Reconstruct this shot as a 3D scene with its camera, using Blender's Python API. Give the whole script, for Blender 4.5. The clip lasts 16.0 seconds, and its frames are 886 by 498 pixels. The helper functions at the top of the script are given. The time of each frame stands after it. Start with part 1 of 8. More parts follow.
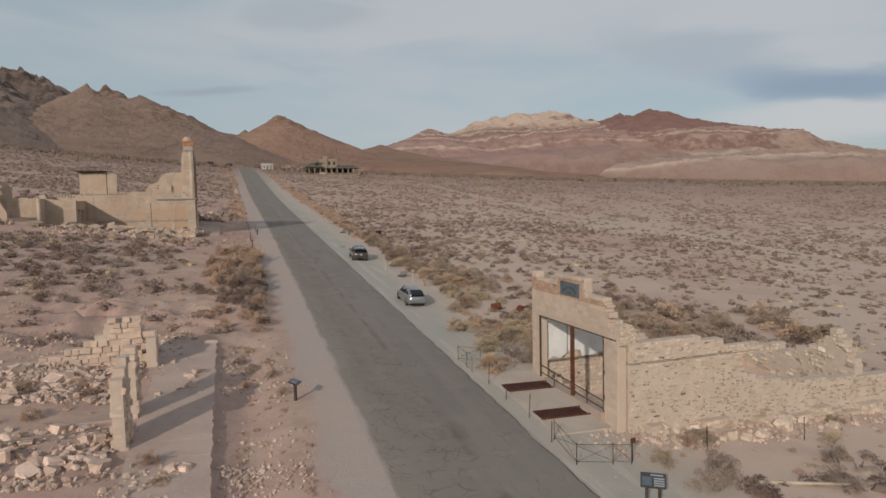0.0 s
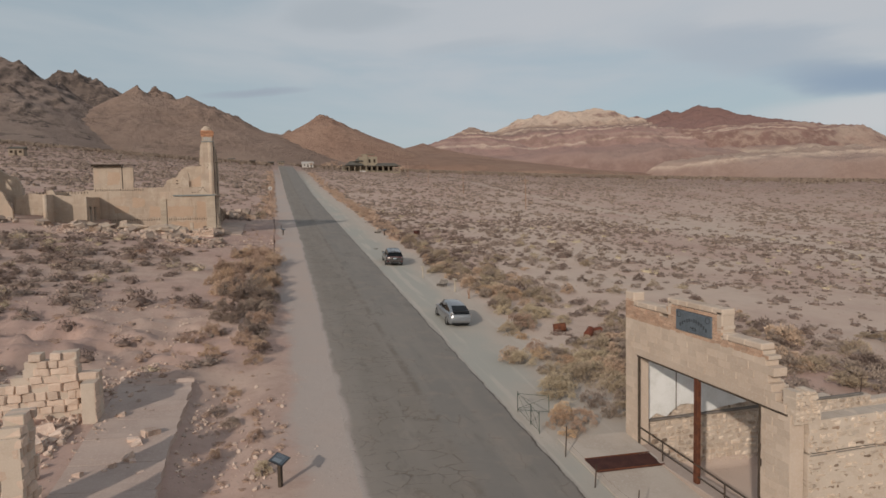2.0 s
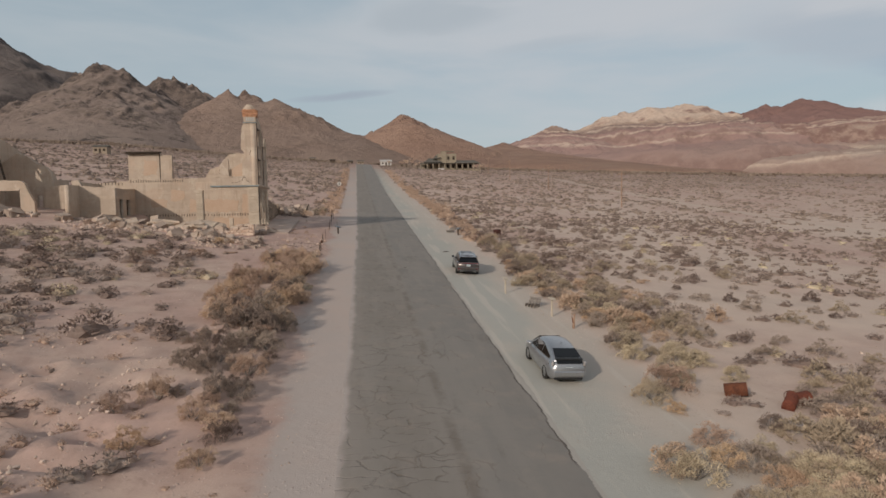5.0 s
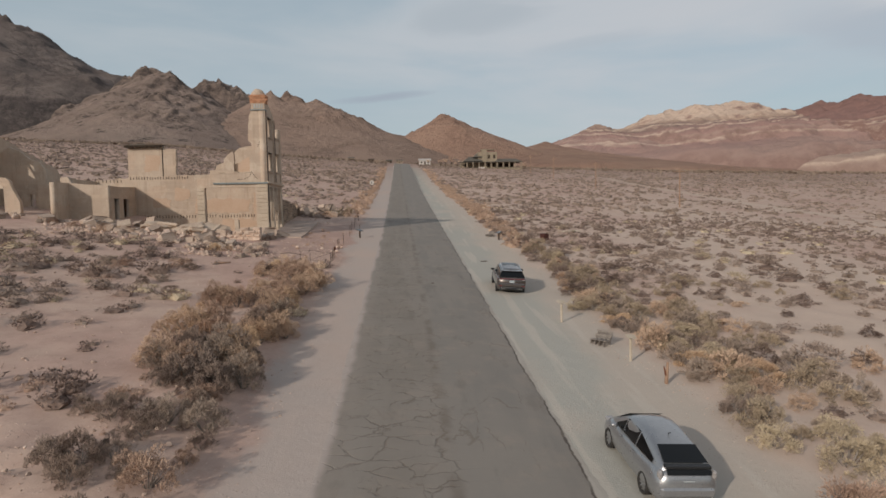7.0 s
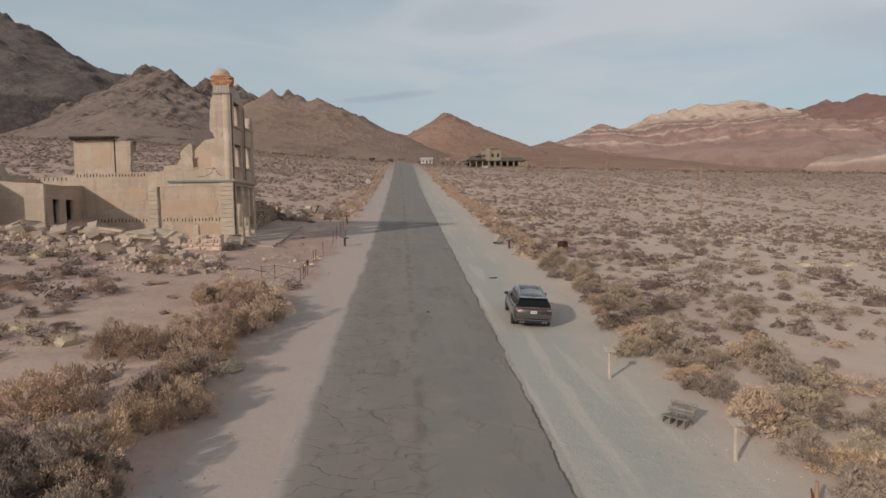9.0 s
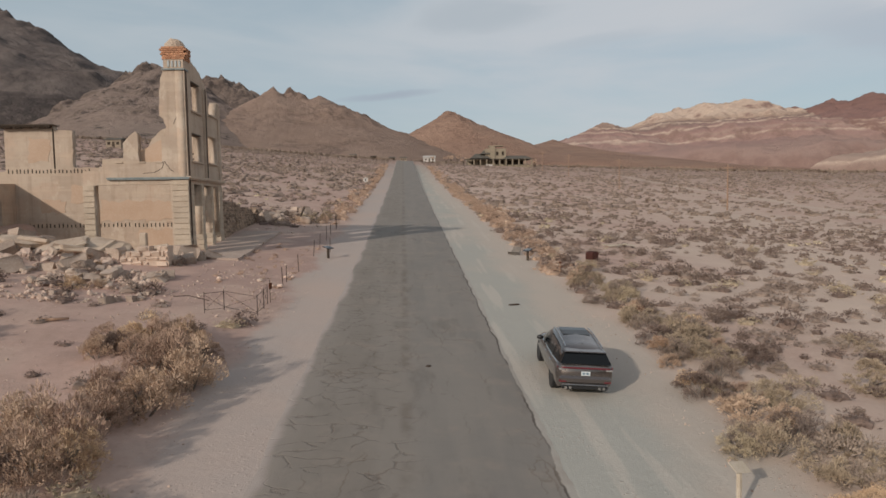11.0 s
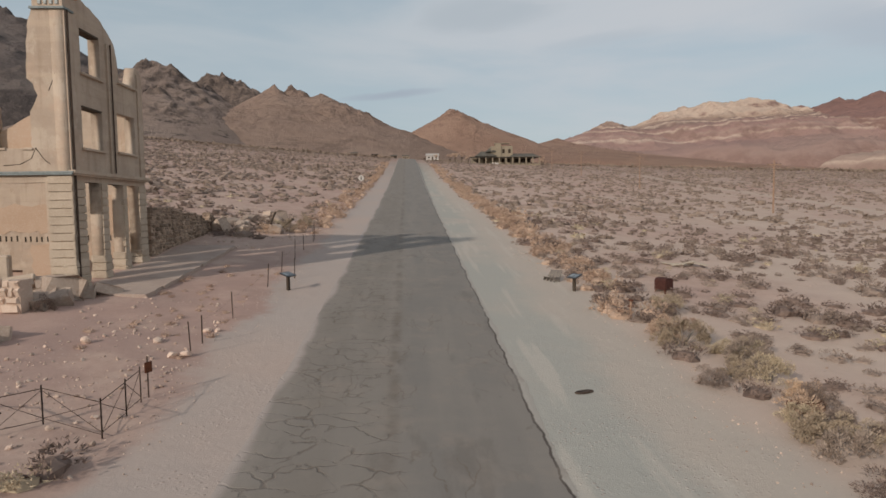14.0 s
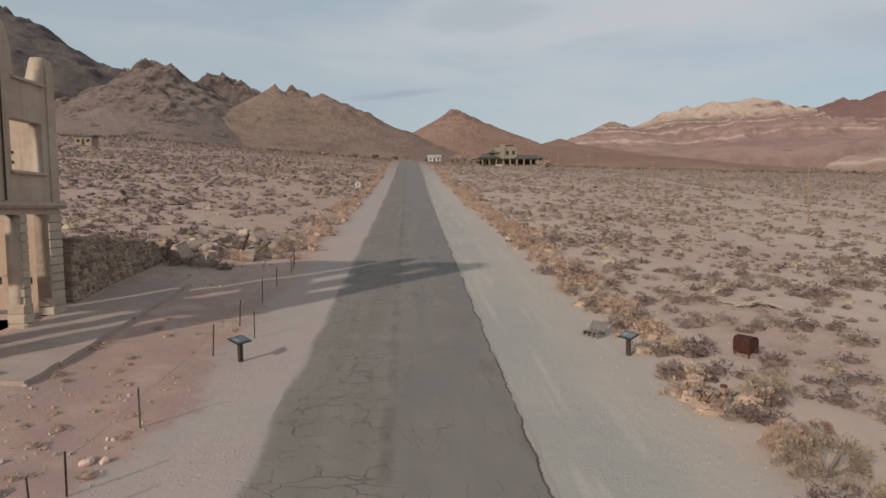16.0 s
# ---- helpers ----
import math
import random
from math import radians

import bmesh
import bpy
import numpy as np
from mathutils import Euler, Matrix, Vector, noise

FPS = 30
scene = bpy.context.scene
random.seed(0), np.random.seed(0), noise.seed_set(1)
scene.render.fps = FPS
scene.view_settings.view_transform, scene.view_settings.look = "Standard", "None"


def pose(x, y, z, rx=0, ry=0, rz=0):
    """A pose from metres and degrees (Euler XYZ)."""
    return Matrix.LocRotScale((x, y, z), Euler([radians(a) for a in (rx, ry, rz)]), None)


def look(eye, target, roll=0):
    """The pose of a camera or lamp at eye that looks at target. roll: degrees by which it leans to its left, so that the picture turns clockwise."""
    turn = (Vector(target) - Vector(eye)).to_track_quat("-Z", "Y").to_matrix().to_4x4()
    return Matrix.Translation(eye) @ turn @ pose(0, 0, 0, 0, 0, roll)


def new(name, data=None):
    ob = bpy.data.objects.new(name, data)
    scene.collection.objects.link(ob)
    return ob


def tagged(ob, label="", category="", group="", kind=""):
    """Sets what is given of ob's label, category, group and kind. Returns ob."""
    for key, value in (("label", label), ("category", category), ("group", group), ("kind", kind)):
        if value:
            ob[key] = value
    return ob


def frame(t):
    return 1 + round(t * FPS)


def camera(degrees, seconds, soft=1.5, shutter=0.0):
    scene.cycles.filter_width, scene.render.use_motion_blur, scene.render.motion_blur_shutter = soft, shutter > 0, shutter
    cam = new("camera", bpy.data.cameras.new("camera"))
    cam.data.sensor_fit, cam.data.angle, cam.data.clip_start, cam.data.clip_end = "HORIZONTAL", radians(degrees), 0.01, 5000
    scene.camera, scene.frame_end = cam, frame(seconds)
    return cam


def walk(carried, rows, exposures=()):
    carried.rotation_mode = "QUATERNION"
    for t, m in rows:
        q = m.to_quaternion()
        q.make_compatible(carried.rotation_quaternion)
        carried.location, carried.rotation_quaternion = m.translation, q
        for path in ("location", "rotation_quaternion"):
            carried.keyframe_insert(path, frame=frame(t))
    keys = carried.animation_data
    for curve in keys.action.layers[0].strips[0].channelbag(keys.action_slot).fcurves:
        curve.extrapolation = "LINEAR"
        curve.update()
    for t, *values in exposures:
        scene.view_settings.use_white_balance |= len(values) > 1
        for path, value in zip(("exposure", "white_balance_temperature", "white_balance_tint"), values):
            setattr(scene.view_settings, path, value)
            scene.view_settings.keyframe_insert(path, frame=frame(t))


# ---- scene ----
import collections

cam = camera(71.3, 16.0, soft=1.6)
METRES, EYE, TILT, LEAN, TURN = 81.0, 8.64, 0.0, 0.0, -19.0
ROWS = [
    (0.0, 0.0, 0.0, 0.0, -0.09, -3.94, 1.31),
    (0.5, -0.0018, 0.0348, 0.0007, 2.92, -3.92, 1.25),
    (1.0, -0.0029, 0.0687, 0.0007, 3.8, -3.93, 1.25),
    (1.5, -0.005, 0.1024, -0.0009, 3.78, -3.94, 1.27),
    (2.0, -0.0077, 0.1357, -0.0034, 3.74, -3.93, 1.25),
    (2.5, -0.0106, 0.1692, -0.0056, 3.71, -3.89, 1.25),
    (3.0, -0.0138, 0.2027, -0.008, 3.88, -3.88, 1.23),
    (3.5, -0.0175, 0.2354, -0.0109, 5.88, -3.83, 1.2),
    (4.0, -0.0207, 0.2680, -0.0138, 7.01, -3.8, 1.2),
    (4.5, -0.0246, 0.3005, -0.0142, 6.96, -3.81, 1.2),
    (5.0, -0.0303, 0.3350, -0.0132, 11.15, -3.74, 1.15),
    (5.2, -0.0325, 0.3484, -0.0131, 14.25, -3.71, 1.14),
    (5.4, -0.0348, 0.3616, -0.0131, 14.78, -3.70, 1.13),
    (7.5, -0.0595, 0.4962, -0.0119, 14.95, -3.65, 1.1),
    (8.0, -0.0669, 0.5269, -0.0108, 15.01, -3.66, 1.08),
    (8.5, -0.0749, 0.5573, -0.0097, 15.07, -3.66, 1.04),
    (9.0, -0.083, 0.5875, -0.0087, 15.13, -3.68, 1.03),
    (11.5, -0.1258, 0.7339, -0.0028, 15.42, -3.79, 0.89),
    (12.0, -0.1346, 0.7623, -0.0017, 15.46, -3.79, 0.87),
    (12.5, -0.1433, 0.79, -0.0005, 15.51, -3.81, 0.86),
    (13.0, -0.1518, 0.8173, 0.0006, 15.55, -3.82, 0.85),
    (13.5, -0.1601, 0.8444, 0.0015, 15.59, -3.84, 0.83),
    (14.0, -0.1685, 0.871, 0.0025, 15.63, -3.86, 0.84),
    (14.5, -0.1765, 0.8969, 0.004, 15.67, -3.86, 0.83),
    (15.0, -0.1847, 0.9226, 0.0071, 15.72, -3.87, 0.81),
    (15.5, -0.1929, 0.9476, 0.0136, 15.75, -3.86, 0.82),
    (16.0, -0.2009, 0.9723, 0.0205, 15.77, -3.85, 0.79),
]
walk(cam, [(t, pose(0, 0, EYE, TILT, LEAN, TURN) @ pose(METRES * x, METRES * y, METRES * z, 90 + pitch, roll, yaw)) for t, x, y, z, yaw, pitch, roll in ROWS], [(0.0, -0.16), (2.5, -0.12), (5.0, -0.07), (9.0, -0.03), (13.0, 0.0), (16.0, -0.02)])
scene.view_settings.exposure = 0.0

# ---- sky and sun ----
SUN_ELEV, SUN_HEAD = 22.8, (0.649, 0.761)          # shadows run along SUN_HEAD
STREAK = (-0.02, 0.180, 0.092, 0.0075)
world = bpy.data.worlds.new("sky")
scene.world = world
world.use_nodes = True
wn, wl = world.node_tree.nodes, world.node_tree.links
wn.clear()


def wnode(kind, **kw):
    n = wn.new(kind)
    for k, v in kw.items():
        n.inputs[k].default_value = v
    return n


sky = wnode("ShaderNodeTexSky")
sky.sky_type = "NISHITA"
sky.sun_disc = False
sky.sun_elevation = radians(SUN_ELEV)
sky.sun_rotation = math.atan2(-SUN_HEAD[0], -SUN_HEAD[1])
sky.air_density, sky.dust_density, sky.ozone_density = 1.0, 2.0, 1.0
coord = wnode("ShaderNodeTexCoord")
stretch = wnode("ShaderNodeMapping")
stretch.inputs["Scale"].default_value = (1.3, 1.3, 6.0)
stretch.inputs["Location"].default_value = (0.9, 0.2, 0.35)
clouds = wnode("ShaderNodeTexNoise", Scale=1.7, Detail=6.0, Roughness=0.5, Distortion=0.3)
bg = wnode("ShaderNodeBackground", Strength=0.10)
wout = wnode("ShaderNodeOutputWorld")
haze = wnode("ShaderNodeMix")
haze.data_type = "RGBA"
haze.inputs["B"].default_value = (4.45, 5.25, 5.62, 1)
wl.new(coord.outputs["Generated"], stretch.inputs["Vector"])
wl.new(stretch.outputs["Vector"], clouds.inputs["Vector"])
wl.new(sky.outputs["Color"], haze.inputs["A"])
# one thin grey cloud streak low over the road's end


def wmath(op, a, b=0.0):
    n = wnode("ShaderNodeMath")
    n.operation = op
    for k, v in enumerate((a, b)):
        if isinstance(v, (int, float)):
            n.inputs[k].default_value = v
        else:
            wl.new(v, n.inputs[k])
    return n.outputs[0]


way = wnode("ShaderNodeSeparateXYZ")
wl.new(coord.outputs["Generated"], way.inputs[0])
north = wmath("MAXIMUM", way.outputs["Y"], 0.05)
across, above = wmath("DIVIDE", way.outputs["X"], north), wmath("DIVIDE", way.outputs["Z"], north)
bearing = wmath("MULTIPLY", wmath("ARCTAN2", way.outputs["X"], way.outputs["Y"]), 57.3)
rise = wmath("MULTIPLY", wmath("ARCSINE", way.outputs["Z"]), 57.3)
ripple = wnode("ShaderNodeTexNoise", Scale=14.0, Detail=4.0)
wl.new(coord.outputs["Generated"], ripple.inputs["Vector"])
wl.new(wmath("SUBTRACT", 0.68, wmath("MULTIPLY", wmath("MINIMUM", wmath("MAXIMUM", wmath("DIVIDE", wmath("SUBTRACT", rise, 20.0), 35.0), 0.0), 1.0), 0.5)), haze.inputs["Factor"])
wisp = wmath("SUBTRACT", clouds.outputs["Fac"], 0.5)


def wfade(value, low, high):
    n = wnode("ShaderNodeMapRange")
    n.interpolation_type = "SMOOTHSTEP"
    wl.new(value, n.inputs["Value"])
    n.inputs["From Min"].default_value, n.inputs["From Max"].default_value = low, high
    return n.outputs["Result"]


def wmix(fac, a, b):
    n = wnode("ShaderNodeMix")
    n.data_type = "RGBA"
    wl.new(fac, n.inputs["Factor"])
    wl.new(a, n.inputs["A"])
    n.inputs["B"].default_value = (*b, 1)
    return n.outputs["Result"]


def bank_of_cloud(az, el, wide, tall, lean=0.0):
    """A soft cloud bank round a bearing and a height in degrees, its edge broken by wisps."""
    du = wmath("DIVIDE", wmath("SUBTRACT", wmath("ADD", bearing, wmath("MULTIPLY", wisp, 26.0)), az), wide)
    dv = wmath("DIVIDE", wmath("SUBTRACT", wmath("ADD", rise, wmath("MULTIPLY", wisp, 9.0)), wmath("ADD", el, wmath("MULTIPLY", wmath("SUBTRACT", bearing, az), lean))), tall)
    return wfade(wmath("SUBTRACT", 1.0, wmath("ADD", wmath("MULTIPLY", du, du), wmath("MULTIPLY", dv, dv))), 0.0, 1.0)


# high pale veil to the east, with a darker rain-grey bank and a bright gap low under it
veil = wmath("MULTIPLY", wfade(wmath("ADD", bearing, wmath("MULTIPLY", wisp, 60.0)), -2.0, 34.0), wmath("MULTIPLY", wfade(wmath("ADD", rise, wmath("MULTIPLY", wisp, 22.0)), 5.0, 17.0), wmath("SUBTRACT", 1.0, wmath("MULTIPLY", wfade(rise, 35.0, 65.0), 0.7))))
air = wmix(wmath("MULTIPLY", wfade(clouds.outputs["Fac"], 0.42, 0.75), 0.45), haze.outputs["Result"], (5.7, 5.85, 6.05))
air = wmix(wmath("MULTIPLY", veil, 0.85), air, (5.45, 5.65, 6.0))
air = wmix(wmath("MULTIPLY", bank_of_cloud(52.0, 6.2, 15.0, 1.9), 0.85), air, (6.1, 6.2, 6.4))
air = wmix(wmath("MULTIPLY", bank_of_cloud(54.0, 9.0, 15.0, 2.3, -0.05), 0.95), air, (2.9, 3.75, 4.85))
air = wmix(wmath("MULTIPLY", bank_of_cloud(42.0, 12.2, 12.0, 3.0, -0.12), 0.6), air, (3.9, 4.5, 5.2))
air = wmix(wmath("MULTIPLY", bank_of_cloud(12.0, 18.6, 7.0, 2.0), 0.6), air, (3.9, 4.45, 4.95))
air = wmix(wmath("MULTIPLY", bank_of_cloud(19.5, 15.0, 6.0, 1.4, 0.1), 0.4), air, (4.2, 4.75, 5.3))
lift = wmath("MULTIPLY", wmath("SUBTRACT", ripple.outputs["Fac"], 0.5), 0.012)
uu = wmath("DIVIDE", wmath("SUBTRACT", across, STREAK[0]), STREAK[2])
vv = wmath("DIVIDE", wmath("SUBTRACT", wmath("ADD", above, lift), wmath("ADD", STREAK[1], wmath("MULTIPLY", wmath("SUBTRACT", across, STREAK[0]), 0.115))), STREAK[3])
body = wmath("MAXIMUM", wmath("SUBTRACT", 1.0, wmath("ADD", wmath("MULTIPLY", uu, uu), wmath("MULTIPLY", vv, vv))), 0.0)
wl.new(wmix(wmath("MULTIPLY", body, 0.75), air, (3.55, 4.0, 4.7)), bg.inputs["Color"])
wl.new(bg.outputs["Background"], wout.inputs["Surface"])
sun_data = bpy.data.lights.new("sun", "SUN")
sun_data.energy, sun_data.angle, sun_data.color = 2.62, radians(1.2), (1.0, 0.905, 0.81)
sun = new("sun", sun_data)
up = math.tan(radians(SUN_ELEV))
sun.matrix_world = look((-100 * SUN_HEAD[0], -100 * SUN_HEAD[1], 100 * up), (0, 0, 0))


# ---- materials ----
def shade(name):
    m = bpy.data.materials.new(name)
    m.use_nodes = True
    return m, m.node_tree.nodes, m.node_tree.links, m.node_tree.nodes["Principled BSDF"]


def put(nodes, kind, **kw):
    n = nodes.new(kind)
    for k, v in kw.items():
        n.inputs[k].default_value = v
    return n


def blend(nodes, links, fac, a, b, mode="MIX"):
    n = nodes.new("ShaderNodeMix")
    n.data_type, n.blend_type = "RGBA", mode
    for sock, v in (("Factor", fac), ("A", a), ("B", b)):
        if isinstance(v, bpy.types.NodeSocket):
            links.new(v, n.inputs[sock])
        else:
            n.inputs[sock].default_value = v if sock == "Factor" else (*v, 1)
    return n.outputs["Result"]


def calc(nodes, links, op, a, b=0.0, clamp=False):
    n = nodes.new("ShaderNodeMath")
    n.operation, n.use_clamp = op, clamp
    for i, v in enumerate((a, b)):
        if isinstance(v, bpy.types.NodeSocket):
            links.new(v, n.inputs[i])
        else:
            n.inputs[i].default_value = v
    return n.outputs[0]


def spread(nodes, links, value, low, high, to_low=0.0, to_high=1.0):
    n = nodes.new("ShaderNodeMapRange")
    n.interpolation_type = "SMOOTHSTEP"
    links.new(value, n.inputs["Value"])
    for k, v in (("From Min", low), ("From Max", high), ("To Min", to_low), ("To Max", to_high)):
        n.inputs[k].default_value = v
    return n.outputs["Result"]


def grain(nodes, links, scale, detail=6.0, rough=0.6, vector=None, stretch=None):
    n = put(nodes, "ShaderNodeTexNoise", Scale=scale, Detail=detail, Roughness=rough)
    vec = vector or nodes.new("ShaderNodeNewGeometry").outputs["Position"]
    if stretch:
        m = nodes.new("ShaderNodeMapping")
        m.inputs["Scale"].default_value = stretch
        links.new(vec, m.inputs["Vector"])
        vec = m.outputs["Vector"]
    links.new(vec, n.inputs["Vector"])
    return n.outputs["Fac"]


def relief(nodes, links, bsdf, height, strength, distance):
    b = put(nodes, "ShaderNodeBump", Strength=strength, Distance=distance)
    links.new(height, b.inputs["Height"])
    links.new(b.outputs["Normal"], bsdf.inputs["Normal"])


def surface(name, dark, mid, light, scale=1.5, fine=22.0, rough=0.9, bump=0.5, depth=0.02, metal=0.0, vary=0.0, island=0.0, spec=0.25):
    """Mottled solid: broad stains, fine grain, relief; vary: per object, island: per loose piece."""
    m, n, l, b = shade(name)
    broad, close = grain(n, l, scale), grain(n, l, fine, 8.0, 0.7)
    col = blend(n, l, spread(n, l, broad, 0.36, 0.64), dark, mid)
    col = blend(n, l, spread(n, l, close, 0.45, 0.75), col, light)
    for amount, node, sock in ((vary, "ShaderNodeObjectInfo", "Random"), (island, "ShaderNodeNewGeometry", "Random Per Island")):
        if amount:
            tonev = spread(n, l, n.new(node).outputs[sock], 0, 1, 1 - amount, 1 + amount)
            hsv = n.new("ShaderNodeHueSaturation")
            l.new(col, hsv.inputs["Color"])
            l.new(tonev, hsv.inputs["Value"])
            col = hsv.outputs["Color"]
    l.new(col, b.inputs["Base Color"])
    b.inputs["Roughness"].default_value, b.inputs["Metallic"].default_value = rough, metal
    b.inputs["Specular IOR Level"].default_value = spec
    if bump:
        relief(n, l, b, calc(n, l, "ADD", close, calc(n, l, "MULTIPLY", broad, 2.0)), bump, depth)
    return m


def plain(name, col, rough=0.5, metal=0.0, spec=0.5, coat=0.0):
    m, n, l, b = shade(name)
    g = grain(n, l, 9.0, 5.0)
    l.new(blend(n, l, spread(n, l, g, 0.3, 0.7, 0.0, 0.35), col, tuple(c * 0.72 for c in col)), b.inputs["Base Color"])
    l.new(spread(n, l, g, 0.3, 0.7, rough * 0.9, min(1, rough * 1.15)), b.inputs["Roughness"])
    b.inputs["Metallic"].default_value, b.inputs["Specular IOR Level"].default_value = metal, spec
    b.inputs["Coat Weight"].default_value = coat
    return m


def desert_material():
    """Pinkish desert soil with grey gravel aprons along the road, pebbles and distant scrub tint."""
    m, n, l, b = shade("desert_soil")
    geo = n.new("ShaderNodeNewGeometry")
    sep = n.new("ShaderNodeSeparateXYZ")
    l.new(geo.outputs["Position"], sep.inputs[0])
    x, y = sep.outputs["X"], sep.outputs["Y"]
    broad, mid, close = grain(n, l, 0.09), grain(n, l, 0.7, 7.0, 0.65), grain(n, l, 16.0, 6.0, 0.75)
    soil = blend(n, l, spread(n, l, broad, 0.38, 0.62), SOIL_PINK, SOIL_TAN)
    soil = blend(n, l, spread(n, l, mid, 0.40, 0.68, 0.0, 0.75), soil, SOIL_DARK)
    soil = blend(n, l, spread(n, l, grain(n, l, 3.2, 7.0, 0.75), 0.52, 0.78, 0.0, 0.6), soil, (0.27, 0.18, 0.14))
    sand = calc(n, l, "MULTIPLY", spread(n, l, x, 13.0, 17.0, 0.0, 0.70), calc(n, l, "MULTIPLY", calc(n, l, "MAXIMUM", spread(n, l, grain(n, l, 0.035, 5.0), 0.36, 0.60), spread(n, l, x, 22.0, 27.0, 1.0, 0.0)), spread(n, l, y, 90.0, 230.0, 1.0, 0.35)))
    soil = blend(n, l, sand, soil, SAND_EAST)
    track = calc(n, l, "ABSOLUTE", calc(n, l, "SUBTRACT", calc(n, l, "ADD", x, calc(n, l, "MULTIPLY", grain(n, l, 0.02, 3.0), 14.0)), 104.0))
    soil = blend(n, l, spread(n, l, track, 1.2, 2.8, 0.7, 0.0), soil, (0.50, 0.395, 0.315))
    rose = calc(n, l, "MULTIPLY", calc(n, l, "MULTIPLY", spread(n, l, y, 84.0, 92.0), spread(n, l, y, 108.0, 118.0, 1.0, 0.0)), calc(n, l, "MULTIPLY", calc(n, l, "MULTIPLY", spread(n, l, x, -6.0, -2.0), spread(n, l, x, 4.0, 6.0, 1.0, 0.0)), spread(n, l, grain(n, l, 0.5, 6.0), 0.34, 0.56)))
    soil = blend(n, l, calc(n, l, "MULTIPLY", rose, 0.7), soil, (0.36, 0.243, 0.205))
    wob = calc(n, l, "ADD", calc(n, l, "MULTIPLY", calc(n, l, "SUBTRACT", grain(n, l, 0.22, 4.0), 0.5), 3.4), calc(n, l, "MULTIPLY", calc(n, l, "SUBTRACT", grain(n, l, 2.5, 4.0), 0.5), 0.9))
    xw = calc(n, l, "ADD", x, wob)
    west = calc(n, l, "MULTIPLY", spread(n, l, xw, 2.9, 3.9), spread(n, l, xw, 8.0, 8.6, 1.0, 0.0))
    east = calc(n, l, "MULTIPLY", spread(n, l, xw, 9.0, 9.6), spread(n, l, xw, 18.2, 20.6, 1.0, 0.0))
    near = spread(n, l, y, 330.0, 380.0, 1.0, 0.0)
    gravel_w = blend(n, l, spread(n, l, broad, 0.40, 0.66, 0.0, 0.45), GRAVEL_W, SOIL_TAN)
    gravel_e = blend(n, l, calc(n, l, "MAXIMUM", spread(n, l, broad, 0.46, 0.66, 0.0, 0.8), spread(n, l, xw, 15.4, 17.6, 0.0, 0.85)), GRAVEL_E, (0.475, 0.398, 0.33))
    ruts = grain(n, l, 1.0, 3.0, 0.5, stretch=(1.3, 0.06, 1.0))
    gravel_e = blend(n, l, spread(n, l, ruts, 0.54, 0.64, 0.0, 0.6), gravel_e, (0.50, 0.445, 0.378))
    col = blend(n, l, calc(n, l, "MULTIPLY", west, near), soil, gravel_w)
    col = blend(n, l, calc(n, l, "MULTIPLY", east, near), col, gravel_e)
    peb = put(n, "ShaderNodeTexVoronoi", Scale=6.5)
    l.new(geo.outputs["Position"], peb.inputs["Vector"])
    stones = calc(n, l, "MULTIPLY", spread(n, l, peb.outputs["Distance"], 0.16, 0.30, 1.0, 0.0), spread(n, l, grain(n, l, 0.45, 5.0), 0.44, 0.60))
    peb_col = blend(n, l, peb.outputs["Color"], (0.28, 0.205, 0.165), (0.56, 0.46, 0.39))
    col = blend(n, l, calc(n, l, "MULTIPLY", stones, 0.55), col, peb_col)
    # scrub on the far plain, where single plants no longer show
    dist = n.new("ShaderNodeVectorMath")
    dist.operation = "DISTANCE"
    l.new(geo.outputs["Position"], dist.inputs[0])
    dist.inputs[1].default_value = (9, 60, 4)
    far = spread(n, l, dist.outputs["Value"], 110.0, 480.0)
    tuft = put(n, "ShaderNodeTexVoronoi", Scale=0.26)
    l.new(geo.outputs["Position"], tuft.inputs["Vector"])
    scrub = calc(n, l, "MULTIPLY", far, spread(n, l, tuft.outputs["Distance"], 0.30, 0.75, 0.95, 0.55))
    far_tone = blend(n, l, spread(n, l, grain(n, l, 0.006, 5.0, stretch=(0.35, 1.6, 1.0)), 0.38, 0.62), (0.220, 0.138, 0.111), (0.164, 0.107, 0.084))
    col = blend(n, l, scrub, col, far_tone)
    col = blend(n, l, spread(n, l, close, 0.5, 0.8, 0.0, 0.45), col, (0.48, 0.385, 0.32))
    l.new(col, b.inputs["Base Color"])
    b.inputs["Roughness"].default_value, b.inputs["Specular IOR Level"].default_value = 0.95, 0.15
    h = calc(n, l, "ADD", calc(n, l, "MULTIPLY", mid, 1.6), calc(n, l, "ADD", calc(n, l, "MULTIPLY", close, 0.35), calc(n, l, "MULTIPLY", stones, 0.4)))
    relief(n, l, b, h, 0.5, 0.055)
    return m


SOIL_PINK, SOIL_TAN, SOIL_DARK = (0.46, 0.312, 0.255), (0.49, 0.358, 0.288), (0.385, 0.262, 0.212)
GRAVEL_W, GRAVEL_E = (0.425, 0.355, 0.312), (0.382, 0.364, 0.318)
SAND_EAST = (0.56, 0.448, 0.362)
M_GROUND = desert_material()


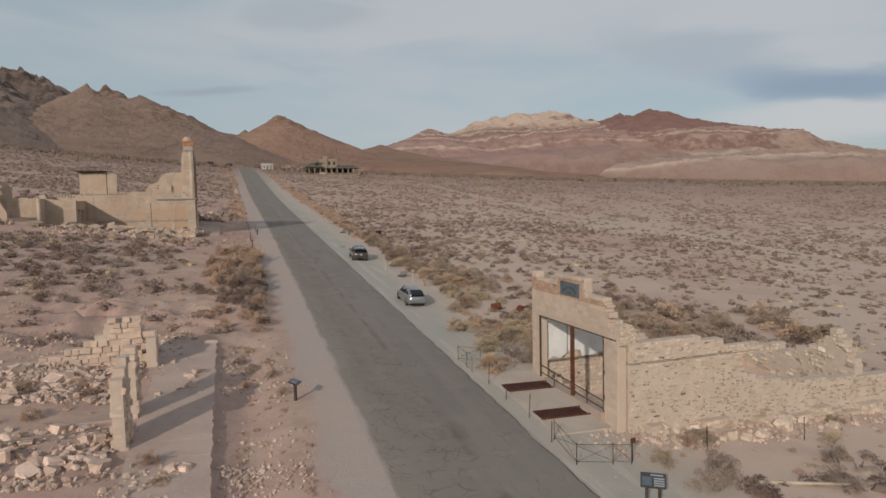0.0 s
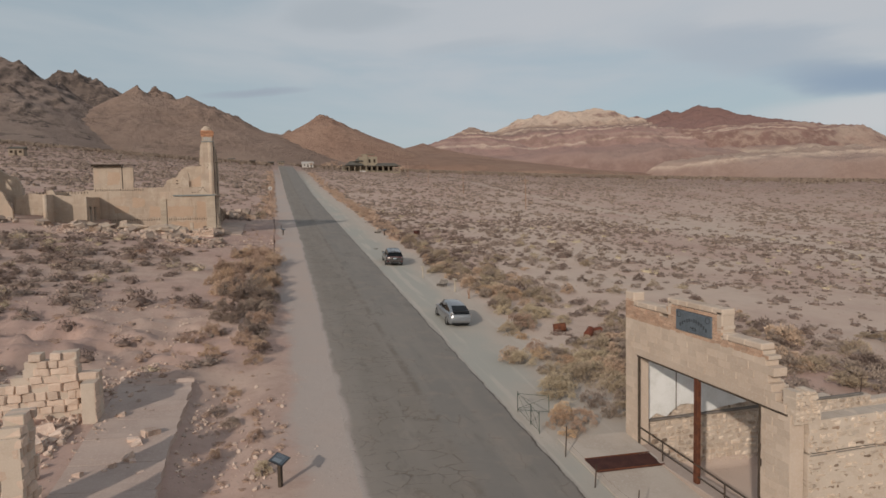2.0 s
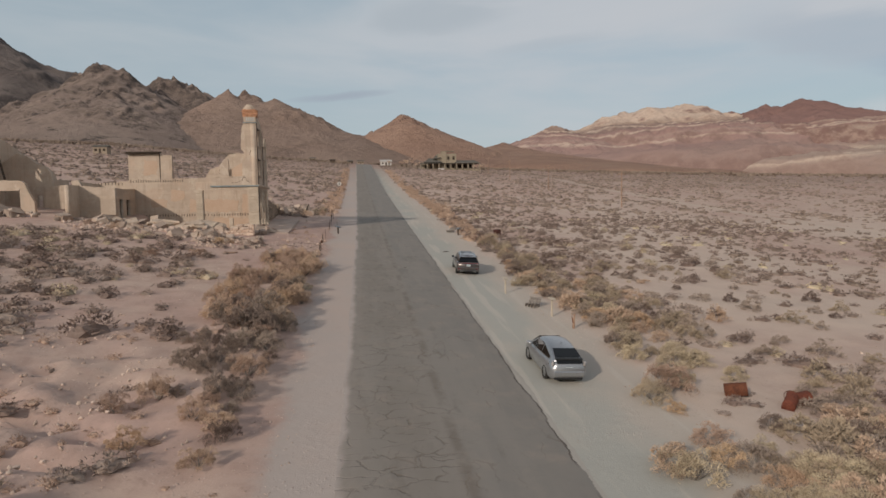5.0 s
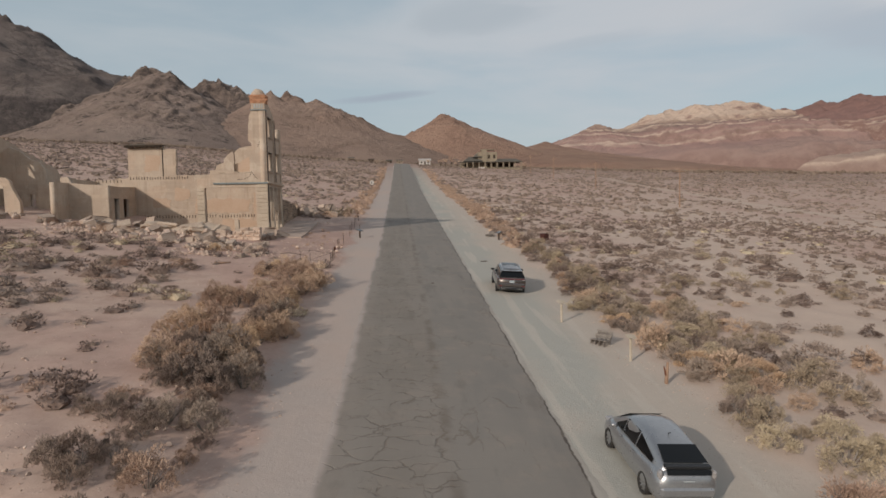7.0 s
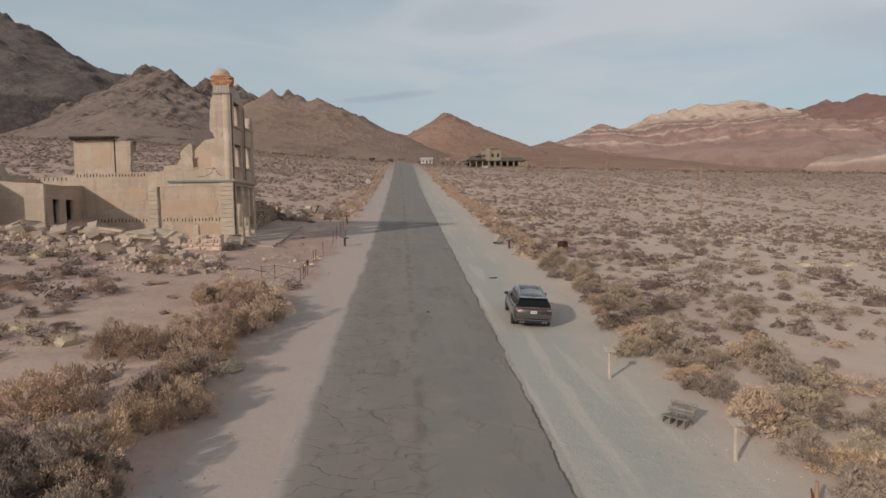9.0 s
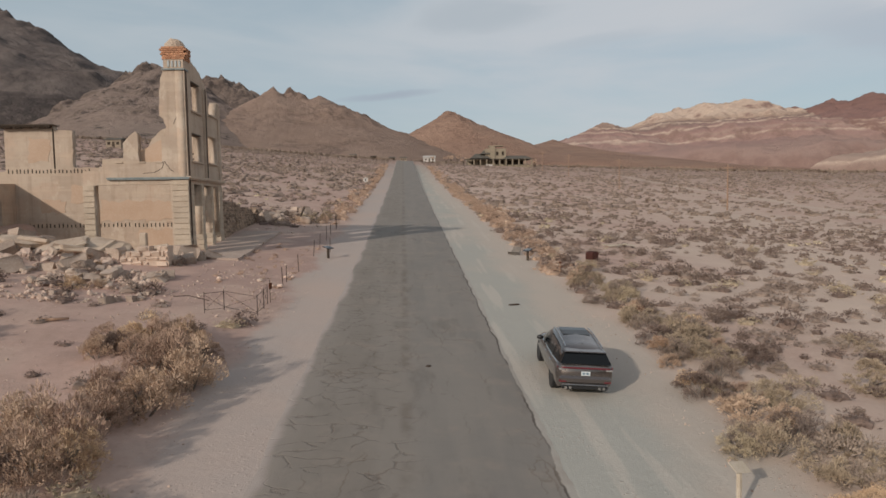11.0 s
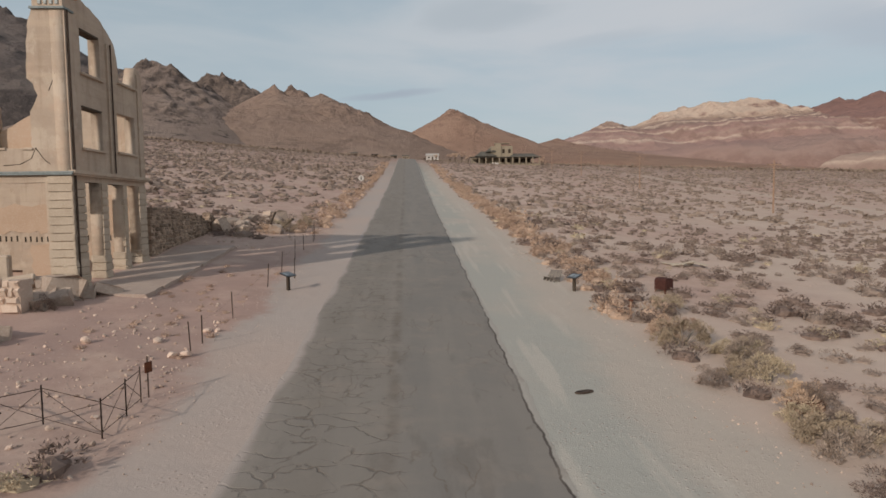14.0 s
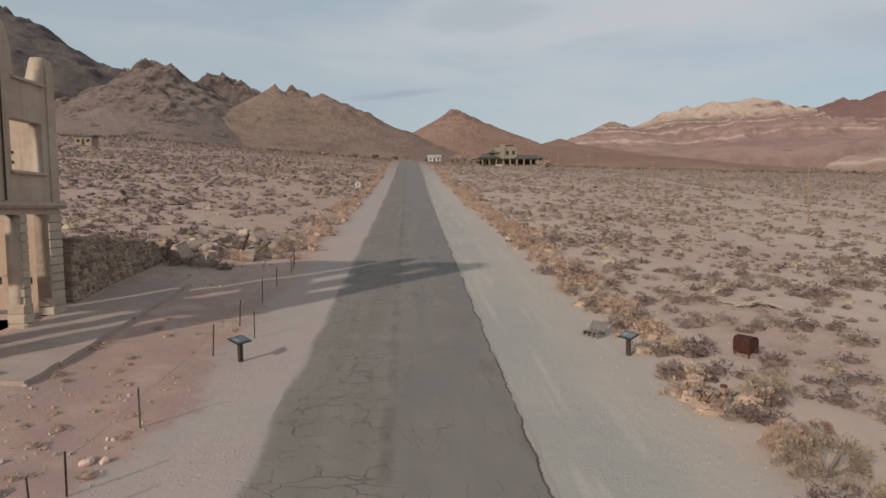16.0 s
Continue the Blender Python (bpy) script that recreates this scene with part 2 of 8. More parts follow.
def asphalt_material():
    """Old sun-bleached asphalt: crazed west lane, smoother patched east lane, dusty edges."""
    m, n, l, b = shade("old_asphalt")
    geo = n.new("ShaderNodeNewGeometry")
    sep = n.new("ShaderNodeSeparateXYZ")
    l.new(geo.outputs["Position"], sep.inputs[0])
    x = sep.outputs["X"]
    broad, close = grain(n, l, 0.35, 6.0), grain(n, l, 30.0, 6.0, 0.8)
    lanes = grain(n, l, 1.0, 4.0, 0.5, stretch=(0.9, 0.03, 1.0))
    y = sep.outputs["Y"]
    half = spread(n, l, calc(n, l, "ADD", x, calc(n, l, "MULTIPLY", calc(n, l, "SUBTRACT", grain(n, l, 0.3, 4.0), 0.5), 1.1)), 9.3, 10.1)
    col = blend(n, l, half, (0.212, 0.182, 0.152), (0.203, 0.182, 0.160))
    col = blend(n, l, spread(n, l, broad, 0.35, 0.65, 0.0, 0.6), col, (0.235, 0.206, 0.176))
    col = blend(n, l, spread(n, l, lanes, 0.45, 0.65, 0.0, 0.5), col, (0.25, 0.220, 0.188))
    col = blend(n, l, spread(n, l, grain(n, l, 0.55, 5.0, 0.6, stretch=(1.6, 0.5, 1.0)), 0.58, 0.70, 0.0, 0.45), col, (0.150, 0.126, 0.106))
    warp = n.new("ShaderNodeVectorMath")
    warp.operation = "ADD"
    bend = put(n, "ShaderNodeTexNoise", Scale=0.9, Detail=4.0)
    l.new(geo.outputs["Position"], bend.inputs["Vector"])
    l.new(geo.outputs["Position"], warp.inputs[0])
    l.new(bend.outputs["Color"], warp.inputs[1])
    crack = put(n, "ShaderNodeTexVoronoi", Scale=1.25, Randomness=1.0)
    crack.feature = "DISTANCE_TO_EDGE"
    squash = n.new("ShaderNodeMapping")
    squash.inputs["Scale"].default_value = (0.62, 1.25, 1.0)
    l.new(warp.outputs[0], squash.inputs["Vector"])
    l.new(squash.outputs["Vector"], crack.inputs["Vector"])
    zone = calc(n, l, "MULTIPLY", spread(n, l, x, 9.2, 10.4, 1.0, 0.10), spread(n, l, grain(n, l, 0.16, 3.0), 0.20, 0.36, 0.35, 1.0))
    line = calc(n, l, "MULTIPLY", spread(n, l, crack.outputs["Distance"], 0.006, 0.055, 1.0, 0.0), calc(n, l, "MULTIPLY", zone, spread(n, l, grain(n, l, 0.9, 6.0, 0.75), 0.42, 0.56)))
    split = put(n, "ShaderNodeTexVoronoi", Scale=0.85, Randomness=1.0)
    split.feature = "DISTANCE_TO_EDGE"
    drawn = n.new("ShaderNodeMapping")
    drawn.inputs["Scale"].default_value = (1.2, 0.28, 1.0)
    l.new(warp.outputs[0], drawn.inputs["Vector"])
    l.new(drawn.outputs["Vector"], split.inputs["Vector"])
    along = calc(n, l, "MULTIPLY", spread(n, l, split.outputs["Distance"], 0.004, 0.030, 1.0, 0.0), spread(n, l, grain(n, l, 0.4, 5.0, 0.7), 0.50, 0.60))
    col = blend(n, l, calc(n, l, "MULTIPLY", along, 0.5), col, (0.125, 0.092, 0.068))
    col = blend(n, l, calc(n, l, "MULTIPLY", line, 0.55), col, (0.115, 0.086, 0.066))
    seam = calc(n, l, "MULTIPLY", spread(n, l, calc(n, l, "ABSOLUTE", calc(n, l, "SUBTRACT", calc(n, l, "ADD", x, calc(n, l, "MULTIPLY", grain(n, l, 0.9, 4.0), 0.35)), 9.75)), 0.03, 0.30, 1.0, 0.0), spread(n, l, grain(n, l, 0.5, 4.0), 0.42, 0.60))
    col = blend(n, l, calc(n, l, "MULTIPLY", seam, 0.55), col, (0.135, 0.104, 0.082))
    tear = calc(n, l, "SUBTRACT", calc(n, l, "ADD", calc(n, l, "MULTIPLY", y, 0.005), 12.99), calc(n, l, "ADD", x, calc(n, l, "MULTIPLY", calc(n, l, "SUBTRACT", grain(n, l, 0.5, 7.0, 0.65), 0.5), 0.6)))
    rim = calc(n, l, "MULTIPLY", spread(n, l, calc(n, l, "ABSOLUTE", tear), 0.015, 0.05, 1.0, 0.0), spread(n, l, grain(n, l, 0.22, 3.0), 0.38, 0.5))
    col = blend(n, l, calc(n, l, "MULTIPLY", rim, 0.85), col, (0.062, 0.045, 0.036))
    col = blend(n, l, spread(n, l, tear, -0.07, -0.03, 1.0, 0.0), col, (0.395, 0.355, 0.305))
    edge = calc(n, l, "ADD", x, calc(n, l, "MULTIPLY", calc(n, l, "SUBTRACT", grain(n, l, 0.25, 5.0, 0.55), 0.5), 1.1))
    col = blend(n, l, spread(n, l, edge, 5.8, 7.2, 0.45, 0.0), col, (0.29, 0.245, 0.208))
    col = blend(n, l, spread(n, l, calc(n, l, "SUBTRACT", edge, calc(n, l, "MULTIPLY", calc(n, l, "MINIMUM", y, 105.0), 0.009)), 5.3, 5.62, 1.0, 0.0), col, tuple(c * 0.95 for c in GRAVEL_W))
    dust = calc(n, l, "MULTIPLY", spread(n, l, grain(n, l, 0.8, 6.0), 0.48, 0.75), 0.5)
    col = blend(n, l, dust, col, (0.29, 0.24, 0.195))
    col = blend(n, l, spread(n, l, close, 0.48, 0.85, 0.0, 0.3), col, (0.27, 0.245, 0.215))
    l.new(col, b.inputs["Base Color"])
    b.inputs["Roughness"].default_value, b.inputs["Specular IOR Level"].default_value = 0.88, 0.3
    relief(n, l, b, calc(n, l, "SUBTRACT", calc(n, l, "MULTIPLY", close, 0.3), line), 0.5, 0.03)
    return m


def hill_material(name, low, high, rock, bands=None, scale=0.012, outcrop=0.5):
    """Bare hillside: soil on the flanks, darker rock where steep, optional tilted colour strata."""
    m, n, l, b = shade(name)
    geo = n.new("ShaderNodeNewGeometry")
    sep, nor = n.new("ShaderNodeSeparateXYZ"), n.new("ShaderNodeSeparateXYZ")
    l.new(geo.outputs["Position"], sep.inputs[0])
    l.new(geo.outputs["Normal"], nor.inputs[0])
    broad, mid, close = grain(n, l, scale, 6.0), grain(n, l, scale * 6, 7.0, 0.7), grain(n, l, 0.25, 6.0, 0.75)
    col = blend(n, l, spread(n, l, broad, 0.35, 0.65), low, high)
    if bands:
        lowest, highest, wander, stops = bands
        sway = calc(n, l, "ADD", calc(n, l, "MULTIPLY", calc(n, l, "SUBTRACT", grain(n, l, 0.0022, 4.0, 0.5), 0.5), wander), calc(n, l, "MULTIPLY", calc(n, l, "SUBTRACT", grain(n, l, 0.016, 6.0, 0.6), 0.5), 34.0))
        tilt = calc(n, l, "MULTIPLY", calc(n, l, "SUBTRACT", sep.outputs["X"], 1400.0), -0.03)
        level = spread(n, l, calc(n, l, "ADD", sep.outputs["Z"], calc(n, l, "ADD", sway, tilt)), lowest, highest)
        r = n.new("ShaderNodeValToRGB")
        r.color_ramp.elements[0].color, r.color_ramp.elements[1].color = (*stops[0][1], 1), (*stops[-1][1], 1)
        for at, c in stops[1:-1]:
            e = r.color_ramp.elements.new(at)
            e.color = (*c, 1)
        l.new(level, r.inputs["Fac"])
        col = blend(n, l, 0.88, col, r.outputs["Color"])
    steep = calc(n, l, "MULTIPLY", spread(n, l, nor.outputs["Z"], 0.66, 0.86, 1.0, 0.0), spread(n, l, mid, 0.35, 0.6, 0.35, 1.0))
    col = blend(n, l, steep, col, rock)
    crop = calc(n, l, "MULTIPLY", spread(n, l, grain(n, l, scale * 1.6, 7.0, 0.7), 0.555, 0.60), spread(n, l, mid, 0.44, 0.52))
    col = blend(n, l, calc(n, l, "MULTIPLY", crop, outcrop), col, rock)
    wash = grain(n, l, scale * 3, 5.0, 0.6)
    col = blend(n, l, spread(n, l, wash, 0.5, 0.7, 0.0, 0.15 if bands else 0.35), col, tuple(c * 1.16 for c in high))
    col = blend(n, l, spread(n, l, mid, 0.5, 0.75, 0.0, 0.22), col, tuple(c * 0.72 for c in low))
    col = blend(n, l, spread(n, l, close, 0.5, 0.72, 0.0, 0.26), col, tuple(c * 0.72 for c in low))
    l.new(col, b.inputs["Base Color"])
    b.inputs["Roughness"].default_value, b.inputs["Specular IOR Level"].default_value = 0.95, 0.1
    relief(n, l, b, calc(n, l, "ADD", calc(n, l, "MULTIPLY", mid, 3.0), close), 0.7, 3.0)
    return m


M_ROAD = asphalt_material()


def plaster_material():
    """Old tan plaster on concrete: board lines, rain streaks, dirty patches and pale scuffs."""
    m, n, l, b = shade("tan_plaster")
    broad, mid, close = grain(n, l, 0.45), grain(n, l, 2.2, 7.0, 0.7), grain(n, l, 14.0, 7.0, 0.7)
    streak, lift = grain(n, l, 1.0, 5.0, 0.6, stretch=(3.0, 3.0, 0.25)), grain(n, l, 1.0, 3.0, 0.5, stretch=(0.12, 0.12, 2.6))
    col = blend(n, l, spread(n, l, broad, 0.38, 0.62), (0.40, 0.312, 0.242), (0.472, 0.378, 0.298))
    col = blend(n, l, spread(n, l, grain(n, l, 0.32, 5.0, 0.65), 0.50, 0.62, 0.0, 0.65), col, (0.475, 0.350, 0.262))
    col = blend(n, l, spread(n, l, grain(n, l, 0.75, 6.0, 0.7, stretch=(1.0, 1.0, 0.7)), 0.54, 0.62, 0.0, 0.65), col, (0.52, 0.428, 0.342))
    col = blend(n, l, spread(n, l, streak, 0.50, 0.72, 0.0, 0.55), col, (0.32, 0.242, 0.178))
    col = blend(n, l, spread(n, l, lift, 0.50, 0.66, 0.0, 0.40), col, (0.50, 0.395, 0.30))
    col = blend(n, l, spread(n, l, mid, 0.54, 0.74, 0.0, 0.65), col, (0.355, 0.262, 0.188))
    col = blend(n, l, spread(n, l, close, 0.5, 0.8, 0.0, 0.5), col, (0.53, 0.43, 0.335))
    l.new(col, b.inputs["Base Color"])
    b.inputs["Roughness"].default_value, b.inputs["Specular IOR Level"].default_value = 0.93, 0.2
    relief(n, l, b, calc(n, l, "ADD", calc(n, l, "MULTIPLY", lift, 1.6), calc(n, l, "ADD", mid, calc(n, l, "MULTIPLY", close, 0.4))), 0.6, 0.05)
    return m


M_PLASTER = plaster_material()
M_PLASTER_B = surface("ochre_plaster", (0.445, 0.312, 0.222), (0.475, 0.342, 0.25), (0.50, 0.392, 0.302), 0.8, 12.0, 0.92, 0.35, 0.03)
M_QUOIN = surface("quoin_plaster", (0.40, 0.318, 0.24), (0.455, 0.368, 0.285), (0.50, 0.42, 0.335), 1.2, 14.0, 0.92, 0.4, 0.02, vary=0.07)
M_BAND = surface("weathered_tin_band", (0.16, 0.19, 0.19), (0.22, 0.25, 0.25), (0.30, 0.30, 0.28), 2.0, 14.0, 0.7, 0.3, 0.01, spec=0.4)
M_BRICK = surface("orange_brick", (0.36, 0.16, 0.085), (0.44, 0.22, 0.125), (0.46, 0.30, 0.20), 2.5, 18.0, 0.92, 0.5, 0.02, vary=0.18)
M_MORTAR = surface("pale_mortar", (0.47, 0.378, 0.30), (0.525, 0.432, 0.35), (0.57, 0.485, 0.40), 1.5, 20.0, 0.95, 0.5, 0.02)
M_ASHLAR = surface("sandstone_block", (0.51, 0.378, 0.295), (0.565, 0.432, 0.342), (0.60, 0.485, 0.395), 1.8, 14.0, 0.93, 0.5, 0.025, vary=0.09)
M_FACE = surface("dressed_sandstone", (0.485, 0.378, 0.295), (0.525, 0.418, 0.332), (0.55, 0.455, 0.372), 0.7, 12.0, 0.93, 0.5, 0.03, vary=0.07)
M_FORECOURT = surface("pale_forecourt_concrete", (0.43, 0.355, 0.29), (0.49, 0.415, 0.345), (0.52, 0.45, 0.385), 0.6, 10.0, 0.92, 0.4, 0.02)
M_BRICKPALE = surface("weathered_pink_brick", (0.41, 0.255, 0.175), (0.46, 0.31, 0.22), (0.49, 0.37, 0.275), 2.0, 16.0, 0.93, 0.5, 0.02, vary=0.13)
M_FIELD = surface("fieldstone", (0.41, 0.318, 0.245), (0.535, 0.435, 0.345), (0.59, 0.50, 0.41), 0.9, 9.0, 0.94, 0.7, 0.04, vary=0.17, island=0.17)
M_DARKSTONE = surface("brown_fieldstone", (0.21, 0.152, 0.112), (0.30, 0.222, 0.165), (0.36, 0.275, 0.21), 1.2, 9.0, 0.94, 0.7, 0.04, vary=0.3, island=0.3)
M_RUBBLE = surface("pink_rubble", (0.45, 0.322, 0.255), (0.54, 0.412, 0.332), (0.59, 0.48, 0.395), 0.8, 10.0, 0.94, 0.7, 0.04, vary=0.2, island=0.22)
M_CONCRETE = surface("old_concrete", (0.36, 0.27, 0.222), (0.41, 0.32, 0.265), (0.45, 0.36, 0.30), 0.6, 10.0, 0.92, 0.4, 0.02)
M_WHITEWASH = surface("white_plaster", (0.62, 0.60, 0.56), (0.72, 0.70, 0.67), (0.76, 0.75, 0.72), 1.2, 18.0, 0.85, 0.3, 0.015)
M_RUST = surface("rusted_iron", (0.085, 0.032, 0.02), (0.15, 0.055, 0.03), (0.22, 0.09, 0.045), 4.0, 30.0, 0.85, 0.4, 0.01, metal=0.25)
M_RUST_RED = surface("red_rusted_sheet", (0.115, 0.034, 0.022), (0.18, 0.054, 0.032), (0.25, 0.09, 0.05), 3.0, 25.0, 0.85, 0.4, 0.01, metal=0.2)
M_PLATE = surface("rusted_cellar_plate", (0.055, 0.022, 0.018), (0.085, 0.034, 0.026), (0.12, 0.05, 0.038), 3.0, 25.0, 0.8, 0.3, 0.01, metal=0.3)
M_POST = surface("dark_iron_post", (0.05, 0.034, 0.026), (0.085, 0.058, 0.042), (0.12, 0.08, 0.06), 5.0, 30.0, 0.8, 0.3, 0.01, metal=0.3)
M_OLDWOOD = surface("grey_weathered_wood", (0.16, 0.135, 0.115), (0.22, 0.19, 0.165), (0.28, 0.25, 0.22), 3.0, 26.0, 0.9, 0.6, 0.02, vary=0.15)
M_PALEWOOD = surface("pale_cut_wood", (0.42, 0.345, 0.26), (0.49, 0.41, 0.32), (0.53, 0.46, 0.37), 4.0, 30.0, 0.85, 0.4, 0.01)
M_BROWNWOOD = surface("dark_timber", (0.05, 0.036, 0.026), (0.08, 0.058, 0.042), (0.11, 0.085, 0.065), 3.0, 30.0, 0.9, 0.4, 0.01)
M_LOG = surface("reddish_brown_log", (0.24, 0.15, 0.10), (0.32, 0.205, 0.14), (0.37, 0.26, 0.19), 4.0, 26.0, 0.9, 0.5, 0.01)
# near-black standing in for the shade inside pockets, cracks and empty windows
M_HOLE = plain("dark_gap_shade", (0.05, 0.037, 0.028), 0.95, 0.0, 0.1)
M_SIGNFACE = plain("sign_blue_grey", (0.07, 0.09, 0.11), 0.3)
M_SIGNDARK = plain("sign_black", (0.02, 0.021, 0.024), 0.4)
M_SIGNPALE = plain("sign_pale_print", (0.24, 0.265, 0.28), 0.5)
M_SLATE = surface("slate_plaque", (0.085, 0.10, 0.115), (0.11, 0.13, 0.15), (0.15, 0.17, 0.19), 2.0, 20.0, 0.7, 0.2, 0.01, spec=0.4)
M_LETTER = plain("plaque_letter", (0.045, 0.052, 0.06), 0.8)
M_WHITE = plain("dusty_white_paint", (0.50, 0.46, 0.42), 0.7)
M_ROOF = surface("dull_green_roof", (0.095, 0.085, 0.07), (0.125, 0.112, 0.092), (0.15, 0.135, 0.112), 0.6, 6.0, 0.85, 0.3, 0.02)
M_DEPOT = surface("depot_stone", (0.24, 0.195, 0.142), (0.29, 0.237, 0.172), (0.33, 0.28, 0.212), 0.5, 4.0, 0.9, 0.4, 0.03)


# ---- noise and ground height ----
def lattice(x, y, seed):
    """Smooth value noise in 0..1 for arrays."""
    xi, yi = np.floor(x).astype(np.int64), np.floor(y).astype(np.int64)
    fx, fy = x - xi, y - yi
    fx, fy = fx * fx * (3 - 2 * fx), fy * fy * (3 - 2 * fy)

    def h(a, b):
        v = (a * 374761393 + b * 668265263 + seed * 974634777) & 0xFFFFFFFF
        v = ((v ^ (v >> 13)) * 1274126177) & 0xFFFFFFFF
        return ((v ^ (v >> 16)) & 0xFFFF) / 65535.0

    top = h(xi, yi) * (1 - fx) + h(xi + 1, yi) * fx
    low = h(xi, yi + 1) * (1 - fx) + h(xi + 1, yi + 1) * fx
    return top * (1 - fy) + low * fy


def fbm(x, y, seed, octaves=5, gain=0.5, ridged=False):
    total, amp, norm = 0.0, 1.0, 0.0
    for k in range(octaves):
        v = lattice(x * 2.03**k + 17.3 * k, y * 2.03**k - 9.1 * k, seed + k)
        total = total + amp * (1 - abs(2 * v - 1) if ridged else v)
        norm, amp = norm + amp, amp * gain
    return total / norm


def step(a, b, v):
    s = np.clip((v - a) / (b - a), 0, 1)
    return s * s * (3 - 2 * s)


def ground(x, y, rough=True):
    """Height of the desert: a slope rising northwards, tilted to the east, and a wide bajada farther off."""
    x, y = np.asarray(x, float), np.asarray(y, float)
    near = -3.87 - 0.0544 * x + 0.0873 * y - 0.039 * np.minimum(x - 4, 0)
    dx, dy = x - 9.0, y - 47.0
    r, az = np.hypot(dx, dy), np.degrees(np.arctan2(dx, dy))
    rise = np.where(az >= 0, 4.35 - 0.057 * az, 4.35 + 0.075 * np.minimum(-az, 21))
    rise = np.where(np.abs(az) > 60, rise - 0.05 * (np.abs(az) - 60), rise)
    far = 7.9 + r * np.tan(np.radians(rise))
    w = step(130, 420, r)
    z = near * (1 - w) + far * w
    if rough:
        off = np.maximum(step(20.5, 25, x), 1 - step(0.5, 3.6, x))
        z = z + off * (0.34 * (fbm(x * 0.11, y * 0.11, 3, 4) - 0.5) * step(0, 6, np.minimum(abs(x - 3), abs(x - 21)) + 4) + 0.16 * (fbm(x * 0.5, y * 0.5, 9, 4) - 0.5))
        z = z + 0.03 * (fbm(x * 0.9, y * 0.9, 21, 3) - 0.5)
        berm = np.exp(-((x - 0.6) / 1.7) ** 2) * step(42, 50, y) * (1 - step(80, 86, y))
        z = z + 0.30 * berm
        ditch = np.exp(-((x - 0.4) / 1.3) ** 2) * (1 - step(41, 47, y)) * step(5, 20, y)
        z = z - 0.42 * ditch
        gully = (1 - step(50, 58, y)) * step(40, 43, y) * (1 - step(-2.5, 2.0, x)) * step(-18, -11, x)
        z = z + gully * (1.7 * (fbm(x * 0.36, y * 0.5, 33, 4, 0.5) - 0.5) + 1.1 * (fbm(x * 0.45, y * 0.6, 34, 4, 0.5, True) - 0.6))
        pit = step(-19.6, -18.8, x) * (1 - step(-5.9, -5.5, x)) * step(100.1, 100.5, y) * (1 - step(107.95, 108.3, y))
        cellar = step(18.0, 18.4, x) * (1 - step(33.0, 33.5, x)) * step(25.7, 26.1, y) * (1 - step(33.75, 34.1, y))
        z = z + gully * 0.45 * (fbm(x * 1.2, y * 1.5, 36, 4, 0.6, True) - 0.6)
        z = z - 1.7 * pit - 1.3 * cellar
    return z


def gz(x, y):
    return float(ground(np.array([x]), np.array([y]))[0])


def mesh_from(name, verts, faces, smooth=False):
    me = bpy.data.meshes.new(name)
    verts, faces = np.asarray(verts, np.float32), np.asarray(faces, np.int32)
    me.vertices.add(len(verts))
    me.vertices.foreach_set("co", verts.ravel())
    k = faces.shape[1]
    me.loops.add(faces.size)
    me.loops.foreach_set("vertex_index", faces.ravel())
    me.polygons.add(len(faces))
    me.polygons.foreach_set("loop_start", np.arange(len(faces), dtype=np.int32) * k)
    me.polygons.foreach_set("loop_total", np.full(len(faces), k, np.int32))
    me.polygons.foreach_set("use_smooth", np.full(len(faces), smooth))
    me.update(calc_edges=True)
    me.validate()
    return me


def sheet(name, xs, ys, height, material):
    """A height field over the lines xs and ys."""
    gx, gy = np.meshgrid(xs, ys)
    z = height(gx, gy)
    verts = np.stack([gx, gy, z], -1).reshape(-1, 3)
    nx, ny = len(xs), len(ys)
    i = (np.arange(ny - 1)[:, None] * nx + np.arange(nx - 1)[None]).ravel()
    me = mesh_from(name, verts, np.stack([i, i + 1, i + nx + 1, i + nx], -1), True)
    me.materials.append(material)
    return new(name, me)


def graded(lo, hi, fine, low_end, high_end, growth=1.12, most=45.0):
    """Lines: evenly fine between lo and hi, then ever wider out to the ends."""
    mid = list(np.arange(lo, hi, fine))
    s, v = fine, lo
    while v > low_end:
        s = min(s * growth, most)
        v -= s
        mid.insert(0, v)
    s, v = fine, mid[-1]
    while v < high_end:
        s = min(s * growth, most)
        v += s
        mid.append(v)
    return np.array(mid)


tagged(sheet("ground", graded(-24, 40, 0.38, -4200, 4200), graded(16, 130, 0.5, -3500, 4300), ground, M_GROUND), "pinkish sandy desert soil with gravel road aprons", "ground", kind="structure")


def road_west(y):
    return 5.25 + 0.009 * np.minimum(y, 105) + 0.16 * (fbm(y * 0.8, y * 0 + 4, 41, 5) - 0.5) + 0.25 * (fbm(y * 0.09, y * 0 + 8, 43, 2) - 0.5)


def road_east(y):
    return 13.22 + 0.005 * y + 0.22 * (fbm(y * 1.5, y * 0 + 2, 47, 5, 0.6) - 0.5) + 0.16 * (fbm(y * 0.12, y * 0 + 6, 49, 2) - 0.5)


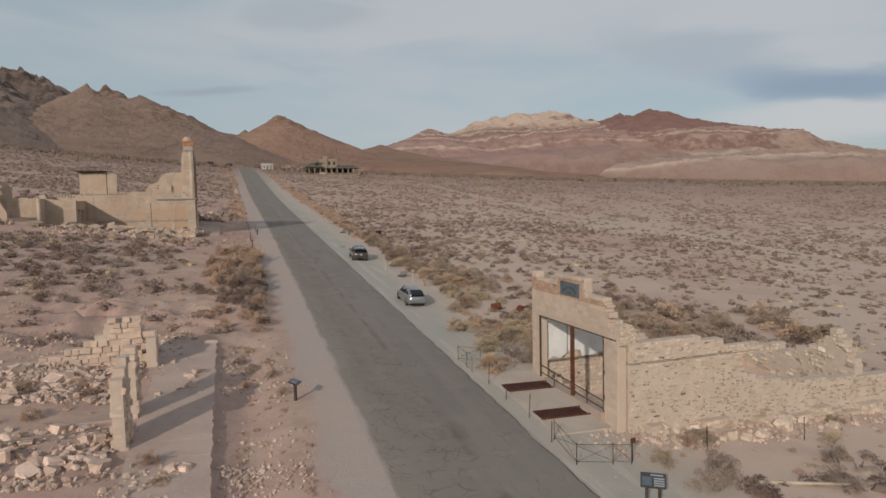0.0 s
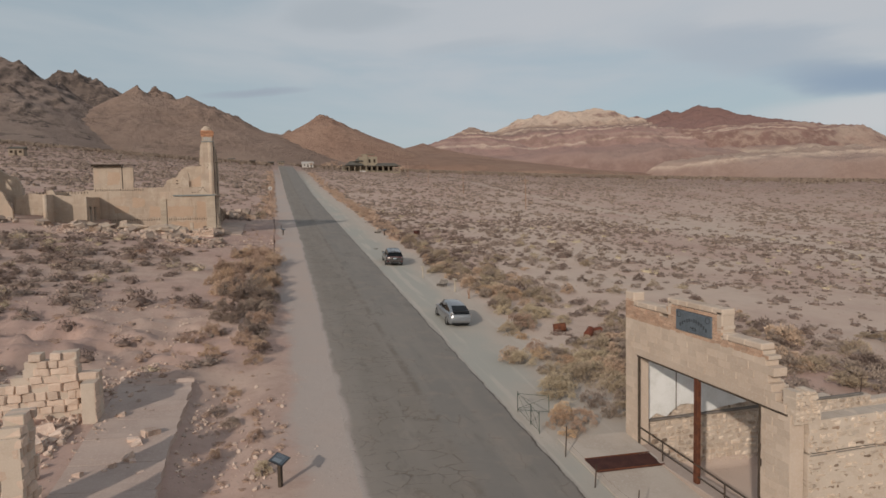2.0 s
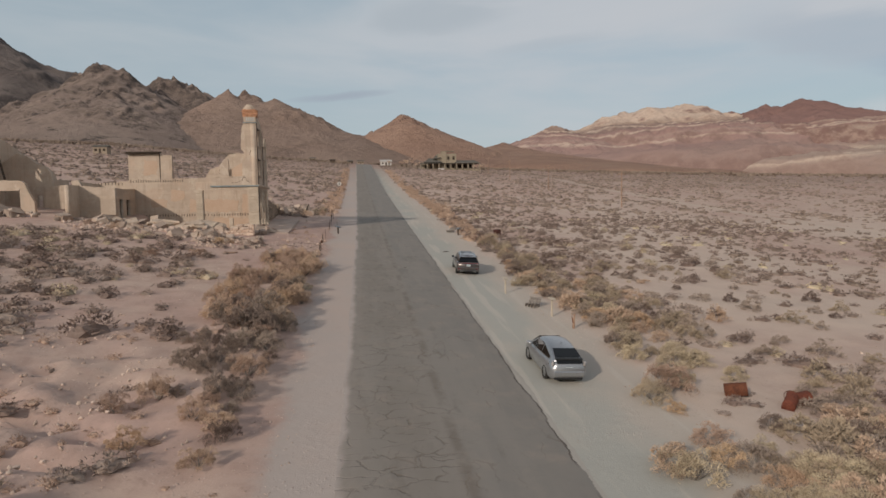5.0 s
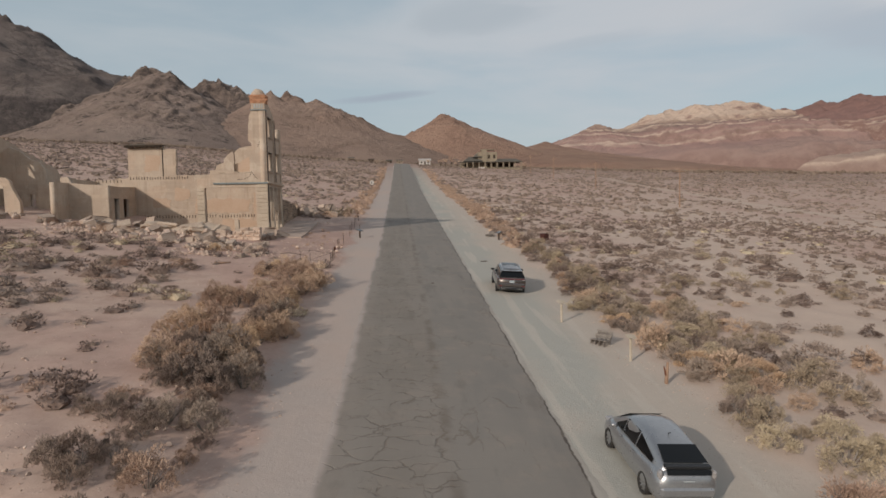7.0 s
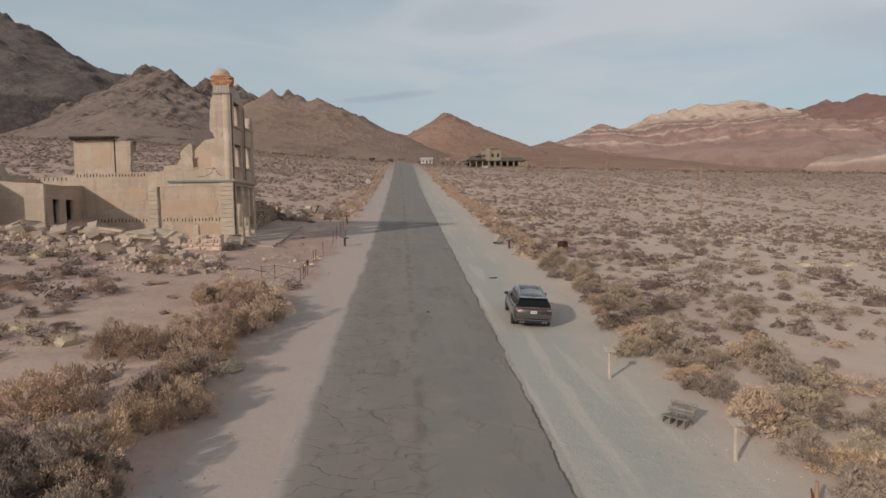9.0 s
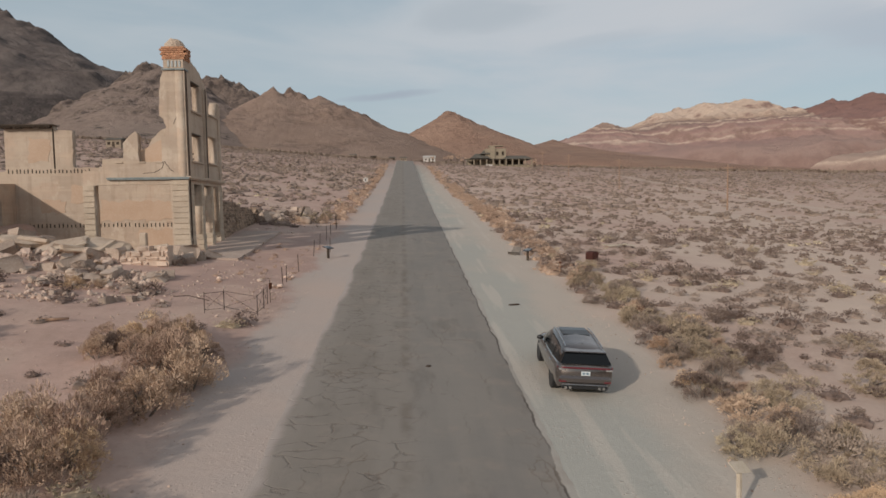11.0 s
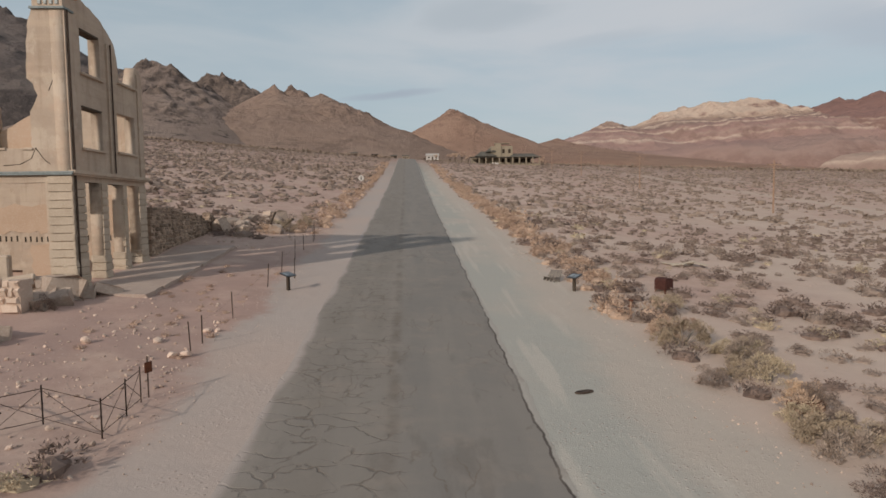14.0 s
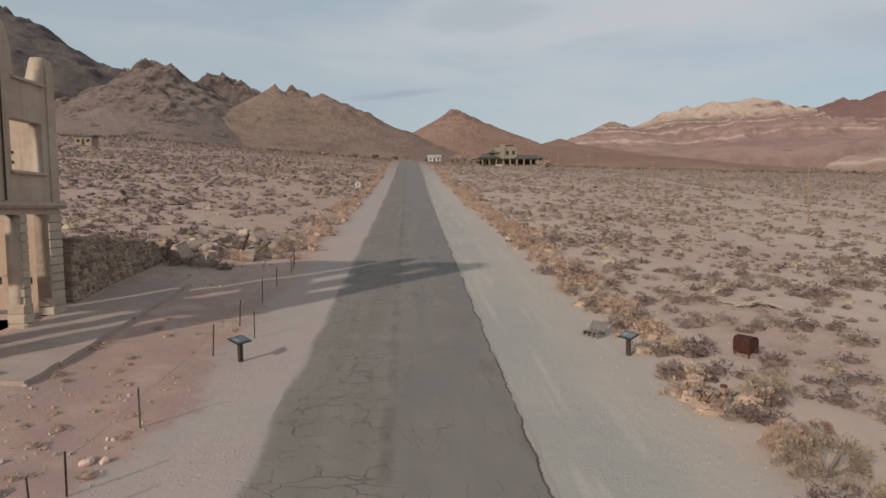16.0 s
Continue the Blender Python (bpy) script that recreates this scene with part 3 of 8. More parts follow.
def build_road():
    ys = np.concatenate([np.arange(-30, 150, 0.22), np.arange(150, 420, 1.0)])
    us = np.array([0.0, 0.001, 0.02, 0.25, 0.5, 0.75, 0.98, 0.999, 1.0])
    a, b = road_west(ys)[:, None], road_east(ys)[:, None]
    gx = a + (b - a) * us[None]
    gy = np.repeat(ys[:, None], len(us), 1)
    lift = np.array([-0.03, 0.004, 0.008, 0.035, 0.05, 0.05, 0.022, 0.008, -0.03])
    far = np.clip((gy - 150) / 100, 0, 1) * 0.3
    z = ground(gx, gy) + lift[None] + far * (lift[None] > 0)
    verts = np.stack([gx, gy, z], -1).reshape(-1, 3)
    nx, ny = len(us), len(ys)
    i = (np.arange(ny - 1)[:, None] * nx + np.arange(nx - 1)[None]).ravel()
    me = mesh_from("road", verts, np.stack([i, i + 1, i + nx + 1, i + nx], -1), False)
    me.materials.append(M_ROAD)
    tagged(new("road", me), "cracked grey asphalt two-lane road with broken edges", "road", kind="structure")


build_road()


# ---- hills ----
EYE0 = (9.1, 47.2, 7.9)


def hill(name, label, material, peaks, pad, cells, seed, gully=0.16, crag=0.0, concave=1.0):
    """A hill grown from summits (bearing, elevation in degrees, distance, flank slope) with ridges and gullies."""
    tops = []
    for az, el, d, s in peaks:
        a = radians(az)
        tops.append((EYE0[0] + d * math.sin(a), EYE0[1] + d * math.cos(a), EYE0[2] + d * math.tan(radians(el)), s))
    px, py = [p[0] for p in tops], [p[1] for p in tops]
    xs, ys = np.linspace(min(px) - pad, max(px) + pad, cells), np.linspace(min(py) - pad, max(py) + pad, cells)

    def height(x, y):
        best, tall = np.full(x.shape, -1e9), np.zeros(x.shape)
        wx, wy = 60 * (fbm(x / 210, y / 210, seed + 5, 3) - 0.5), 60 * (fbm(x / 210, y / 210, seed + 11, 3) - 0.5)
        for tx, ty, tz, s in tops:
            d = np.hypot(x - tx, y - ty)
            k = np.clip(d / 220, 0, 1)
            d = np.hypot(x + wx * k - tx, y + wy * k - ty)
            h = tz - s * d * (1 - 0.30 * np.clip(d / 500, 0, 1) * concave) - (np.clip(d - pad * 0.7, 0, None) / 11) ** 2
            best = np.maximum(best, h) + 2.0 * np.exp(-np.abs(best - h) / 6.0)
            if s > 0.9:
                best = best + 9.0 * np.exp(-(d / 34) ** 2) * (fbm(x / 13, y / 13, seed + 41, 4, 0.6, True) - 0.55)
        base = ground(x, y, False)
        above = np.clip(best - base, 0, None)
        rid = fbm(x / 110, y / 110, seed, 6, 0.6, True) - 0.62
        fine = fbm(x / 22, y / 22, seed + 3, 4, 0.6, True) - 0.62
        z = best + gully * 1.7 * np.clip(above, 0, 110) * rid + 16 * gully * np.clip(above / 30, 0, 1) * fine
        if crag:
            z = z + crag * step(0.5, 0.75, fbm(x / 60, y / 60, seed + 31, 4)) * (fbm(x / 16, y / 16, seed + 23, 4, 0.6, True) - 0.4) * np.clip(above / 60, 0, 1)
        return np.maximum(z, base - 12)

    ob = sheet(name, xs, ys, height, material)
    bm = bmesh.new()
    bm.from_mesh(ob.data)
    co = np.array([v.co for v in bm.verts])
    sunk = co[:, 2] < ground(co[:, 0], co[:, 1], False) - 9
    bmesh.ops.delete(bm, geom=[v for v, s in zip(bm.verts, sunk) if s], context="VERTS")
    bm.to_mesh(ob.data)
    bm.free()
    return tagged(ob, label, "hill")


M_HILL_DARK = hill_material("dark_brown_hillside", (0.146, 0.117, 0.104), (0.184, 0.150, 0.133), (0.070, 0.059, 0.056), outcrop=0.55)
M_HILL_ROCK = hill_material("rocky_hillside", (0.222, 0.167, 0.139), (0.278, 0.211, 0.174), (0.084, 0.066, 0.058), outcrop=0.95)
M_HILL_TAN = hill_material("tan_hillside", (0.256, 0.178, 0.138), (0.308, 0.218, 0.170), (0.118, 0.082, 0.068), outcrop=0.45)
M_HILL_CONE = hill_material("ochre_hillside", (0.288, 0.180, 0.132), (0.340, 0.220, 0.161), (0.160, 0.094, 0.074), outcrop=0.4)
MAUVE, CREAM, UMBER, OXIDE = (0.345, 0.218, 0.188), (0.59, 0.455, 0.355), (0.232, 0.160, 0.134), (0.25, 0.148, 0.128)
M_HILL_BAND = hill_material("banded_mauve_hillside", MAUVE, (0.362, 0.24, 0.20), (0.235, 0.152, 0.128),
                            (150, 345, 130, ((0, (0.33, 0.228, 0.192)), (0.16, MAUVE), (0.22, CREAM), (0.25, MAUVE), (0.33, (0.40, 0.282, 0.232)), (0.38, MAUVE), (0.46, (0.29, 0.186, 0.158)), (0.51, CREAM), (0.54, MAUVE), (0.64, UMBER), (0.70, CREAM), (0.74, UMBER), (0.85, (0.44, 0.322, 0.242)), (1, CREAM))), 0.006, 0.2)
M_HILL_RED = hill_material("dark_red_hillside", (0.275, 0.162, 0.137), (0.32, 0.192, 0.160), (0.20, 0.122, 0.104),
                           (140, 330, 150, ((0, (0.40, 0.29, 0.228)), (0.3, (0.45, 0.335, 0.262)), (0.38, OXIDE), (0.43, CREAM), (0.46, OXIDE), (0.54, (0.44, 0.32, 0.25)), (0.57, (0.24, 0.142, 0.122)), (0.7, OXIDE), (1, (0.23, 0.132, 0.112)))), 0.006, 0.2)
M_HILL_PALE = hill_material("pale_sandy_hillside", (0.34, 0.242, 0.2), (0.41, 0.305, 0.248), (0.28, 0.19, 0.155),
                            (60, 165, 80, ((0, (0.33, 0.235, 0.196)), (0.35, (0.38, 0.275, 0.226)), (0.5, CREAM), (0.56, (0.37, 0.265, 0.218)), (0.75, (0.40, 0.30, 0.24)), (0.88, (0.52, 0.405, 0.315)), (1, (0.33, 0.22, 0.182)))), 0.008, 0.2)
hill("hill", "dark brown bare mountain with gullied flanks", M_HILL_DARK, [(-31.5, 15.2, 1600, 0.68), (-33.5, 15.0, 1650, 0.6), (-30.4, 14.6, 1610, 0.68), (-37, 14.0, 1750, 0.55)], 760, 250, 101, 0.2, 20)
hill("hill", "brown rocky ridge with dark outcrops", M_HILL_ROCK, [(-21.4, 11.6, 1130, 0.6), (-19.7, 11.5, 1120, 0.6), (-21.6, 12.0, 1130, 0.95), (-20.6, 11.8, 1135, 1.0), (-19.4, 11.95, 1120, 0.9), (-22.8, 11.5, 1140, 0.95), (-18.1, 10.9, 1110, 0.85), (-20.6, 9.9, 1000, 0.5), (-16.9, 10.5, 1150, 0.8), (-17.6, 9.3, 1040, 0.5), (-23.4, 8.2, 960, 0.42)], 420, 330, 131, 0.22, 28)
hill("hill", "jagged brown rock crag", M_HILL_ROCK, [(-16.4, 10.95, 1300, 0.8), (-15.4, 11.3, 1310, 0.95), (-14.9, 10.9, 1310, 0.85), (-14.1, 11.1, 1300, 0.95), (-13.2, 10.2, 1290, 0.8)], 340, 250, 171, 0.34, 46)
hill("hill", "tan rounded hill with small summit crags", M_HILL_TAN, [(-11.3, 10.25, 1080, 0.54), (-9.65, 10.2, 1100, 0.56), (-11.3, 10.5, 1085, 0.92), (-9.7, 10.5, 1100, 0.92), (-9.2, 10.3, 1100, 0.92), (-7.2, 9.85, 1085, 0.92), (-7.2, 9.8, 1080, 0.48), (-14.0, 8.9, 1020, 0.46), (-18.5, 7.0, 950, 0.34), (-4.4, 8.3, 1080, 0.42), (-1.5, 7.0, 1090, 0.36)], 480, 256, 211, 0.09, 14)
hill("hill", "small distant brown saddle hill", M_HILL_TAN, [(-1.0, 7.1, 1900, 0.36), (1.4, 7.15, 1900, 0.95), (1.3, 6.9, 1900, 0.4), (0.2, 6.8, 1900, 0.3)], 420, 128, 241, 0.08, 0)
hill("hill", "conical ochre hill with rocky summit", M_HILL_CONE, [(4.3, 8.65, 1060, 0.58), (4.35, 8.95, 1060, 0.95), (5.9, 8.1, 1070, 0.54), (7.8, 7.0, 1080, 0.48), (2.2, 7.3, 1060, 0.5)], 420, 224, 271, 0.10, 10)
hill("hill", "low ochre foothill ridge", M_HILL_CONE, [(10.2, 5.7, 1150, 0.22), (12.2, 5.55, 1250, 0.24), (13.6, 5.95, 1350, 0.30), (15.6, 5.4, 1250, 0.24), (19.0, 4.4, 1150, 0.16)], 420, 160, 301, 0.08, 4)
hill("hill", "small pointed brown hill before the range", M_HILL_BAND, [(17.9, 7.15, 2000, 0.42), (16.9, 6.6, 2000, 0.5), (19.4, 6.3, 2050, 0.34)], 420, 160, 311, 0.2, 14)
hill("hill", "banded mauve and cream mountain range", M_HILL_BAND, [(19.6, 6.3, 2500, 0.36), (22.8, 7.75, 2500, 0.42), (24.2, 8.1, 2500, 0.42), (26.3, 8.4, 2480, 0.40), (28.0, 8.25, 2480, 0.4), (29.2, 8.65, 2480, 0.5), (31.6, 7.65, 2520, 0.36), (25.0, 6.3, 2150, 0.3), (29.5, 6.2, 2150, 0.28), (21.0, 5.7, 2150, 0.28)], 760, 270, 331, 0.25, 6)
hill("hill", "dark red mountain with pale streaked foot", M_HILL_RED, [(33.0, 7.55, 2600, 0.36), (35.6, 7.85, 2600, 0.38), (38.1, 8.1, 2580, 0.40), (39.7, 7.5, 2580, 0.42), (42.4, 6.7, 2600, 0.42), (44.6, 5.6, 2620, 0.36), (47.2, 5.55, 2600, 0.38), (50.0, 4.9, 2620, 0.36), (52.0, 4.1, 2650, 0.34)], 760, 240, 371, 0.24, 6)
hill("hill", "pale sandy foothill below the red mountain", M_HILL_PALE, [(37.2, 4.35, 1950, 0.2), (40.0, 4.5, 1950, 0.2), (43.0, 4.45, 1950, 0.2), (46.8, 4.3, 1950, 0.2), (50.0, 3.7, 1980, 0.2), (53.0, 3.0, 2000, 0.2)], 520, 208, 361, 0.3, 10)


# ---- building helpers ----
def part(name, bm, material, parent=None, label="", smooth=False):
    me = bpy.data.meshes.new(name)
    bmesh.ops.recalc_face_normals(bm, faces=bm.faces)
    bm.to_mesh(me)
    bm.free()
    for p in me.polygons:
        p.use_smooth = smooth
    me.materials.append(material)
    ob = new(name, me)
    ob.parent = parent
    return tagged(ob, label)


def thing(name, label, category, at=(0, 0, 0), turn=0.0, group="", kind=""):
    ob = new(name)
    ob.empty_display_size = 0.2
    ob.matrix_world = pose(*at, 0, 0, turn)
    return tagged(ob, label, category, group, kind)


def box(bm, x0, x1, y0, y1, z0, z1, bevel=0.0):
    """An upright box, with broken edges where bevel is given."""
    verts = [bm.verts.new(v) for v in ((x0, y0, z0), (x1, y0, z0), (x1, y1, z0), (x0, y1, z0), (x0, y0, z1), (x1, y0, z1), (x1, y1, z1), (x0, y1, z1))]
    faces = [bm.faces.new([verts[i] for i in f]) for f in ((3, 2, 1, 0), (4, 5, 6, 7), (0, 1, 5, 4), (1, 2, 6, 5), (2, 3, 7, 6), (3, 0, 4, 7))]
    if bevel:
        edges = list({e for f in faces for e in f.edges})
        bmesh.ops.bevel(bm, geom=edges, offset=bevel, segments=1, affect="EDGES")
    return bm


def boxes(*rows, bevel=0.0):
    bm = bmesh.new()
    for r in rows:
        box(bm, *r, bevel=bevel)
    return bm


def rod(bm, a, b, r0, r1=None, sides=8):
    """A round bar from a to b."""
    a, b = Vector(a), Vector(b)
    turn = (b - a).to_track_quat("Z", "Y").to_matrix().to_4x4()
    bmesh.ops.create_cone(bm, cap_ends=True, segments=sides, radius1=r0, radius2=r0 if r1 is None else r1, depth=(b - a).length, matrix=Matrix.Translation((a + b) / 2) @ turn)
    return bm


def rods(*rows, sides=8):
    bm = bmesh.new()
    for r in rows:
        rod(bm, *r, sides=sides)
    return bm


def ragged(points, amp, pitch, seed):
    """The polyline through the points with broken, uneven edges."""
    rnd = random.Random(seed)
    out = []
    for (x0, z0), (x1, z1) in zip(points, points[1:]):
        length = math.hypot(x1 - x0, z1 - z0)
        n = max(1, int(length / pitch))
        for i in range(n):
            k = (i + (rnd.uniform(-0.3, 0.3) if i else 0)) / n
            w = amp if i else amp * 0.3
            out.append((x0 + (x1 - x0) * k + rnd.uniform(-w, w), z0 + (z1 - z0) * k + rnd.uniform(-w, w)))
    out.append(points[-1])
    return out


def slab_wall(name, outline, holes, at, axis, thickness, material, parent, label=""):
    """An upright wall cut to an outline, with holes through it. axis 'x': the outline runs along x, 'y': along y."""
    cu = bpy.data.curves.new(name, "CURVE")
    cu.dimensions, cu.fill_mode, cu.extrude = "2D", "BOTH", thickness / 2
    for loop in (outline, *holes):
        sp = cu.splines.new("POLY")
        sp.points.add(len(loop) - 1)
        for p, (u, v) in zip(sp.points, loop):
            p.co = (u, v, 0, 1)
        sp.use_cyclic_u = True
    tmp = new("outline", cu)
    me = bpy.data.meshes.new_from_object(tmp.evaluated_get(bpy.context.evaluated_depsgraph_get()))
    bpy.data.objects.remove(tmp)
    bpy.data.curves.remove(cu)
    if axis == "x":
        me.transform(Matrix(((1, 0, 0, 0), (0, 0, -1, at), (0, 1, 0, 0), (0, 0, 0, 1))))
    else:
        me.transform(Matrix(((0, 0, 1, at), (1, 0, 0, 0), (0, 1, 0, 0), (0, 0, 0, 1))))
    weld = bmesh.new()
    weld.from_mesh(me)
    bmesh.ops.remove_doubles(weld, verts=weld.verts, dist=0.0005)
    weld.to_mesh(me)
    weld.free()
    me.name = name
    me.materials.clear()
    me.materials.append(material)
    ob = new(name, me)
    ob.parent = parent
    return tagged(ob, label)


def rect(u0, u1, v0, v1):
    return [(u0, v0), (u1, v0), (u1, v1), (u0, v1)]


def rough_block(seed, chip=0.06, rounded=0.1):
    """A unit stone, centred, with worn corners: 44 triangles."""
    rnd = random.Random(seed)
    bm = bmesh.new()
    bmesh.ops.create_cube(bm, size=1.0)
    bmesh.ops.bevel(bm, geom=list(bm.edges), offset=rounded, segments=1, affect="EDGES")
    for v in bm.verts:
        v.co += Vector([rnd.uniform(-chip, chip) for _ in range(3)])
    bmesh.ops.triangulate(bm, faces=bm.faces)
    me = bpy.data.meshes.new("stone")
    bm.to_mesh(me)
    bm.free()
    return me


def rock_mesh(seed, lumpy=0.28):
    """A unit boulder: an icosphere cut by planes and roughened."""
    rnd = random.Random(seed)
    bm = bmesh.new()
    bmesh.ops.create_icosphere(bm, subdivisions=2, radius=0.5)
    for _ in range(9):
        d = Vector([rnd.gauss(0, 1) for _ in range(3)]).normalized()
        k = rnd.uniform(0.26, 0.42)
        for v in bm.verts:
            over = v.co.dot(d) - k
            if over > 0:
                v.co -= d * over * 0.9
    for v in bm.verts:
        v.co *= 1 + lumpy * 0.25 * rnd.uniform(-1, 1)
    me = bpy.data.meshes.new("rock")
    bm.to_mesh(me)
    bm.free()
    return me


def with_material(me, material):
    me = me.copy()
    me.materials.clear()
    me.materials.append(material)
    return me


BLOCKS = [rough_block(s, 0.018, 0.035) for s in range(6)]
CHIPPED = [rough_block(20 + s, 0.05, 0.09) for s in range(7)]
FIELDSTONES = [rough_block(40 + s, 0.11, 0.22) for s in range(8)]
ROCKS = [rock_mesh(70 + s) for s in range(9)]


def mesh_arrays(me):
    v = np.empty(len(me.vertices) * 3, np.float32)
    me.vertices.foreach_get("co", v)
    me.calc_loop_triangles()
    t = np.empty(len(me.loop_triangles) * 3, np.int32)
    me.loop_triangles.foreach_get("vertices", t)
    return v.reshape(-1, 3), t.reshape(-1, 3)


def joined(name, kinds, placed, material, parent=None, smooth=False):
    """One mesh of many pieces: placed rows are (index of kind, 4 x 4 matrix)."""
    arrays = [mesh_arrays(k) if not isinstance(k, tuple) else k for k in kinds]
    vs, fs, base = [], [], 0
    for k, m in placed:
        v, f = arrays[k]
        m = np.array(m, np.float32)
        vs.append(v @ m[:3, :3].T + m[:3, 3])
        fs.append(f + base)
        base += len(v)
    me = mesh_from(name, np.concatenate(vs), np.concatenate(fs), smooth)
    me.materials.append(material)
    ob = new(name, me)
    ob.parent = parent
    return ob


def courses(u0, u1, v0, top, height, length, seed, holes=(), vary=0.35, bottom=None):
    """Cells (u, v, width, height) of a coursed wall below the broken line top(u), outside the holes."""
    rnd = random.Random(seed)
    cells, v, row = [], v0, 0
    high = max(top(u0 + (u1 - u0) * k / 60) for k in range(61))
    while v < high:
        h = height * rnd.uniform(1 - vary * 0.4, 1 + vary * 0.4)
        u = u0 - (length * 0.5 if row % 2 else 0)
        while u < u1 - 0.04:
            w = length * rnd.uniform(1 - vary, 1 + vary)
            a, b = max(u, u0), min(u + w, u1)
            if u1 - b < length * 0.3:
                b = u1
            if b - a > 0.07:
                c, m = (a + b) / 2, v + h / 2
                if m + h * 0.15 < top(c) and (bottom is None or m > bottom(c)):
                    keep = [(a, b, v, v + h)]
                    for p, q, r, s in holes:
                        cut = []
                        for e, f, g, i in keep:
                            if q <= e or p >= f or s <= m or r >= m:
                                cut.append((e, f, g, i))
                                continue
                            if p - e > 0.06:
                                cut.append((e, p, g, i))
                            if f - q > 0.06:
                                cut.append((q, f, g, i))
                        keep = cut
                    cells += [((e + f) / 2, (g + i) / 2, f - e, i - g) for e, f, g, i in keep]
            u = b if b == u1 else u + w
            if b == u1:
                break
        v += h
        row += 1
    return cells


def masonry(parent, cells, at, axis, thickness, kinds, material, mortar, seed, piece="stone_block", joint=0.012, proud=0.02, limit=300, nearest=None, bulge=0.0, show=1.0, dark=None, skin=-0.015):
    """Stones of a wall as pieces of their own over a mortar core; those past the limit are joined."""
    rnd = random.Random(seed)
    data = [with_material(k, material) for k in kinds]
    spare = [with_material(k, dark) for k in kinds] if dark else data

    def spot(u, v, off=0.0):
        return (u, at + off, v) if axis == "x" else (at + off, u, v)

    core = bmesh.new()
    for u, v, w, h in cells:
        t = thickness / 2 + skin
        if axis == "x":
            box(core, u - w / 2, u + w / 2, at - t, at + t, v - h / 2, v + h / 2)
        else:
            box(core, at - t, at + t, u - w / 2, u + w / 2, v - h / 2, v + h / 2)
    tagged(part("mortar", core, mortar, parent), kind="stuff")
    order = sorted(cells, key=nearest) if nearest else list(cells)
    rest = []
    if show < 1.0:
        order = [c for c in order if rnd.random() < show]
    for n, (u, v, w, h) in enumerate(order):
        k = rnd.randrange(len(data))
        off = rnd.uniform(-bulge, bulge)
        size = (w - joint, thickness + 2 * proud, h - joint) if axis == "x" else (thickness + 2 * proud, w - joint, h - joint)
        m = Matrix.LocRotScale(spot(u, v, off), Euler([rnd.uniform(-1, 1) * bulge * 0.8 for _ in range(3)]), size)
        if n < limit:
            ob = new(piece, (spare if rnd.random() < 0.14 else data)[k])
            ob.parent = parent
            ob.matrix_basis = m
        else:
            rest.append((k, m))
    if rest:
        tagged(joined("stonework", kinds, rest, material, parent), kind="stuff")


M_FRIEZE = surface("pale_blue_tin", (0.33, 0.35, 0.34), (0.40, 0.42, 0.41), (0.44, 0.45, 0.43), 2.0, 14.0, 0.7, 0.3, 0.01)


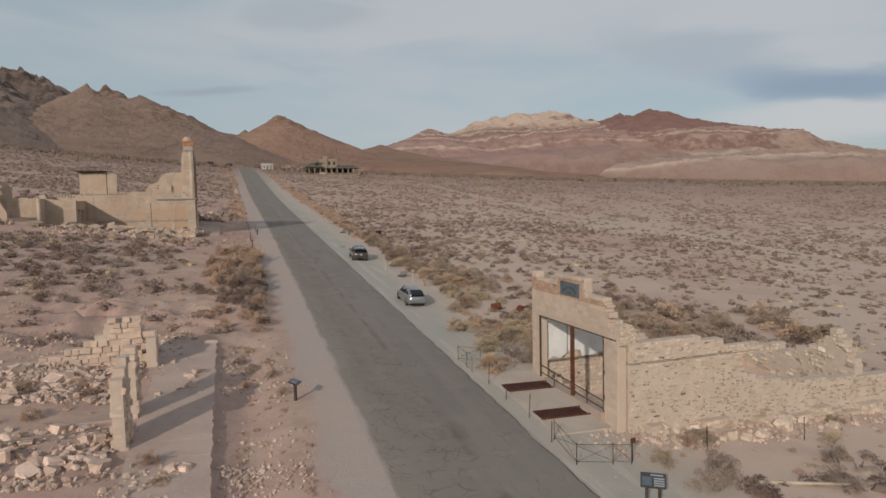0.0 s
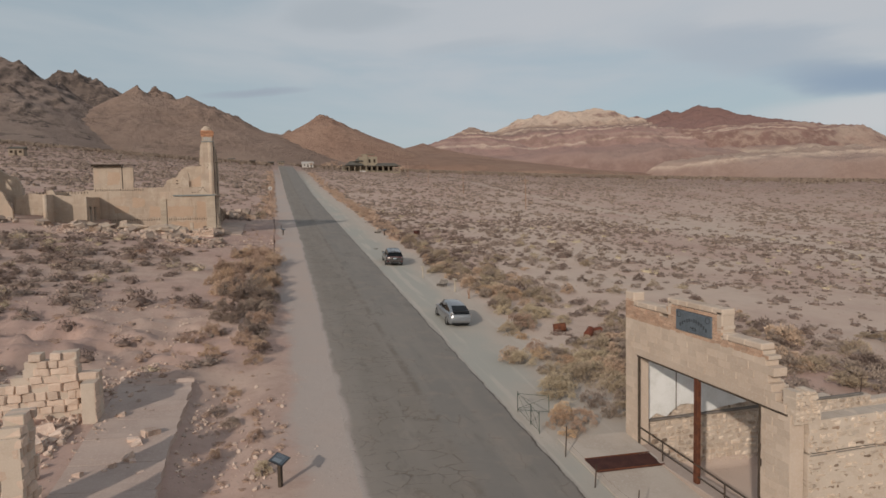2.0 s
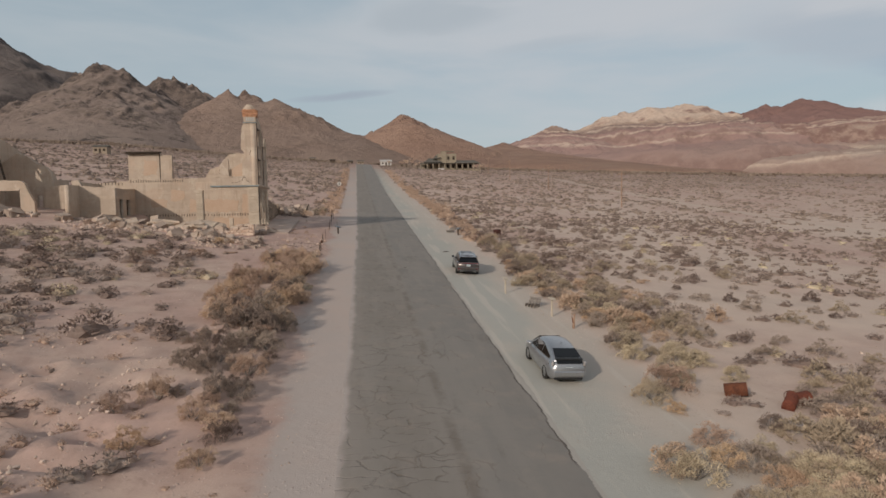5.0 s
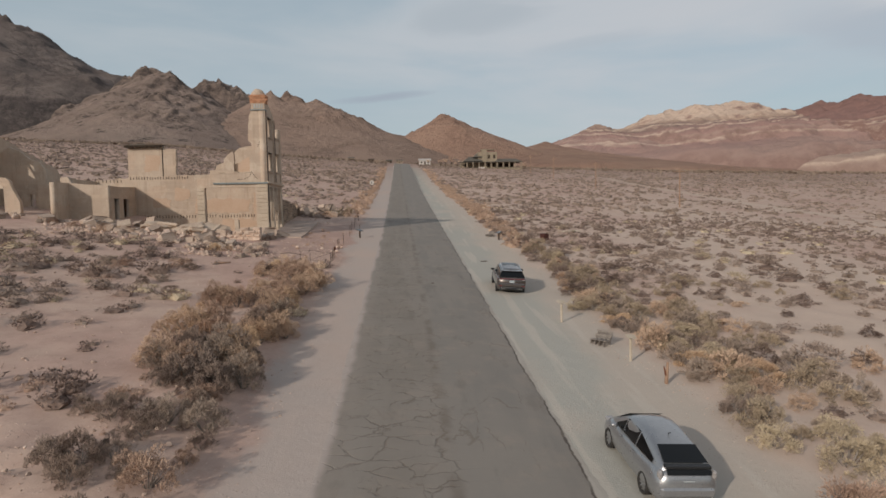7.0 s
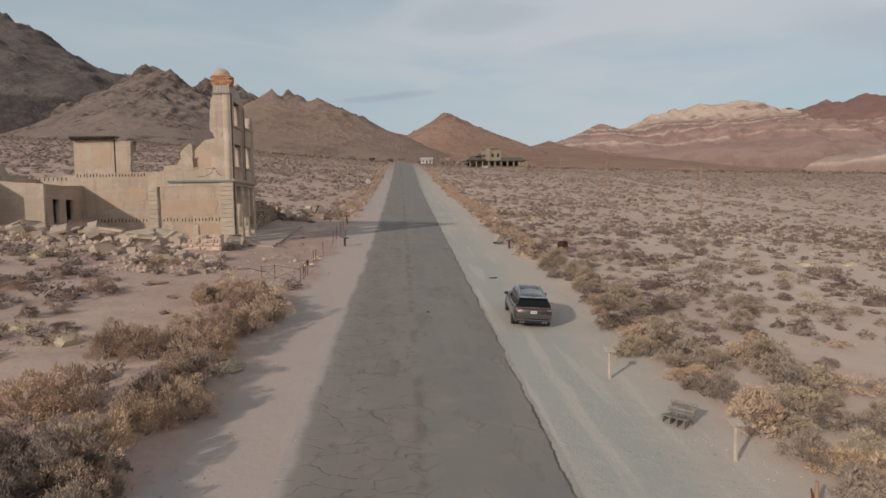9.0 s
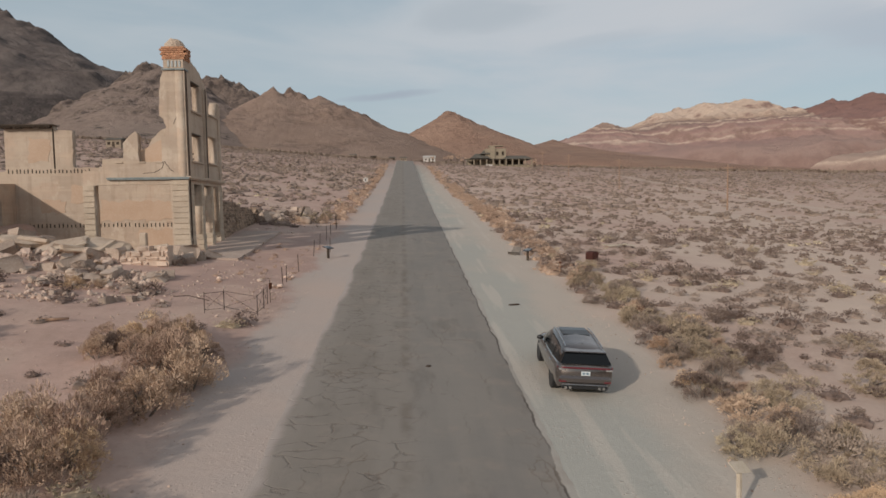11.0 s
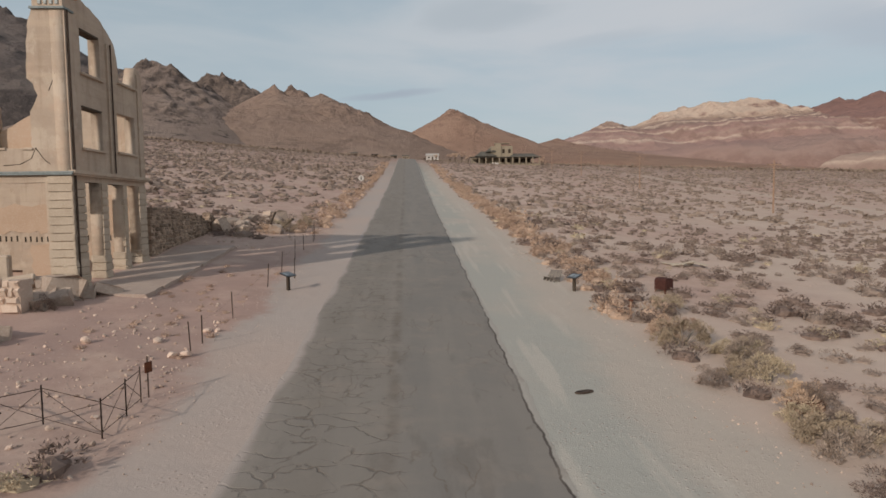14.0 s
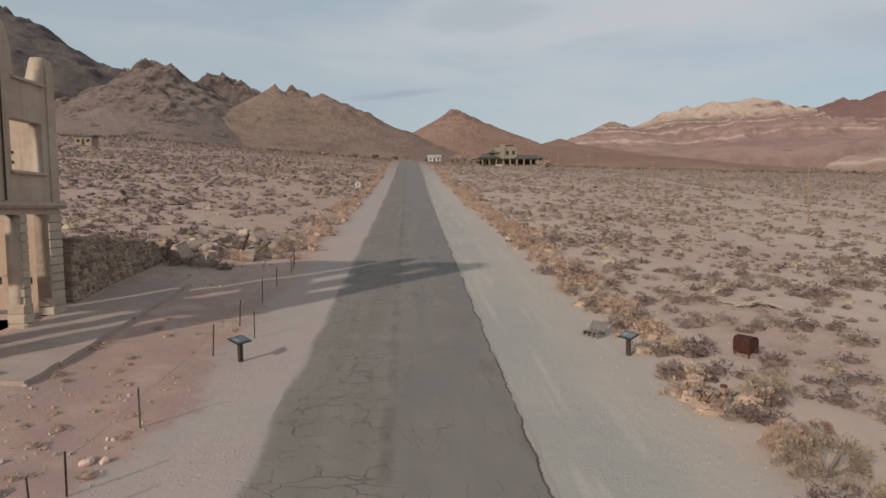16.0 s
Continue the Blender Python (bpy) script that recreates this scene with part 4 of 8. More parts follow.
# ---- bank ruin west of the road ----
def build_bank():
    bank = thing("bank_ruin", "roofless three-storey tan plastered concrete bank ruin with broken walls", "ruin")
    S = ragged([(-11.5, 5.6), (-11.5, 11.15), (-10.25, 11.12), (-10.22, 11.92), (-8.86, 11.98), (-8.83, 12.95), (-8.45, 13.4), (-8.0, 13.72), (-7.88, 13.5), (-7.86, 11.72), (-6.36, 11.72), (-6.34, 13.28), (-6.16, 13.6), (-5.98, 14.0), (-6.15, 14.5), (-6.42, 14.75), (-6.36, 16.3), (-6.22, 17.2), (-6.05, 17.75)], 0.03, 0.22, 1)
    S += [(-4.76, 17.75), (-4.76, 5.0), (-11.5, 5.4)]
    wall_s = slab_wall("south_wall", S, [ragged([(-10.78, 5.85), (-10.78, 10.2), (-5.9, 10.2), (-5.86, 5.85), (-10.78, 5.85)], 0.025, 0.5, 2)[:-1]], 99.85, "x", 0.5, M_PLASTER, bank, "sunlit tan plaster wall broken into a stepped top edge")
    recess = ragged([(-7.95, 11.5), (-7.95, 12.45), (-7.6, 12.6), (-6.8, 13.05), (-6.25, 13.35)], 0.03, 0.25, 8) + [(-6.25, 11.5)]
    slab_wall("recessed_panel", recess, [], 100.02, "x", 0.14, M_PLASTER_B, bank, "ochre plastered back of a blocked window")
    for x0, x1 in ((-7.9, -7.45), (-6.75, -6.3), (-9.35, -8.9)):
        part("window_sill", boxes((x0, x1, 99.54, 99.75, 11.62, 11.73), bevel=0.02), M_PLASTER, bank, "chipped remains of a sill")
    part("belt_course", boxes((-9.9, -4.6, 99.42, 99.62, 10.52, 10.60), (-9.95, -4.55, 99.40, 99.62, 10.60, 10.68), bevel=0.01), M_BAND, bank, "blue-grey weathered belt moulding")
    part("cornice", boxes((-6.1, -4.62, 99.48, 100.3, 17.7, 17.8), bevel=0.01), M_BAND, bank)
    # rusticated pilasters: stacked courses
    course = [with_material(b, M_QUOIN) for b in BLOCKS]

    def pier(x0, x1, y0, y1, z0, z1, n):
        for i in range(n):
            h = (z1 - z0) / n
            ob = new("quoin", course[i % 6])
            ob.parent = bank
            ob.matrix_basis = Matrix.LocRotScale(((x0 + x1) / 2, (y0 + y1) / 2, z0 + (i + 0.5) * h), None, (x1 - x0, y1 - y0, h - 0.035))

    pier(-5.78, -4.70, 99.53, 99.75, 5.0, 10.5, 15)
    pier(-11.53, -10.82, 99.53, 99.75, 6.1, 10.2, 11)
    for y0, y1 in ((99.56, 100.68), (102.22, 102.83), (104.5, 104.93), (106.42, 107.32)):
        pier(-4.83, -4.69, y0, y1, 5.6, 10.25, 13)
    # broken, flared feet of the street piers
    rnd = random.Random(33)
    foot = [with_material(b, M_QUOIN) for b in CHIPPED]
    for y0, y1 in ((99.56, 100.7), (102.18, 102.87), (104.46, 104.97), (106.38, 107.36)):
        for row in range(4):
            grow = 0.10 - 0.022 * row
            ob = new("quoin", foot[rnd.randrange(7)])
            ob.parent = bank
            ob.matrix_basis = Matrix.LocRotScale((-5.0, (y0 + y1) / 2, 5.42 + row * 0.38), Euler((0, 0, rnd.uniform(-0.02, 0.02))), (0.68 + grow, y1 - y0 + grow, 0.37))
    # street front
    F = [(99.58, 4.9), (100.68, 4.9), (100.68, 10.25), (102.2, 10.25), (102.2, 5.0), (102.85, 5.0), (102.85, 10.25), (104.5, 10.25), (104.5, 5.2), (104.95, 5.2), (104.95, 10.25), (106.4, 10.25), (106.4, 5.4), (107.35, 5.4)]
    F += ragged([(107.35, 16.65), (106.75, 16.75), (106.5, 16.2), (106.2, 15.62)], 0.04, 0.2, 5) + ragged([(104.75, 15.58), (104.6, 16.5), (104.35, 17.35), (103.85, 17.7), (103.1, 18.15), (102.2, 18.4), (101.2, 18.65), (100.4, 18.7), (99.58, 18.7)], 0.05, 0.25, 6)
    front = slab_wall("front_wall", F, [rect(100.8, 102.72, 11.83, 13.75), rect(104.3, 106.35, 11.95, 13.95), rect(100.95, 102.78, 15.28, 17.3)], -5.03, "y", 0.54, M_PLASTER, bank, "shaded grey-tan street front with empty window openings")
    part("belt_course", boxes((-4.76, -4.55, 99.5, 107.42, 10.50, 10.58), (-4.76, -4.48, 99.45, 107.45, 10.58, 10.74), bevel=0.01), M_PLASTER, bank)
    for y0, y1, z in ((100.7, 102.82, 11.72), (104.2, 106.45, 11.84), (100.85, 102.9, 15.17), (104.5, 106.6, 15.46)):
        part("window_sill", boxes((-4.78, -4.62, y0, y1, z, z + 0.11), bevel=0.01), M_PLASTER, front)
    part("pilaster", boxes((-4.77, -4.66, 103.35, 103.85, 10.75, 17.2), bevel=0.012), M_PLASTER, bank)
    part("pilaster", boxes((-4.77, -4.68, 99.6, 100.3, 10.75, 17.7), bevel=0.012), M_PLASTER, bank)
    part("pilaster", boxes((-4.77, -4.68, 106.75, 107.3, 10.75, 16.4), bevel=0.012), M_PLASTER, bank)
    part("downpipe", rods(((-4.6, 103.6, 10.8), (-4.6, 103.6, 17.2), 0.035)), M_POST, bank, "dark iron pipe")
    part("downpipe", rods(((-4.62, 99.72, 5.6), (-4.62, 99.72, 10.5), 0.045), ((-4.62, 99.72, 10.75), (-4.62, 99.72, 17.7), 0.045)), M_POST, bank, "dark iron corner pipe")
    part("fallen_slab", boxes((-8.0, -7.55, 99.4, 99.75, 5.3, 7.0), bevel=0.06), M_PLASTER, bank, "upright broken stub in the opening")
    part("window_head", boxes((-5.25, -4.74, 100.85, 102.7, 13.68, 13.76)), M_BROWNWOOD, front, "charred timber lintel")
    part("window_head", boxes((-5.25, -4.74, 101.0, 102.7, 17.2, 17.29)), M_BROWNWOOD, front, "charred timber lintel")
    # corner stack top
    part("frieze", boxes((-6.0, -4.70, 99.55, 100.6, 17.8, 18.42), bevel=0.02), M_PLASTER, bank)
    for i in range(4):
        part("frieze_slot", boxes((-5.72 + i * 0.24, -5.6 + i * 0.24, 99.50, 99.57, 17.9, 18.3)), M_FRIEZE, bank, "blue-grey upright frieze bar")
    brick = [with_material(b, M_BRICK) for b in BLOCKS]
    rnd = random.Random(8)
    for row in range(6):
        z = 18.46 + row * 0.135
        step_out = 0.045 * min(row, 3) - 0.02
        for i in range(6):
            for side in range(2):
                ob = new("brick", brick[rnd.randrange(6)])
                ob.parent = bank
                if side == 0:
                    x = -6.05 - step_out + (i + (0.5 if row % 2 else 0.1)) * 0.29
                    if x > -4.62:
                        continue
                    loc, size = (x + 0.1, 99.6 - step_out * 0.6, z), (0.275, 0.2, 0.12)
                else:
                    y = 99.75 - step_out * 0.6 + (i + (0.5 if row % 2 else 0.1)) * 0.2
                    if y > 100.7:
                        continue
                    loc, size = (-4.72 + step_out * 0.6, y, z), (0.2, 0.19, 0.12)
                ob.matrix_basis = Matrix.LocRotScale(loc, Euler((0, 0, rnd.uniform(-0.06, 0.06))), size)
    part("stack_core", boxes((-6.1, -4.72, 99.62, 100.6, 18.38, 19.25), bevel=0.03), M_BRICK, bank)
    cap = bmesh.new()
    bmesh.ops.create_uvsphere(cap, u_segments=14, v_segments=8, radius=1.0)
    for v in cap.verts:
        n = 1 + 0.16 * (noise.noise(v.co * 2.3) - 0.2)
        v.co = Vector((-5.42 + v.co.x * 0.72 * n, 100.1 + v.co.y * 0.52 * n, 19.2 + max(v.co.z, -0.1) * 0.68 * n))
    part("stack_cap", cap, M_PLASTER, bank, "weathered tan concrete lump on the stack")
    # far side wall, its inner face lit
    N = [(-31.2, 5.8)] + ragged([(-31.2, 11.2), (-28.5, 11.3), (-24.5, 11.55), (-21.4, 11.75)], 0.08, 0.4, 11) + [(-21.35, 15.25), (-17.62, 15.25), (-17.6, 14.95)] + ragged([(-16.2, 14.85), (-16.28, 12.0), (-14.7, 11.95), (-12.3, 12.05), (-11.7, 13.1), (-10.6, 13.4), (-10.1, 14.2), (-9.3, 14.9), (-8.2, 15.1), (-7.4, 15.0), (-6.2, 15.2), (-5.3, 15.3)], 0.06, 0.3, 12) + [(-5.3, 4.2), (-12.0, 4.2), (-12.0, 5.6)]
    slab_wall("north_wall", N, [], 108.05, "x", 0.5, M_PLASTER, bank, "inner face of the far plaster wall with joist pockets")
    part("roof_edge", boxes((-21.6, -17.5, 107.4, 108.4, 15.25, 15.33), bevel=0.01), M_BROWNWOOD, bank, "rusty sheet roof edge")
    rnd = random.Random(5)
    for i in range(26):
        x = -21.5 + i * 0.15
        part("roof_rib", boxes((x, x + 0.07, 107.3, 107.78, 15.1 - rnd.random() * 0.1, 15.25)), M_BROWNWOOD, bank)
    part("wall_crack", boxes((-17.72, -17.62, 107.77, 107.81, 11.9, 15.0)), M_HOLE, bank)
    # pockets are thin dark blocks on the uncut wall, their inner shade put in as colour
    for z, x0, x1, y, n in ((11.55, -21.3, -14.9, 107.785, 22), (7.25, -20.3, -12.0, 107.785, 26), (11.25, -28.3, -22.0, 107.785, 16), (7.2, -11.9, -5.6, 107.785, 20)):
        for i in range(n):
            x = x0 + (x1 - x0) * (i + 0.5) / n + rnd.uniform(-0.03, 0.03)
            h = rnd.uniform(0.22, 0.34)
            part("joist_pocket", boxes((x - 0.04, x + 0.04, y, y + 0.02, z, z + h)), M_HOLE, bank)
    for x0 in (-7.1, -10.6):
        for i in range(5):
            part("joist_pocket", boxes((x0, x0 + 0.3, 107.785, 107.805, 11.2 + i * 0.42, 11.33 + i * 0.42)), M_HOLE, bank)
    # vault block at the back
    V = ragged([(-25.3, 6.5), (-25.3, 11.5), (-24.6, 11.6), (-24.3, 10.95), (-22.5, 10.8), (-20.75, 10.68)], 0.04, 0.4, 14) + [(-20.75, 6.4)]
    slab_wall("vault_spur", [(98.7, 6.3), (101.3, 6.4), (101.3, 11.0), (98.75, 10.95)], [], -24.75, "y", 0.45, M_PLASTER, bank, "short spur wall standing before the vault")
    slab_wall("vault_front", V, [], 101.55, "x", 0.5, M_PLASTER, bank)
    slab_wall("vault_side", [(101.8, 6.4), (107.8, 6.6), (107.8, 10.75), (104.0, 10.62), (101.8, 10.68)], [rect(102.6, 103.7, 7.0, 9.4), rect(104.7, 106.0, 7.0, 9.4)], -21.0, "y", 0.5, M_PLASTER, bank, "shaded vault wall with two tall slot windows")
    slab_wall("vault_side", [(101.8, 6.4), (107.8, 6.6), (107.8, 11.4), (101.8, 11.45)], [], -25.05, "y", 0.5, M_PLASTER, bank)
    part("vault_roof", boxes((-24.7, -21.3, 101.85, 107.7, 10.2, 10.45)), M_PLASTER, bank)
    # west end of the building
    W = [(-36.6, 6.6), (-35.35, 6.7), (-35.35, 10.5), (-30.75, 10.5), (-30.7, 6.6), (-29.2, 6.6)] + ragged([(-29.3, 9.2), (-29.9, 10.4), (-30.2, 11.3), (-30.6, 11.6), (-34.9, 11.75), (-35.0, 14.5), (-34.9, 16.8), (-35.6, 17.6), (-36.6, 17.3)], 0.05, 0.35, 17)
    slab_wall("west_front", W, [], 101.6, "x", 0.5, M_PLASTER, bank, "tall broken pier above a wide lower opening")
    part("window_head", boxes((-35.4, -30.7, 101.3, 101.9, 10.5, 10.8), bevel=0.02), M_PLASTER, bank, "pale concrete lintel")
    B = [(101.8, 6.8), (126.0, 7.6)] + ragged([(126.0, 12.9), (122.2, 12.8), (121.6, 13.7), (117.5, 14.8), (114.0, 15.6), (110.0, 16.7), (107.8, 17.2), (101.9, 17.4)], 0.07, 0.35, 18)
    slab_wall("west_wall", B, [rect(103.1, 104.4, 14.6, 16.3), rect(103.2, 104.2, 8.6, 9.8)], -36.3, "y", 0.5, M_PLASTER, bank, "shaded inner west wall with empty windows")
    part("fallen_beam", rods(((-35.6, 106, 16.6), (-33.8, 104.5, 12.0), 0.13)), M_BROWNWOOD, bank, "charred fallen roof beam")
    C = [(-36.1, 7.0)] + ragged([(-36.1, 14.2), (-34.3, 15.4), (-33.4, 15.0), (-32.3, 14.1), (-31.4, 13.8), (-30.7, 13.0), (-30.6, 12.0)], 0.07, 0.3, 19) + [(-30.6, 6.8)]
    slab_wall("inner_wall", C, [rect(-34.2, -33.4, 8.4, 9.7), rect(-32.4, -31.8, 8.8, 10.2)], 108.9, "x", 0.5, M_PLASTER, bank)
    rnd = random.Random(61)
    for i in range(7):
        w = rnd.uniform(1.0, 2.2)
        s = part("fallen_slab", boxes((-w / 2, w / 2, -0.6, 0.6, -0.13, 0.13), bevel=0.04), M_PLASTER, bank, "broken concrete slab leaning on the wall foot")
        x = -20 + i * 2.15 + rnd.uniform(-0.5, 0.5)
        s.matrix_basis = pose(x, 98.3 + rnd.uniform(-0.7, 0.6), gz(x, 98.3) + 0.35, rnd.uniform(-35, 35), rnd.uniform(-25, 25), rnd.uniform(0, 180))
    for x, y, w, d, rx, ry, rz in ((-9.3, 97.9, 2.9, 1.5, 24, 9, 8), (-11.9, 97.5, 3.2, 1.7, 20, -6, -6), (-14.6, 97.9, 2.4, 1.5, 16, 8, 14), (-10.6, 96.3, 1.8, 1.2, -12, 10, 30)):
        s = new("fallen_slab", with_material(FIELDSTONES[int(w * 10) % 8], M_PLASTER))
        s.parent = bank
        tagged(s, "large broken slab slumped before the opening")
        s.matrix_basis = pose(x, y, gz(x, y) + 0.5, rx, ry, rz) @ Matrix.Diagonal((w, d, 0.42, 1))
    for k, (x0, x1, z0, z1) in enumerate(((-14.4, -8.4, 7.7, 9.35), (-19.6, -17.9, 12.4, 14.3), (-16.6, -14.9, 9.2, 10.6), (-18.9, -16.9, 8.4, 9.5), (-11.5, -6.1, 4.5, 7.05), (-8.0, -5.8, 7.6, 9.9))):
        skin = ragged([(x0, z0), (x0 + 0.1, z1), ((x0 + x1) / 2, z1 - 0.1), (x1, z1 - 0.2), (x1 - 0.15, z0 + 0.1), (x0, z0)], 0.14, 0.3, 90 + k)[:-1]
        slab_wall("plaster_patch", skin, [], 107.79, "x", 0.03, M_PLASTER_B, bank, "ochre patch of older plaster")
    for k, path in enumerate((((-7.6, 10.95), (-6.9, 11.0), (-6.4, 11.25), (-6.2, 11.7)), ((-6.2, 11.72), (-5.85, 11.2), (-5.6, 11.0)), ((-5.5, 14.2), (-5.2, 14.9), (-5.3, 15.6)))):
        crack = bmesh.new()
        for (u, v), (p, q) in zip(path, path[1:]):
            rod(crack, (u, 99.6, v), (p, 99.6, q), 0.022, 0.012, sides=4)
        part("wall_crack", crack, M_HOLE, bank, "dark jagged crack")
    part("ground_step", boxes((-6.3, -4.9, 104.9, 106.4, 5.4, 5.95), (-6.6, -5.2, 104.9, 106.4, 5.4, 6.12), (-6.9, -5.5, 104.9, 106.4, 5.4, 6.3), bevel=0.02), M_CONCRETE, bank, "concrete steps in the doorway")
    part("cellar_floor", boxes((-11.6, -5.3, 100.2, 107.8, 3.9, 4.7)), M_CONCRETE, bank)


build_bank()


def pavement(name, x0, x1, y0, y1, lift, seed, material=M_CONCRETE, joints=1.9):
    """An old concrete walk: slab by slab, following the slope, its outer edge broken."""
    rnd = random.Random(seed)
    walk_top = thing(name, "old broken concrete sidewalk slab", "sidewalk", kind="structure")
    y = y0
    while y < y1 - 0.3:
        e = min(y + joints, y1)
        bm = bmesh.new()
        n = 5
        rows = []
        for i in range(n):
            yy = y + 0.012 + (e - y - 0.024) * i / (n - 1)
            xe = x1 + rnd.uniform(-0.07, 0.05)
            za, zb = gz(x0 + 0.4, yy) - 0.02, gz(x1 - 0.2, yy) + 0.08
            rows.append([bm.verts.new(v) for v in ((x0, yy, za - 0.6), (x0, yy, za + lift), (xe, yy, zb + lift), (xe + rnd.uniform(0, 0.06), yy, zb - 0.9))])
        for a, b in zip(rows, rows[1:]):
            for k in range(4):
                bm.faces.new((a[k], a[(k + 1) % 4], b[(k + 1) % 4], b[k]))
        bm.faces.new(rows[0])
        bm.faces.new(rows[-1])
        part("slab", bm, material, walk_top)
        y = e
    return walk_top


pavement("pavement_bank", -4.72, -1.45, 98.9, 113.2, 0.07, 3)
M_DUSTSLAB = surface("dusty_pink_concrete", (0.42, 0.315, 0.262), (0.475, 0.365, 0.305), (0.52, 0.41, 0.345), 0.6, 10.0, 0.92, 0.4, 0.02)
pavement("pavement_ruin", -4.25, -1.1, 17.0, 42.2, 0.10, 4, M_DUSTSLAB)


# ---- shop ruin east of the road ----
def polyline(points):
    us, vs = [p[0] for p in points], [p[1] for p in points]
    return lambda u: float(np.interp(u, us, vs))


def build_shop():
    shop = thing("shop_ruin", "roofless sandstone storefront ruin with fieldstone side walls", "ruin")
    X = 17.75
    top = polyline([(25.15, 1.9), (25.6, 2.2), (25.95, 2.3), (26.0, 3.1), (26.12, 3.5), (26.2, 3.7), (26.35, 3.9), (28.15, 3.9), (28.17, 4.62), (31.1, 4.62), (31.12, 4.12), (33.5, 4.18), (33.6, 4.5), (34.1, 4.5)])
    opening = (26.35, 33.15, -2.6, 1.95)
    cells = courses(25.2, 34.1, -2.75, lambda u: min(top(u), 3.42), 0.25, 0.5, 21, [opening], 0.2)
    masonry(shop, cells, X, "y", 0.5, BLOCKS, M_FACE, M_FACE, 31, "stone_block", 0.005, 0.006, 300, None, 0.003, 1.0, None, -0.004)
    upper = courses(25.2, 34.1, 3.42, top, 0.115, 0.3, 22, [(28.62, 30.6, 3.55, 4.30)], 0.1)
    front = thing("parapet", "", "")
    front.parent = shop
    masonry(front, [c for c in upper if c[1] < top(c[0]) - 0.2], X, "y", 0.5, BLOCKS, M_BRICKPALE, M_MORTAR, 32, "brick", 0.008, 0.008, 280)
    for y0, y1, z in ((26.35, 28.1, 3.74), (28.1, 31.15, 4.55), (31.15, 33.5, 4.10)):
        y = y0
        rnd = random.Random(int(y0 * 10))
        while y < y1 - 0.05:
            e = min(y + rnd.uniform(0.5, 0.8), y1)
            part("coping", boxes((X - 0.262, X + 0.262, y + 0.004, e - 0.004, z - 0.09 + rnd.uniform(-0.012, 0.012), z + 0.13), bevel=0.035), M_FACE, shop)
            y = e
    for y0, y1, z in ((33.45, 34.1, 4.25), (28.12, 28.4, 3.9), (30.9, 31.15, 4.1)):
        part("coping_end", boxes((X - 0.262, X + 0.262, y0, y1, z - 0.08, 4.58), bevel=0.035), M_FACE, shop)
    plaque = part("plaque", boxes((X - 0.285, X - 0.2, 28.62, 30.6, 3.57, 4.32), bevel=0.015), M_SLATE, shop, "blue-grey slate plaque with worn lettering")
    plaque_text(plaque, X - 0.29)
    part("lintel", boxes((X - 0.27, X + 0.27, 26.1, 33.4, 1.95, 2.26), bevel=0.02), M_FACE, shop, "smooth plastered lintel")
    part("lintel_rail", boxes((X - 0.29, X - 0.24, 25.3, 33.2, 1.90, 1.95), bevel=0.008), M_BROWNWOOD, shop)
    part("column", boxes((X - 0.32, X - 0.16, 29.28, 29.5, -2.2, 1.95), (X - 0.36, X - 0.12, 29.22, 29.56, -2.25, -2.05), bevel=0.015), M_RUST, shop, "rusted iron column")
    part("window_frame", boxes((X - 0.28, X - 0.2, 33.05, 33.15, -1.9, 1.95), bevel=0.01), M_BROWNWOOD, shop, "dark timber frame")
    part("window_frame", boxes((X - 0.28, X - 0.2, 26.35, 26.43, -2.1, 1.95), bevel=0.01), M_BROWNWOOD, shop, "dark timber frame")
    sill = thing("sill_rail", "", "")
    sill.parent = shop
    part("rail", rods(((X - 0.3, 26.4, -1.35), (X - 0.3, 33.1, -1.05), 0.035), ((X - 0.28, 26.4, -1.75), (X - 0.28, 33.1, -1.5), 0.03), ((X - 0.28, 31.4, -1.9), (X - 0.28, 31.4, -1.1), 0.03), ((X - 0.28, 27.9, -2.0), (X - 0.28, 27.9, -1.3), 0.03)), M_BROWNWOOD, sill)
    part("threshold", boxes((X - 0.45, X + 0.35, 26.3, 33.2, -2.6, -1.92), bevel=0.03), M_CONCRETE, shop, "worn concrete sill")
    # side walls of fieldstone
    south = polyline([(18.0, 2.15), (19.0, 1.75), (21.0, 1.85), (23.8, 1.5), (24.4, 0.7), (25.2, -0.4), (27.0, -1.0), (30.0, -1.3), (34.0, -1.55), (37.6, -1.7)])
    floor_s = lambda u: -2.9 - 0.045 * (u - 18)
    wall = thing("south_side_wall", "tan mud-plastered fieldstone wall with crumbled top", "")
    wall.parent = shop
    low = courses(18.05, 37.6, -3.9, lambda u: min(south(u), 0.75), 0.135, 0.30, 41, (), 0.6, lambda u: floor_s(u) - 0.2)
    masonry(wall, low, 25.35, "x", 0.55, FIELDSTONES, M_FIELD, M_MORTAR, 42, "fieldstone", 0.03, 0.018, 300, lambda c: c[0] - c[1] * 0.5, 0.03, 0.6, M_DARKSTONE, 0.0)
    high = courses(18.05, 25.0, 0.75, south, 0.21, 0.36, 48, (), 0.6)
    masonry(wall, high, 25.35, "x", 0.55, FIELDSTONES, M_FIELD, M_MORTAR, 49, "fieldstone", 0.02, 0.03, 200, None, 0.035, 0.8, M_DARKSTONE, 0.0)
    part("tie_beam", boxes((18.1, 26.2, 25.045, 25.075, 0.69, 0.72)), M_OLDWOOD, wall, "thin grey timber tie along the wall")
    footing = lambda u: floor_s(u) + 0.45 + 0.25 * math.sin(u * 1.7)
